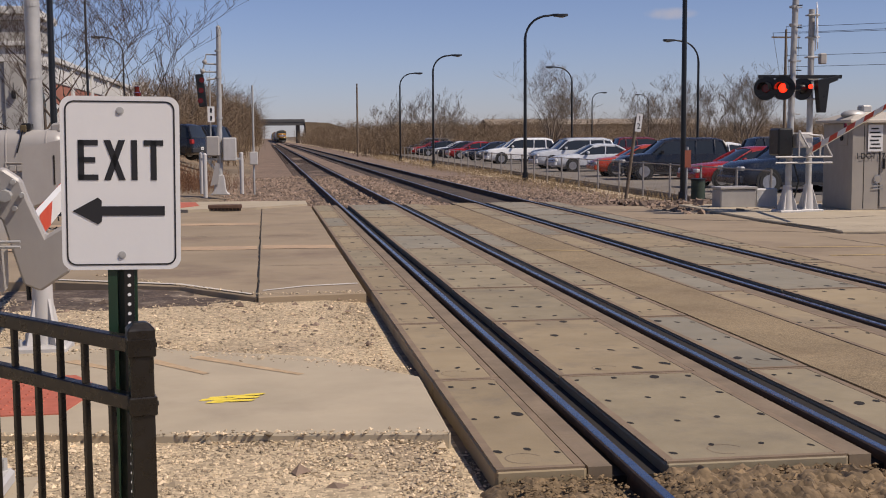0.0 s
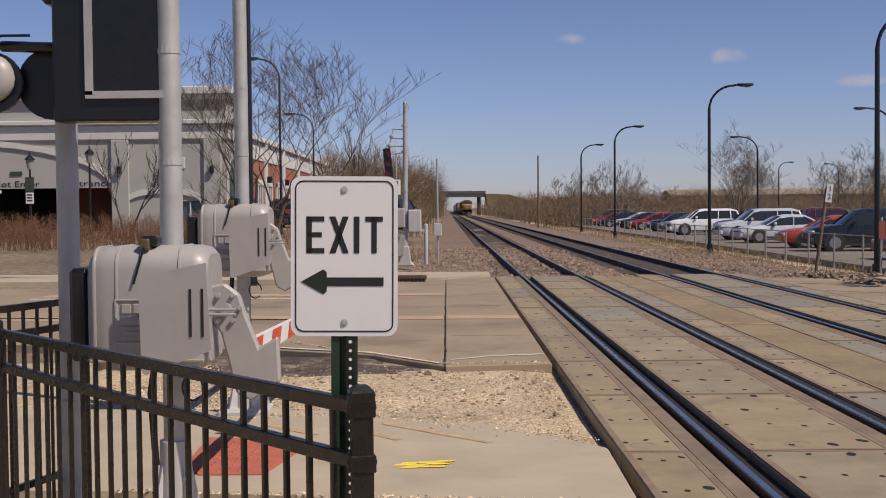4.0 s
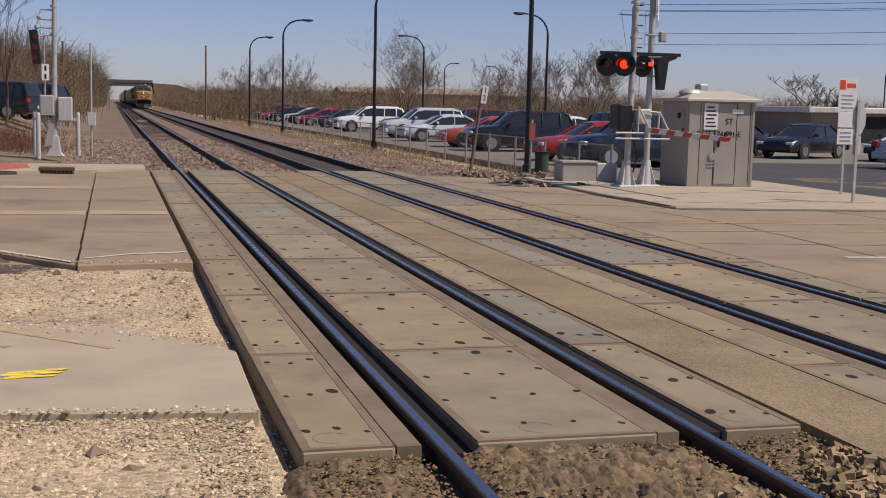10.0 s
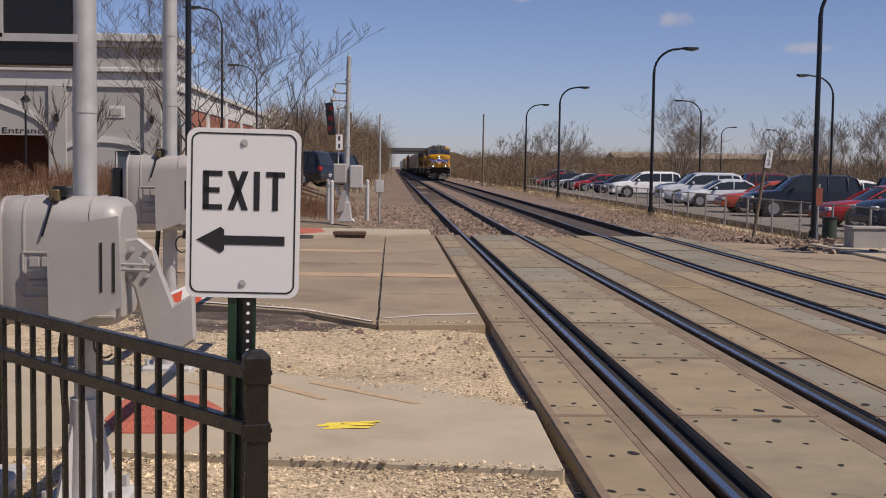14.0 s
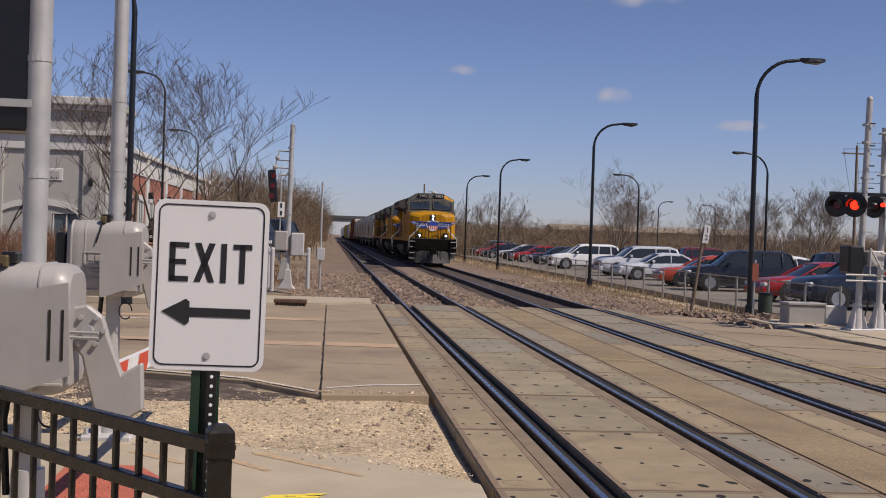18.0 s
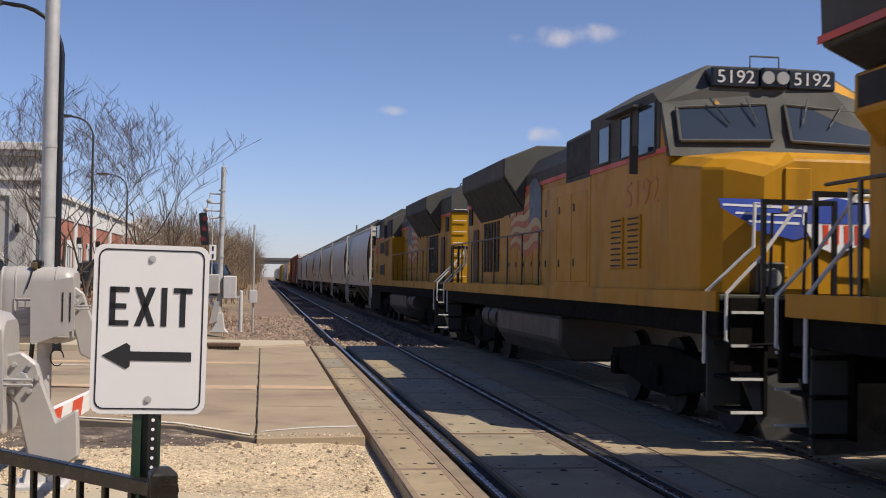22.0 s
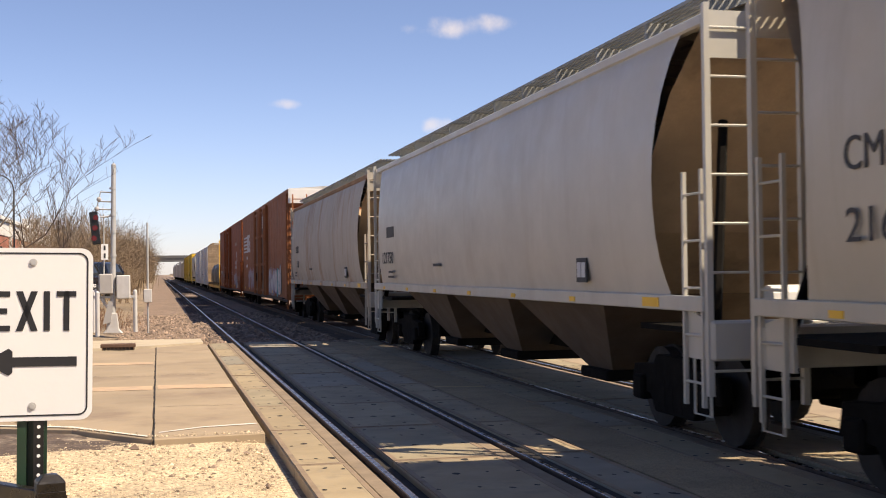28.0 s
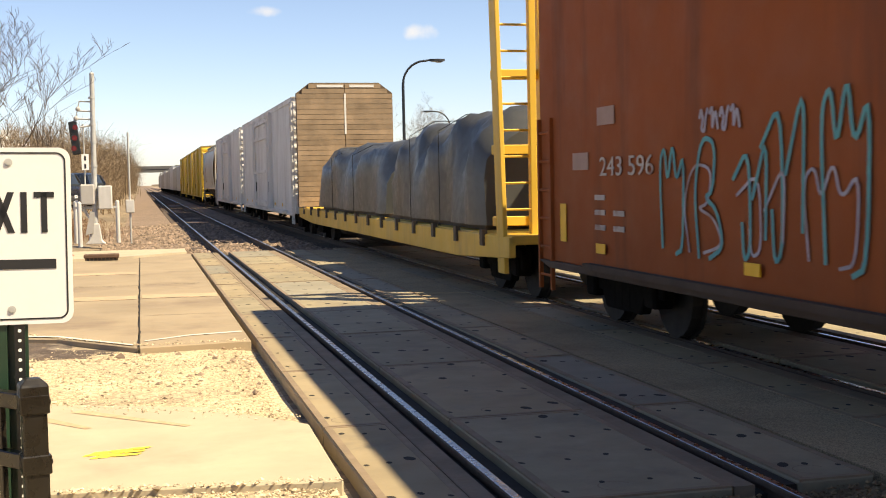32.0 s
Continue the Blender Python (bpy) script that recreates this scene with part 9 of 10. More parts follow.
# ---- far side: gate, cabinet, signs, fence, car park ----
def far_gate():
    g = thing("crossing_gate", "silver crossing gate with lit red flashing lights and a crossbuck", "crossing gate", "crossing gates", at=pose(11.66, 24.9, 0.02))
    part("mast", Shape().rod((0, 0, 0), (0.12, 0, 5.2), 0.075, 0.07, 18), GALV, g, smooth=True)
    part("mast_cap", Shape().ball((0.12, 0, 5.2), 0.075, 12, 6), GALV, g)
    part("second_mast", Shape().rod((0.62, 0.25, 0), (0.62, 0.25, 4.6), 0.07, n=16), GALV, g, smooth=True)
    for x, y in ((0, 0), (0.62, 0.25)):
        b = part("mast_base", Shape().rod((x, y, 0), (x, y, 0.6), 0.15, 0.10, 14), ALUPAINT, g, smooth=True)
        part("base_plate", Shape().box(x - 0.27, x + 0.27, y - 0.27, y + 0.27, -0.06, 0.04), ALUPAINT, b, bevel=0.02)
        for k in range(4):
            part("rib", Shape().prism([(0.1, 0.04), (0.25, 0.04), (0.11, 0.5)], "y", -0.015, 0.015), ALUPAINT, b, at=pose(x, y, 0, 0, 0, 45 + 90 * k))
    for z in (1.7, 2.2, 3.4, 4.2, 4.6):
        part("band", Shape().rod((0.06, 0, z), (0.06, 0, z + 0.05), 0.092, n=14), GALV, g)
        part("step", Shape().box(0.05, 0.26, -0.02, 0.02, z, z + 0.03), GALV, g)
    # flashing lights: one pair each way
    bar = part("light_bar", Shape().box(-0.75, 1.25, -0.03, 0.03, 3.02, 3.10), BLACK, g)
    red_lamp_head(g, -0.58, -0.05, 2.80, -38, False, 0.27)
    red_lamp_head(g, -0.26, -0.26, 2.80, -38, True, 0.27)
    red_lamp_head(g, 0.42, 0.25, 2.80, 122, False, 0.26)
    part("side_lens", Shape().rod((0.52, 0.05, 2.84), (0.52, 0.0, 2.84), 0.05, n=10), REDGLOW, g, "small lit red side lens")
    part("light_hood", Shape().prism([(0.62, 2.98), (1.15, 3.08), (1.13, 2.98), (0.92, 2.9), (0.85, 2.25), (0.70, 2.25)], "y", -0.1, 0.1), BLACK, g, "black hooded light seen from the side", bevel=0.01, fix=True)
    # crossbuck seen from behind
    # the crossbuck faces the street and is seen almost edge-on
    for a, off in ((42, 0.0), (-42, 0.03)):
        part("crossbuck_board", Shape().turned_box(pose(0, off, 0, 0, a, 0), 0.22, 0.02, 1.22), WHITERF, g, "white crossbuck board seen edge-on", bevel=0.004, at=pose(0.72, 0.16, 4.2, 0, 0, 66))
    for z in (2.55, 3.0, 3.5, 3.95, 4.45):
        part("mast_clamp", Shape().box(0.50, 0.78, 0.16, 0.34, z, z + 0.035), GALV, g, bevel=0.006)
        part("clamp_bolt", Shape().rod((0.10, -0.10, z + 0.2), (0.22, -0.12, z + 0.2), 0.014, n=6), BLACK, g)
    part("track_plate", Shape().box(0.78, 0.94, 0.10, 0.24, 3.36, 3.6), BOXGREY, g, bevel=0.02)
    part("gate_case", Shape().box(-0.38, -0.02, -0.32, 0.22, 1.28, 1.9), BLACK, g, bevel=0.04)
    part("relay_case", Shape().box(0.08, 0.46, -0.3, 0.2, 1.45, 1.8), ALUPAINT, g, bevel=0.03)
    fr = Shape()
    for a, b in (((-0.45, -0.35, 1.25), (0.9, -0.35, 1.25)), ((-0.45, -0.35, 1.12), (0.9, -0.35, 1.12)), ((0.1, -0.35, 1.85), (0.45, -0.35, 1.25)), ((0.62, -0.35, 1.75), (0.9, -0.35, 1.25)), ((0.1, -0.35, 1.25), (0.1, -0.35, 1.85)),
                 ((0.6, -0.35, 1.25), (0.62, -0.35, 1.75)), ((0.35, -0.35, 1.75), (0.65, -0.35, 1.72))):
        part("conduit_frame", Shape().rod(a, b, 0.022, n=8), ALUPAINT, g)
    part("cable", Shape().tube([(0.1, -0.1, 1.1), (0.2, -0.15, 0.7), (0.12, -0.1, 0.3)], 0.02, 6), BLACK, g)
    pivot = arm_boom(g, 3.9)
    GATE_ARMS.append((pivot, 0.34, -0.2, 1.33, -1))
    jb = thing("junction_box", "low grey concrete junction box beside the gate", "junction box", at=pose(11.4, 27.2, -0.05))
    part("box", Shape().box(-0.55, 0.35, -0.3, 0.3, 0, 0.5), BOXGREY, jb, bevel=0.02)
    part("lid", Shape().box(-0.58, 0.38, -0.33, 0.33, 0.5, 0.56), BOXGREY, jb, bevel=0.01)
    part("panel", Shape().box(0.40, 0.95, -0.2, 0.2, 0.0, 0.5), ALUPAINT, jb, bevel=0.02)


far_gate()


def bungalow():
    g = thing("instrument_house", "grey aluminium instrument house with a notice and stencilled number", "equipment cabinet", at=pose(13.33, 25.1, 0.012))
    w, d, h = 1.70, 1.5, 2.02
    part("body", Shape().box(0, w, 0, d, 0, h), BUNGALOW, g, bevel=0.01)
    for x in (0.28, 0.66, 1.24, 1.60):
        part("door_seam", Shape().box(x - 0.008, x + 0.008, -0.004, 0.0, 0.04, h - 0.03), HOLE, g)
    part("door", Shape().box(0.68, 1.22, -0.02, 0.0, 0.06, h - 0.04), BUNGALOW, g, bevel=0.008)
    part("door_handle", Shape().box(0.74, 0.79, -0.06, -0.02, 0.95, 1.2), BLACK, g, bevel=0.01)
    for x in (0.02, w - 0.02):
        part("corner_angle", Shape().box(x - 0.03, x + 0.03, -0.012, 0.03, 0, h), BUNGALOW, g)
    part("roof", Shape().loft([[(-0.14, -0.14, h), (w + 0.14, -0.14, h), (w + 0.14, d + 0.14, h), (-0.14, d + 0.14, h)], [(-0.14, -0.14, h + 0.07), (w + 0.14, -0.14, h + 0.07), (w + 0.14, d + 0.14, h + 0.07), (-0.14, d + 0.14, h + 0.07)],
                              [(0.35, 0.5, h + 0.26), (w - 0.35, 0.5, h + 0.26), (w - 0.35, d - 0.5, h + 0.26), (0.35, d - 0.5, h + 0.26)]]), ROOFTAN, g, "pale sloping roof", bevel=0.01, fix=True)
    part("roof_vent", Shape().ball((0.25, 0.5, h + 0.2), 0.22, 14, 8, (1.4, 1, 0.5)), GALV, g, smooth=True)
    part("vent_cowl", Shape().box(0.48, 0.72, 0.5, 0.8, h + 0.2, h + 0.42), GALV, g, bevel=0.03)
    part("side_hatch", Shape().box(-0.02, 0.0, 0.25, 0.75, 1.5, 1.85), BUNGALOW, g, bevel=0.01)
    part("side_lamp", Shape().rod((-0.05, 0.5, 1.68), (0, 0.5, 1.68), 0.07, n=12), DARKIN, g)
    part("notice", Shape().box(0.36, 0.72, -0.03, -0.02, 1.36, 1.98), WHITESIGN, g, "white printed notice")
    for k in range(6):
        part("notice_line", Shape().box(0.40 + 0.03 * (k % 2), 0.68 - 0.03 * (k % 3), -0.034, -0.03, 1.42 + 0.09 * k, 1.455 + 0.09 * k), INK, g)
    words("stencil", "ST", 0.2, INK, g, pose(1.03, -0.024, 1.55, 90, 0, 0), 0.2)
    words("stencil", "I DOT 174-991-E", 0.2, INK, g, pose(0.72, -0.03, 1.25, 90, 0, 0), 1.25)
    part("round_mark", Shape().rod((0.62, -0.028, 0.72), (0.62, -0.022, 0.72), 0.10, n=20), PALEINK, g)
    part("round_mark_inner", Shape().rod((0.62, -0.032, 0.72), (0.62, -0.026, 0.72), 0.075, n=20), BUNGALOW, g)
    for k in range(2):
        part("stencil_bar", Shape().box(0.5, 0.76, -0.026, -0.02, 0.48 + 0.07 * k, 0.51 + 0.07 * k), PALEINK, g)
    part("small_plate", Shape().box(1.1, 1.4, -0.03, -0.02, 1.75, 1.85), WHITESIGN, g)


ROOFTAN = surface("tan_metal_roof", (0.48, 0.43, 0.36), 0.6, metal=0.1, vary=0.08, bump=0.05)
bungalow()


def street_signs():
    g = thing("stop_sign", "grey back of a stop sign on a steel post", "sign", at=pose(14.70, 20.4, 0.01))
    part("post", Shape().box(-0.03, 0.03, -0.02, 0.02, -0.1, 2.05), GALV, g)
    oct_ = [(0.30 * math.cos(radians(22.5 + 45 * k)) * 0.55, 0.36 * math.sin(radians(22.5 + 45 * k))) for k in range(8)]
    part("plate", Shape().prism([(x + 0.05, 1.72 + z) for x, z in oct_], "y", 0.03, 0.036), ALUPAINT, g, "bare aluminium octagon", fix=True)
    part("lower_plate", Shape().box(-0.06, 0.12, 0.03, 0.036, 0.98, 1.36), ALUPAINT, g)
    g = thing("parking_sign", "white parking permit sign with a red corner on a post", "sign", at=pose(15.98, 22.75, 0.01))
    part("post", Shape().box(-0.025, 0.025, 0.0, 0.03, -0.1, 2.5), GALV, g)
    p = part("plate", Shape().box(-0.22, 0.24, -0.012, 0.0, 1.86, 2.58), WHITESIGN, g, bevel=0.003)
    part("red_corner", Shape().box(-0.20, -0.06, -0.016, -0.012, 2.34, 2.55), REDRF, p)
    part("red_heading", Shape().box(-0.03, 0.2, -0.016, -0.012, 2.38, 2.48), REDRF, p)
    for k in range(4):
        part("text_bar", Shape().box(-0.15, 0.17 - 0.05 * (k % 2), -0.015, -0.012, 1.92 + 0.09 * k, 1.95 + 0.09 * k), PALEINK, p)
    p = part("lower_plate", Shape().box(-0.2, 0.2, -0.012, 0.0, 1.5, 1.84), WHITESIGN, g, bevel=0.003)
    p = part("lower_plate", Shape().box(-0.2, 0.2, -0.012, 0.0, 1.12, 1.47), WHITESIGN, g, bevel=0.003)
    for k in range(3):
        part("text_bar", Shape().box(-0.14, 0.14, -0.015, -0.012, 1.18 + 0.09 * k, 1.22 + 0.09 * k), PALEINK, p)
    g = thing("milepost", "leaning wooden post with a small white half-mile plate", "milepost", at=pose(9.76, 31.4, -0.25))
    part("post", Shape().rod((0, 0, -0.2), (0.36, 0, 2.55), 0.05, 0.045, 10), WOODPOST, g)
    part("plate", Shape().turned_box(pose(0.40, -0.06, 2.38, 0, 8, 0), 0.17, 0.015, 0.5), WHITESIGN, g)
    words("numeral", "1", 0.22, INK, g, pose(0.42, -0.075, 2.49, 90, 0, 0))
    words("numeral", "2", 0.22, INK, g, pose(0.39, -0.075, 2.28, 90, 0, 0))
    g = thing("litter_bin", "dark green litter bin at the foot of a lamp post", "litter bin", at=pose(12.22, 32.2, -0.25))
    part("drum", Shape().rod((0, 0, 0), (0, 0, 0.72), 0.2, n=16), GREENBOX, g, smooth=True)
    part("rim", Shape().rod((0, 0, 0.72), (0, 0, 0.78), 0.215, n=16), BLACK, g)
    part("stake", Shape().rod((-0.36, 0, -0.1), (-0.33, 0, 1.7), 0.03, n=6), GALV, g)
    part("tag", Shape().box(-0.42, -0.24, -0.04, -0.03, 1.1, 1.6), REDTAG, g)


REDTAG = surface("faded_red_tag", (0.25, 0.07, 0.04), 0.7, vary=0.15, bump=0)
street_signs()


def lot_fence():
    f = thing("chain_link_fence", "low chain-link fence with steel posts along the car park", "fence")
    x = lambda y: 13.0 - 0.35 * min(max(y - 30, 0) / 20, 1)
    ys = [28.9, 31.2, 33.9, 36.6, 39.3] + [42 + 2.75 * k for k in range(27)]
    post = Shape().rod((0, 0, -0.3), (0, 0, 1.12), 0.037, n=8).mesh("post")
    for y in ys:
        part("post", post, CHAINLINK, f, at=pose(x(y), y, -0.25))
    for a, b in zip(ys, ys[1:]):
        part("top_rail", Shape().rod((x(a), a, 0.83), (x(b), b, 0.83), 0.02, n=6), CHAINLINK, f)
        part("bottom_wire", Shape().rod((x(a), a, -0.12), (x(b), b, -0.12), 0.006, n=4), CHAINLINK, f)
    s = Shape()
    y = ys[0]
    while y < 75:
        for d in (1, -1):
            a, b = (y, -0.12) if d > 0 else (y + 0.95, -0.12), (y + 0.95, 0.83) if d > 0 else (y, 0.83)
            pa, pb = (x(a[0]), a[0], a[1]), (x(b[0]), b[0], b[1])
            s.add([(pa[0], pa[1], pa[2]), (pa[0], pa[1] + 0.006, pa[2]), (pb[0], pb[1] + 0.006, pb[2]), (pb[0], pb[1], pb[2])], [(0, 1, 2, 3)])
        y += 0.11
    tagged(part("mesh_wire", s, CHAINLINK, f), kind="stuff")


lot_fence()

for lx, ly, reach, h in ((12.15, 33.3, 1.78, 7.6), (11.9, 54.3, 1.78, 7.6), (11.4, 82, 1.78, 7.6), (11.7, 105.5, 1.78, 7.6), (25.5, 68.4, -1.95, 7.6), (24.8, 95.8, -1.95, 7.6), (42.2, 153, 1.7, 7.6), (52.3, 160.6, -1.7, 7.6), (81.9, 115, 2.0, 7.5)):
    curved_lamp(lx, ly, -0.25, reach, h)

TYRE = surface("tyre_rubber", (0.02, 0.02, 0.02), 0.85, vary=0.15, bump=0.1)
ALLOY = surface("alloy_wheel", (0.45, 0.45, 0.46), 0.35, metal=0.8, vary=0.1, bump=0.02)
CARGLASS = glass("car_glass", (0.025, 0.03, 0.035), 0.03)
TAIL = surface("red_tail_lens", (0.35, 0.02, 0.015), 0.25, vary=0.05, bump=0)
HEADLENS = glass("clear_lens", (0.6, 0.6, 0.6), 0.1)
TRIMBLACK = surface("black_trim", (0.025, 0.025, 0.027), 0.6, vary=0.1, bump=0.03)


def paint(name, c):
    return surface("car_paint_" + name, c, 0.28, vary=0.04, scale=2, bump=0.0, spec=0.5, coat=0.35)


PAINTS = {"white": paint("white", (0.78, 0.78, 0.77)), "silver": paint("silver", (0.52, 0.54, 0.57)), "black": paint("black", (0.012, 0.012, 0.014)), "red": paint("red", (0.30, 0.016, 0.014)), "orange": paint("orange_red", (0.42, 0.055, 0.02)),
          "blue": paint("dark_blue", (0.012, 0.017, 0.030)), "beige": paint("beige", (0.42, 0.38, 0.31)), "grey": paint("grey", (0.12, 0.125, 0.135)), "maroon": paint("maroon", (0.12, 0.015, 0.018))}


def car_body(kind):
    """Side outlines from nose to tail, (along, height): lower body and glasshouse."""
    if kind == "suv":
        return 4.75, 1.88, 0.95, [(0, 0.55), (0.03, 0.85), (0.25, 0.98), (1.25, 1.10), (1.45, 1.12), (4.6, 1.14), (4.72, 0.95), (4.75, 0.5)], [(1.30, 1.10), (1.95, 1.66), (2.3, 1.74), (4.15, 1.74), (4.45, 1.66), (4.66, 1.12)]
    if kind == "pickup":
        return 5.6, 1.95, 0.98, [(0, 0.6), (0.03, 0.95), (0.25, 1.08), (1.45, 1.16), (3.6, 1.16), (5.5, 1.16), (5.58, 1.1), (5.6, 0.6)], [(1.45, 1.15), (2.05, 1.74), (2.4, 1.82), (3.35, 1.82), (3.55, 1.7), (3.62, 1.15)]
    if kind == "coupe":
        return 4.4, 1.42, 0.88, [(0, 0.5), (0.04, 0.68), (0.3, 0.78), (1.35, 0.90), (3.9, 0.98), (4.3, 0.92), (4.4, 0.5)], [(1.25, 0.89), (2.1, 1.34), (2.5, 1.40), (3.2, 1.34), (4.05, 0.98)]
    return 4.8, 1.46, 0.90, [(0, 0.48), (0.04, 0.68), (0.3, 0.80), (1.4, 0.92), (3.9, 0.98), (4.65, 0.96), (4.78, 0.85), (4.8, 0.5)], [(1.35, 0.91), (2.15, 1.37), (2.55, 1.44), (3.35, 1.42), (4.1, 0.97)]


def car(kind, colour, x, y, z, turn, label):
    L, H, half, low, top = car_body(kind)
    g = thing("parked_car", label, "car", "parked cars", at=pose(x, y, z, 0, 0, turn))
    key = "car_" + kind
    mat_ = PAINTS[colour]
    if key not in CAR_MESHES:
        wheel_r = 0.36 if kind in ("suv", "pickup") else 0.32
        ax = (0.95, L - 1.05) if kind != "pickup" else (1.0, L - 1.25)
        floor = 0.24

        def height_at(yy, line):
            for (ya, za), (yb, zb) in zip(line, line[1:]):
                if ya <= yy <= yb:
                    return za + (zb - za) * (yy - ya) / max(yb - ya, 1e-6)
            return line[-1][1]

        # lower body: rounded sections from nose to tail, drawn in at both ends and under the belt line
        rings = []
        stations = [0.0, 0.05, 0.16, 0.35, 0.7, 1.1, 1.5, 2.0, 2.6, 3.2, 3.7, L - 0.75, L - 0.4, L - 0.15, L - 0.04, L]
        for yy in stations:
            e = min(yy, L - yy)
            w = half * (1 - 0.16 * max(0.0, 1 - e / 0.55) ** 2)
            zt = height_at(yy, low)
            zt = zt if 0.03 < yy < L - 0.03 else zt + 0.12
            zb = floor + 0.14 * max(0.0, 1 - e / 0.25)
            side = [(0.0, zb), (0.86, zb), (0.97, zb + 0.08), (1.0, zb + (zt - zb) * 0.42), (0.985, zb + (zt - zb) * 0.70), (0.94, zt - 0.05), (0.86, zt - 0.005), (0.5, zt + 0.025), (0.0, zt + 0.035)]
            rings.append([(-w * q, yy, z_) for q, z_ in side] + [(w * q, yy, z_) for q, z_ in side[::-1]][1:-1])
        bm = Shape().loft(rings).mesh("body", 0.0, True, 42, fix=True)
        belt = top[0][1] - 0.03
        nar = lambda zz: half * 0.93 - 0.30 * max(0.0, zz - belt) ** 1.15

        def cabin(inset, z_cut, lines):
            out = []
            for yy, zz in lines:
                zz = max(zz, belt + 0.01)
                w0, w1 = nar(belt) - inset, nar(zz) - inset
                out.append([(-w0, yy, belt), (-(w0 + w1) / 2 - 0.01, yy, (belt + zz) / 2), (-w1, yy, zz - 0.05 * min(1, (zz - belt) * 4)), (-w1 * 0.86, yy, zz - z_cut), (0, yy, zz + 0.02 - z_cut),
                            (w1 * 0.86, yy, zz - z_cut), (w1, yy, zz - 0.05 * min(1, (zz - belt) * 4)), ((w0 + w1) / 2 + 0.01, yy, (belt + zz) / 2), (w0, yy, belt)])
            return out
        fine = []
        for (ya, za), (yb, zb) in zip(top, top[1:]):
            fine += [(ya + (yb - ya) * k / 4, za + (zb - za) * k / 4) for k in range(4)]
        fine.append(top[-1])
        hm = Shape().loft(cabin(0.0, 0.0, fine)).mesh("glasshouse", 0.0, True, 40, fix=True)
        # painted roof skin over the glass, with rounded shoulders
        H = max(p[1] for p in top) + 0.02
        lid = [p for p in fine if p[1] > H - 0.15]
        skin = []
        for k, (yy, zz) in enumerate(lid):
            w1 = nar(zz) + 0.012
            skin.append([(-w1 - 0.012, yy, zz - 0.11), (-w1 * 0.985, yy, zz - 0.03), (-w1 * 0.84, yy, zz + 0.015), (0, yy, zz + 0.04), (w1 * 0.84, yy, zz + 0.015), (w1 * 0.985, yy, zz - 0.03), (w1 + 0.012, yy, zz - 0.11)])
        rm = Shape().loft(skin).mesh("roof", 0.0, True, 50, fix=True)
        pm = []
        mid = (top[1][0] + top[-2][0]) / 2
        for sg in (-1, 1):
            bars = [(top[0], top[1], 0.032), (top[-1], top[-2], 0.06), ((mid, belt), (mid + 0.05, H - 0.06), 0.034)]
            if kind == "suv":
                bars.append(((mid + 0.85, belt), (mid + 0.85, H - 0.06), 0.05))
            for (ya, za), (yb, zb), w in bars:
                pm.append(Shape().tube([(sg * (nar(za) - 0.01), ya, za), (sg * (nar((za + zb) / 2) + 0.012), (ya + yb) / 2, (za + zb) / 2), (sg * (nar(zb) - 0.005), yb, zb - 0.03)], w, 6).mesh("pillar"))
        if kind == "suv":
            for sg in (-1, 1):
                pm.append(Shape().tube([(sg * 0.55, lid[0][0] + 0.2, H - 0.08), (sg * 0.55, lid[0][0] + 0.35, H - 0.01), (sg * 0.55, lid[-1][0] - 0.3, H - 0.01), (sg * 0.55, lid[-1][0] - 0.1, H - 0.08)], 0.02, 5).mesh("roof_rail"))
        arch = Shape().rod((-0.012, 0, 0), (0.012, 0, 0), wheel_r + 0.075, n=20).mesh("wheel_arch")
        tyre = Shape().rod((-0.11, 0, 0), (0.11, 0, 0), wheel_r, n=20).mesh("tyre", 0.03, True)
        rim = Shape().rod((-0.115, 0, 0), (0.115, 0, 0), wheel_r * 0.66, n=16)
        for k in range(5):
            a = 2 * math.pi * k / 5
            rim.turned_box(pose(0.118, 0, 0) @ pose(0, 0, 0, math.degrees(a), 0, 0) @ pose(0, 0, wheel_r * 0.33), 0.012, 0.08, wheel_r * 0.6)
            rim.turned_box(pose(-0.118, 0, 0) @ pose(0, 0, 0, math.degrees(a), 0, 0) @ pose(0, 0, wheel_r * 0.33), 0.012, 0.08, wheel_r * 0.6)
        rimm = rim.mesh("rim")
        CAR_MESHES[key] = (bm, hm, rm, pm, tyre, rimm, wheel_r, ax, arch)
    bm, hm, rm, pm, tyre, rimm, wheel_r, ax, arch = CAR_MESHES[key]

    def shared(name, me, m_, parent, at=None):
        ob = new(name, me)
        if not me.materials:
            me.materials.append(m_)
        ob.parent = parent
        if at is not None:
            ob.matrix_basis = at
        ob.material_slots[0].link = "OBJECT"
        ob.material_slots[0].material = m_
        return ob
    body = shared("body", bm, mat_, g)
    shared("glasshouse", hm, CARGLASS, g)
    shared("roof", rm, mat_, g)
    for one in pm:
        shared(one.name.split(".")[0], one, mat_, g)
    for sx in (-1, 1):
        for yy in ax:
            w = shared("wheel", tyre, TYRE, g, pose(sx * (half - 0.085), yy, wheel_r))
            shared("wheel_arch", arch, TYRE, g, pose(sx * (half - 0.004), yy, wheel_r + 0.02))
            shared("rim", rimm, ALLOY, w)
        part("headlight", Shape().box(sx * (half - 0.2) - 0.18, sx * (half - 0.2) + 0.16, -0.01, 0.14, low[1][1] - 0.12, low[1][1] + 0.02), HEADLENS, g, bevel=0.03)
        part("tail_light", Shape().box(sx * (half - 0.14) - 0.12, sx * (half - 0.14) + 0.12, L - 0.14, L + 0.01, low[-2][1] - 0.16, low[-2][1] + 0.06), TAIL, g, bevel=0.02)
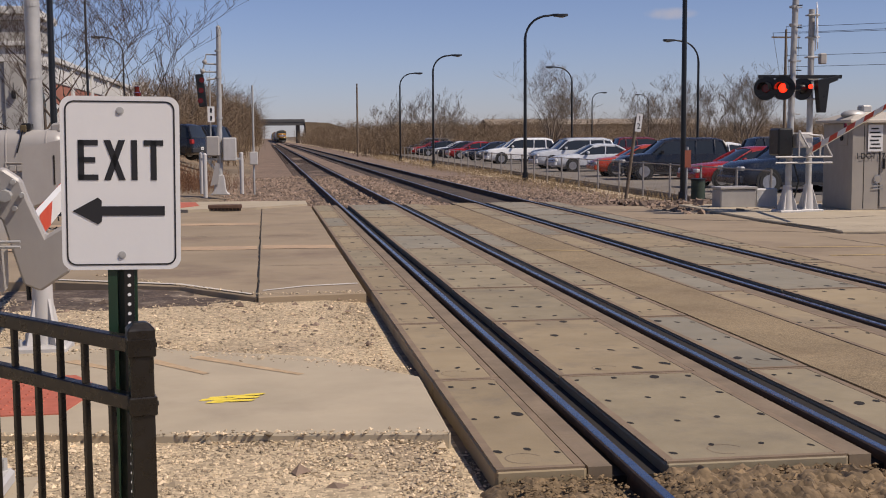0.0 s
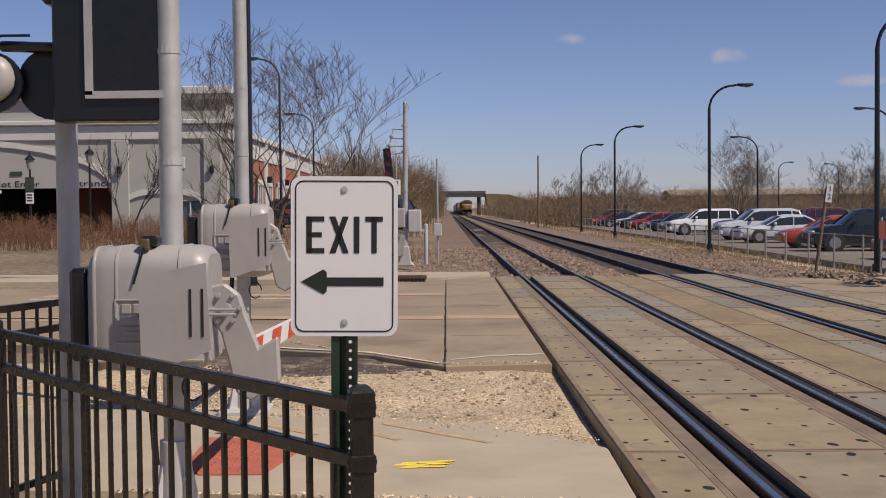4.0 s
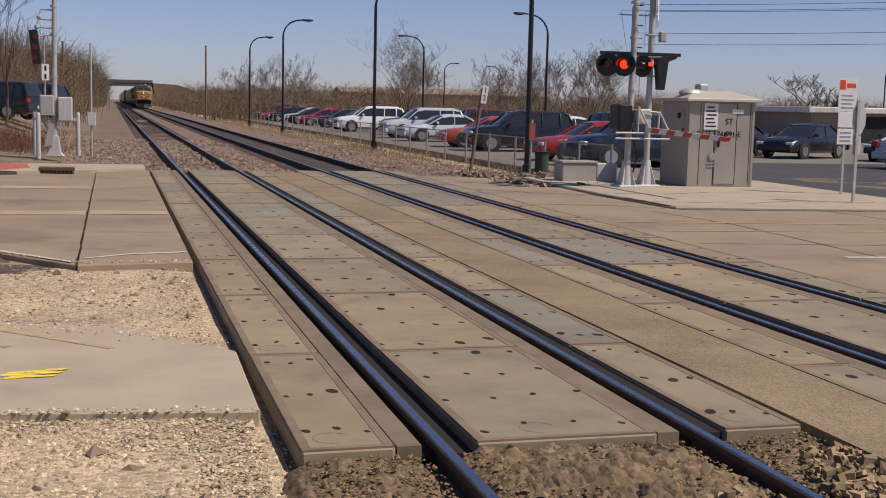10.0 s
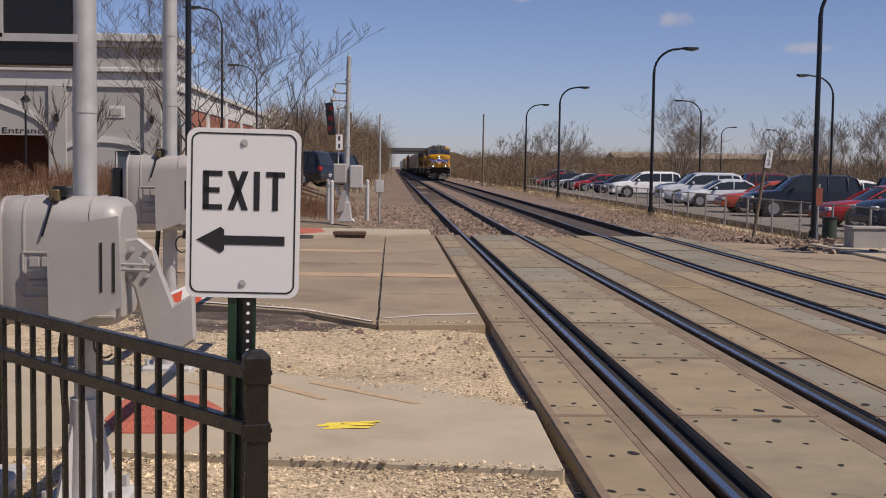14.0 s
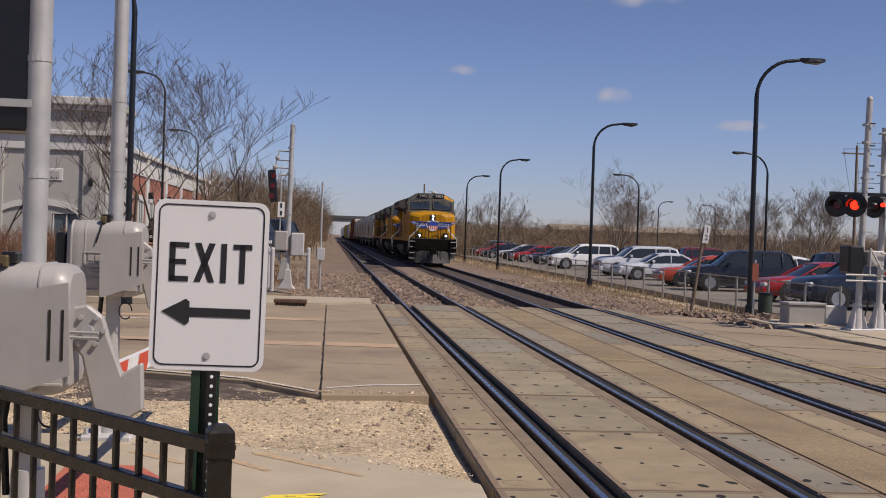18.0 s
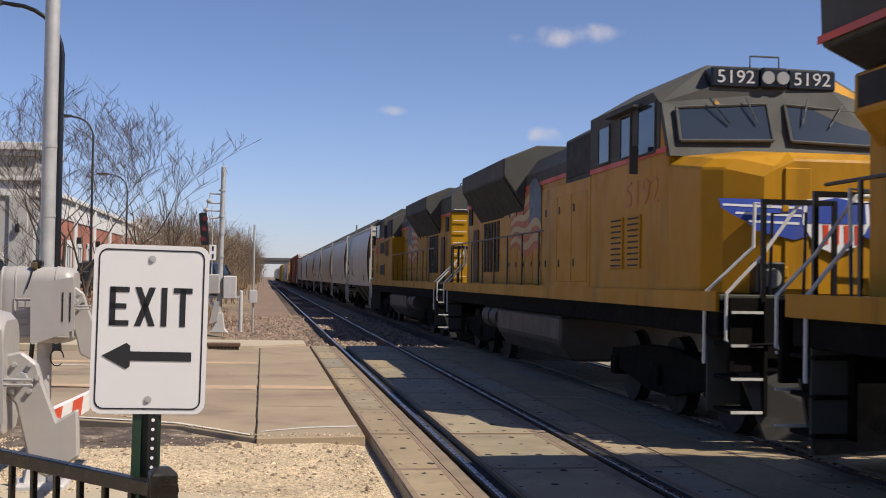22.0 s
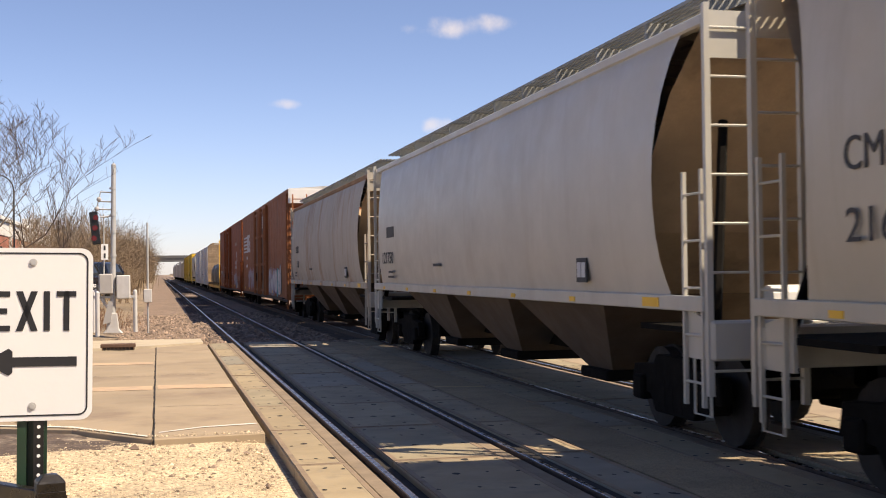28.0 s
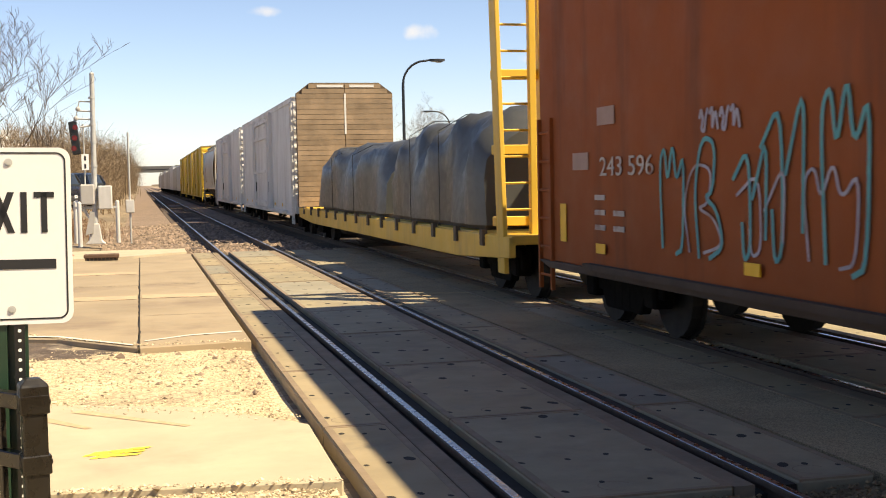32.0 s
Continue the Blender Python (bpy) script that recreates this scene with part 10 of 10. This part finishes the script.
        part("mirror", Shape().box(sx * (half + 0.06) - 0.1, sx * (half + 0.06) + 0.06, top[0][0] + 0.35, top[0][0] + 0.5, top[0][1] + 0.02, top[0][1] + 0.16), mat_, g, bevel=0.03)
        part("door_line", Shape().box(sx * (half + 0.001) - 0.004, sx * (half + 0.001) + 0.004, (top[1][0] + top[-2][0]) / 2 - 0.006, (top[1][0] + top[-2][0]) / 2 + 0.006, 0.34, top[0][1] - 0.04), TRIMBLACK, g)
        part("sill_trim", Shape().box(sx * (half - 0.03) - 0.015, sx * (half - 0.03) + 0.015, ax[0] + wheel_r + 0.1, ax[1] - wheel_r - 0.1, 0.24, 0.34), TRIMBLACK, g)
    part("front_bumper", Shape().box(-half + 0.06, half - 0.06, -0.06, 0.1, 0.32, 0.56), TRIMBLACK if colour in ("grey", "black") else mat_, g, bevel=0.04)
    part("rear_bumper", Shape().box(-half + 0.06, half - 0.06, L - 0.1, L + 0.07, 0.34, 0.6), TRIMBLACK if kind in ("suv", "pickup") else mat_, g, bevel=0.04)
    part("grille", Shape().box(-0.45, 0.45, -0.02, 0.05, 0.58, low[1][1] - 0.06), TRIMBLACK, g)
    part("plate", Shape().box(-0.15, 0.15, L + 0.07, L + 0.078, 0.5, 0.64), WHITERF, g)
    part("plate_bar", Shape().box(-0.11, 0.11, L + 0.078, L + 0.082, 0.54, 0.6), PALEINK, g)
    return g


CAR_MESHES = {}


def car_park():
    # noses point towards the tracks (-x): a car's own nose is at its y = 0, so it is turned by -90 degrees
    row = [("suv", "blue", 36.6, 14.9), ("sedan", "red", 40.6, 14.9), ("suv", "black", 49.4, 14.9), ("sedan", "orange", 53.6, 14.9), ("sedan", "silver", 61.7, 14.9), ("suv", "silver", 67.5, 15.2), ("suv", "black", 74.0, 16.6),
           ("suv", "white", 81.0, 14.9), ("sedan", "grey", 88.0, 15.5), ("sedan", "blue", 94.0, 15.5), ("sedan", "red", 101.0, 15.2), ("sedan", "black", 106.0, 15.0), ("sedan", "silver", 112.0, 15.5), ("sedan", "blue", 118.0, 14.8),
           ("sedan", "red", 124.0, 14.9), ("suv", "grey", 130.0, 15.2)]
    rng = random.Random(2)
    for kind, colour, y, x in row:
        car(kind, colour, x, y, -0.11, -90 + rng.uniform(-3, 3), f"{ {'suv': 'tall ' + colour + ' sport utility vehicle', 'pickup': colour + ' pickup truck', 'sedan': (colour if colour != 'orange' else 'orange-red') + ' saloon car'}[kind] } parked nose towards the fence")
    for k, (kind, colour, y) in enumerate((("sedan", "silver", 50), ("suv", "black", 58), ("sedan", "white", 66), ("sedan", "grey", 74), ("suv", "maroon", 82), ("sedan", "silver", 92))):
        car(kind, colour, 29.0, y, -0.11, 90, f"{colour} {'sport utility vehicle' if kind == 'suv' else 'saloon car'} parked in the second row")
    car("sedan", "black", 24.2, 46.2, -0.09, -62, "shiny black saloon parked at the edge of the side lot")
    car("sedan", "black", 27.0, 44.4, -0.09, -62, "second shiny black saloon in the side lot")
    car("sedan", "black", 30.6, 42.0, -0.09, -60, "black saloon half hidden behind others")
    car("coupe", "silver", 31.0, 36.6, -0.09, 97, "silver two-door coupe parked in the side lot")
    # near side lot, behind the shrubs
    car("suv", "black", -7.6, 62, 0.72, -115, "dark sport utility vehicle parked by the signal mast")
    car("suv", "blue", -6.6, 67, 0.72, -115, "dark blue sport utility vehicle in the station lot")
    car("sedan", "blue", -8.4, 72, 0.72, -115, "dark blue saloon in the station lot")
    car("pickup", "black", -9.6, 76, 0.72, 170, "black pickup truck before the brick building")


car_park()


def low_store():
    g = thing("low_building", "low brown store with a long white roof edge", "building", at=pose(46, 72, -0.2))
    part("wall", Shape().box(0, 60, 0, 14, 0, 2.1), surface("brown_block", (0.27, 0.225, 0.18), 0.9, vary=0.15, scale=0.3, bump=0.1), g)
    part("roof", Shape().box(-0.5, 60.5, -0.5, 14.5, 2.1, 2.5), WHITEPAINT, g, bevel=0.05)
    for k in range(6):
        part("door", Shape().box(4 + 9 * k, 6.4 + 9 * k, -0.03, 0.02, 0, 1.9), DARKIN, g)


low_store()

# ---- trees, brush, wires, bridge ----
BARK = surface("grey_brown_bark", (0.085, 0.065, 0.05), 0.9, vary=0.25, scale=6, bump=0.4)
# paler twig copy for far trees; distance haze is put into the colour
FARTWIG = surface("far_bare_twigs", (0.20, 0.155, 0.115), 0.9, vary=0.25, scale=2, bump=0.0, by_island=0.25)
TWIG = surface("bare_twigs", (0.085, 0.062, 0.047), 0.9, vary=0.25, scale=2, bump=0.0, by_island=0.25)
BRUSH = surface("leafless_brush", (0.175, 0.122, 0.076), 0.95, vary=0.3, scale=0.2, bump=0.0, by_island=0.35)
DRYGRASS = surface("dry_weeds", (0.26, 0.185, 0.10), 0.95, vary=0.25, scale=1, bump=0.0, by_island=0.3)


def bare_tree(x, y, z, height, spread, seed, label, stems=1, depth=5, trunk_r=0.11, lean=0.0, twig=0.011):
    rng = random.Random(seed)
    g = thing("bare_tree", label, "tree", at=pose(x, y, z))
    trunk, limbs = Shape(), Shape()

    def grow(p, d, length, r, level, store):
        pts, radii = [p], [r]
        n = 3 if level else 4
        for k in range(n):
            d = (d + Vector((rng.uniform(-1, 1), rng.uniform(-1, 1), rng.uniform(-0.3, 0.7))) * 0.16).normalized()
            p = p + d * (length / n)
            pts.append(p)
            radii.append(max(r * (1 - 0.45 * (k + 1) / n), twig * 0.6))
        store.tube(pts, radii, 6 if level < 2 else (4 if level < 4 else 3))
        if level >= depth:
            return
        kids = rng.randint(2, 3) if level else rng.randint(3, 4)
        for k in range(kids):
            at = rng.uniform(0.45, 1.0) if k else 1.0
            i = min(int(at * n), n)
            base = pts[i]
            side = Vector((rng.uniform(-1, 1), rng.uniform(-1, 1), 0)).normalized()
            nd = (d * rng.uniform(0.55, 0.95) + side * rng.uniform(0.45, 0.95) * spread + Vector((0, 0, 0.22))).normalized()
            grow(base, nd, length * rng.uniform(0.58, 0.8), max(radii[i] * rng.uniform(0.55, 0.75), twig), level + 1, limbs)

    for k in range(stems):
        a = 2 * math.pi * k / max(stems, 1) + 0.4
        d = Vector((math.cos(a) * 0.28 * (stems > 1) + lean, math.sin(a) * 0.28 * (stems > 1), 1)).normalized()
        grow(Vector((math.cos(a) * 0.12 * (stems > 1), math.sin(a) * 0.12 * (stems > 1), -0.2)), d, height * 0.36, trunk_r, 0, trunk)
    # beyond 80 m, short of x = 66, trunk and crown take the haze-paled colour
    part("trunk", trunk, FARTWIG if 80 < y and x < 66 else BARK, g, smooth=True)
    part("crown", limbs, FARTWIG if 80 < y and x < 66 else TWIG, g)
    return g


bare_tree(-5.75, 33.0, 0.05, 8.3, 1.05, 11, "leafless ornamental tree with many fine twigs beside the street", 3, 7, 0.075, 0.22, 0.0065)
bare_tree(-4.5, 57, 0.6, 6.6, 0.26, 23, "slim leafless young tree by the station lot", 1, 5, 0.07, 0.0, 0.011)
bare_tree(-14.4, 52, 0.7, 5.4, 0.5, 9, "slim leafless tree in front of the garage", 2, 5, 0.06, 0.0, 0.011)
for k, (tx, ty, th, sp) in enumerate(((-9, 96, 8, 0.7), (-7.5, 112, 9, 0.7), (-6.5, 88, 6, 0.6), (-10, 130, 10, 0.7))):
    bare_tree(tx, ty, 0.6, th, sp, 40 + k, "leafless tree behind the signal mast", 2, 5, 0.12, 0.0, 0.02)
for k, (tx, ty, th, sp, st) in enumerate(((27.0, 112, 10.5, 1.25, 3), (30, 124, 7.5, 1.2, 3), (17.5, 118, 6.0, 1.1, 2), (47, 112, 9.2, 0.95, 3), (42, 116, 8.4, 0.95, 3), (48, 125, 8.5, 0.9, 3), (38.5, 112, 6.8, 1.0, 3), (45, 108, 8.4, 0.9, 3), (40, 122, 7.6, 0.95, 3),
                                            (36, 140, 8, 0.7, 2), (71.8, 115, 8.4, 1.5, 1), (80, 122, 6, 1.0, 2), (87.5, 113, 9.6, 1.2, 2), (92, 118, 9, 1.1, 1), (14.5, 135, 7, 0.8, 2), (21, 150, 8, 0.7, 2))):
    bare_tree(tx, ty, -0.2, th, sp, 60 + k, "leafless tree beyond the car park", st, 7 if tx < 66 else 6, 0.09 if tx < 66 else 0.26, 0.0, 0.008 if tx < 66 else 0.028)


def brush_belt(name, spots, label, seed, tall, mat_, stems=7, twigs=5, thick=0.03):
    """Leafless scrub: many thin stems with side twigs, one mass."""
    rng = np.random.default_rng(seed)
    spots = np.asarray(spots, float)
    n = len(spots) * stems
    base = np.repeat(spots, stems, 0) + np.c_[rng.normal(0, 0.9, (n, 2)), np.zeros(n)]
    h = np.repeat(tall if np.ndim(tall) else np.full(len(spots), tall), stems) * rng.uniform(0.35, 1.0, n)
    tip = base + np.c_[rng.normal(0, 0.18, (n, 2)) * h[:, None], h]
    a, b, w0, w1 = [base], [tip], [h * 0 + thick], [h * 0 + thick * 0.3]
    for k in range(twigs):
        f = rng.uniform(0.3, 0.95, n)[:, None]
        s = base + (tip - base) * f
        e = s + np.c_[rng.normal(0, 0.28, (n, 2)), rng.uniform(0.1, 0.45, n)] * h[:, None] * 0.6
        a.append(s), b.append(e), w0.append(h * 0 + thick * 0.55), w1.append(h * 0 + thick * 0.18)
    a, b, w0, w1 = np.concatenate(a), np.concatenate(b), np.concatenate(w0), np.concatenate(w1)
    m = len(a)
    d = b - a
    side = np.cross(d, rng.normal(0, 1, (m, 3)))
    side /= np.linalg.norm(side, axis=1, keepdims=True) + 1e-9
    up = np.cross(d, side)
    up /= np.linalg.norm(up, axis=1, keepdims=True) + 1e-9
    ring = []
    for c, q in ((a, w0), (b, w1)):
        for ang in (0, 2.094, 4.189):
            ring.append(c + (side * math.cos(ang) + up * math.sin(ang)) * q[:, None])
    pts = np.stack(ring, 1).reshape(-1, 3)
    quad = np.array([(0, 1, 4, 3), (1, 2, 5, 4), (2, 0, 3, 5)])
    faces = (quad[None] + 6 * np.arange(m)[:, None, None]).reshape(-1, 4)
    ob = new(name, big_mesh(name, pts, faces, mat_))
    return tagged(ob, label, "brush", kind="stuff")


def build_brush():
    rng = np.random.default_rng(21)

    def patch(n, x0, x1, y0, y1):
        x, y = rng.uniform(x0, x1, n), y0 + (y1 - y0) * rng.uniform(0, 1, n) ** 1.3
        return np.c_[x, y, [ground_height(p, q) for p, q in zip(x, y)]]

    left = np.concatenate([patch(260, -9, -3.2, 78, 160), patch(760, -22, -3.0, 150, 460), patch(200, -9, -2.4, 240, 460), patch(200, -60, -7, 420, 466), patch(900, -120, -14, 200, 440)])
    tall = np.where(left[:, 1] > 200, 9.0, np.where(left[:, 1] > 90, 5.5, 3.0)) * rng.uniform(0.6, 1.3, len(left))
    brush_belt("brush", left, "brown leafless scrub along the near side of the line", 31, tall, BRUSH, 8, 10, 0.028)
    right = np.concatenate([patch(420, 11.5, 34, 128, 260), patch(700, 11, 60, 230, 460), patch(620, 18, 130, 132, 240), patch(900, 30, 240, 240, 440)])
    tall = np.where(right[:, 0] < 40, np.where(right[:, 1] > 200, 4.6, 3.2), np.where(right[:, 1] > 200, 5.4, 3.6)) * rng.uniform(0.5, 1.3, len(right))
    brush_belt("brush", right, "brown leafless woods beyond the car park", 32, tall, BRUSH, 8, 10, 0.036)
    weeds = np.concatenate([patch(110, 11.2, 12.8, 44, 75), patch(150, 10.8, 12.8, 70, 130), patch(22, 11.8, 12.8, 33, 44)])
    brush_belt("weeds", weeds, "dry brown weeds at the foot of the fence", 33, 0.34, DRYGRASS, 16, 3, 0.007)
    shrubs = np.concatenate([patch(60, -4.6, -2.6, 42, 48), patch(60, -7, -3.2, 44, 56)])
    brush_belt("shrubs", shrubs, "low russet shrubs on a mulch bed", 34, 0.5, SHRUB, 22, 5, 0.008)
    hedge = patch(160, -30, -9.0, 44, 51)
    brush_belt("hedge", hedge, "brown leafless hedge before the garage", 35, 1.15, SHRUB, 22, 6, 0.012)


SHRUB = surface("russet_shrub", (0.17, 0.085, 0.045), 0.95, vary=0.3, scale=1, bump=0, by_island=0.3)
build_brush()


def overpass():
    g = thing("road_bridge", "grey concrete road bridge over the tracks in the distance", "bridge", at=pose(0, 470, 0))
    part("deck", Shape().box(-11, 15, 0, 12, 6.6, 7.8), BRIDGEGREY, g)
    part("parapet", Shape().box(-11, 15, -0.2, 0.1, 7.8, 8.9), BRIDGEGREY, g)
    for x in (-6.5, 12.5):
        part("pier", Shape().box(x - 0.7, x + 0.7, 2, 10, -1, 6.6), BRIDGEGREY, g)
    for sg in (-1, 1):
        part("abutment", Shape().prism([(sg * 13 + 2, 7.8), (sg * 22 + 2, 7.4), (sg * 50, -1), (sg * 16, -1)], "y", -3, 15), FIELD, g, fix=True)


BRIDGEGREY = surface("bridge_concrete", (0.10, 0.10, 0.10), 0.9, vary=0.1, scale=0.2, bump=0.05)
overpass()


def far_roofs():
    for x, y, w, h, roof in ((62, 330, 60, 5, 1.6),):
        g = thing("distant_building", "beige distant building with a pale low roof", "building", at=pose(x, y, 0))
        part("wall", Shape().box(0, w, 0, 14, -1, h), DISTANT, g)
        part("roof", Shape().prism([(-1, h), (7, h + roof), (15, h)], "x", -1, w + 1), DISTANT, g, fix=True)


DISTANT = surface("distant_beige", (0.26, 0.21, 0.16), 0.9, vary=0.1, scale=0.1, bump=0)
far_roofs()


def utility_line():
    poles = [(150, 330, 13.5), (41.5, 92, 10.4), (92, 62, 12.6)]
    for k, (x, y, h) in enumerate(poles):
        g = thing("utility_pole", "weathered wooden utility pole with a crossarm", "utility pole", "utility poles", at=pose(x, y, -0.2))
        part("shaft", Shape().rod((0, 0, -0.5), (0, 0, h), 0.14, 0.09, 10), WOODPOST, g)
        part("crossarm", Shape().box(-1.2, 1.2, -0.06, 0.06, h - 0.7, h - 0.58), WOODPOST, g)
    for k in range(5):
        def top(p):
            return Vector((p[0] + (-1.1, 1.1, 0, 0, 0)[k], p[1], p[2] - 0.2 + (-0.3, -0.3, 0.2, -2.1, -3.0)[k]))
        for a, b in zip(poles, poles[1:]):
            pa, pb = top(a), top(b)
            pts = [pa.lerp(pb, t_ / 16) - Vector((0, 0, 0.011 * (pa - pb).length * 4 * (t_ / 16) * (1 - t_ / 16))) for t_ in range(17)]
            part("wire", Shape().tube(pts, 0.022, 4), BLACK, wires)


wires = thing("overhead_wires", "thin black overhead wires between utility poles", "wire")
utility_line()
for x, y, h in ((-3.4, 95, 6.0), (9.6, 128, 7.5), (-2.8, 150, 6)):
    g = thing("line_pole", "bare thin wooden pole beside the line", "pole", "poles beside the line", at=pose(x, y, -0.1))
    part("shaft", Shape().rod((0, 0, -0.4), (0, 0, h), 0.11, 0.08, 8), WOODPOST, g)
    part("cap", Shape().rod((0, 0, h), (0, 0, h + 0.05), 0.1, n=8), WOODPOST, g)

motions()
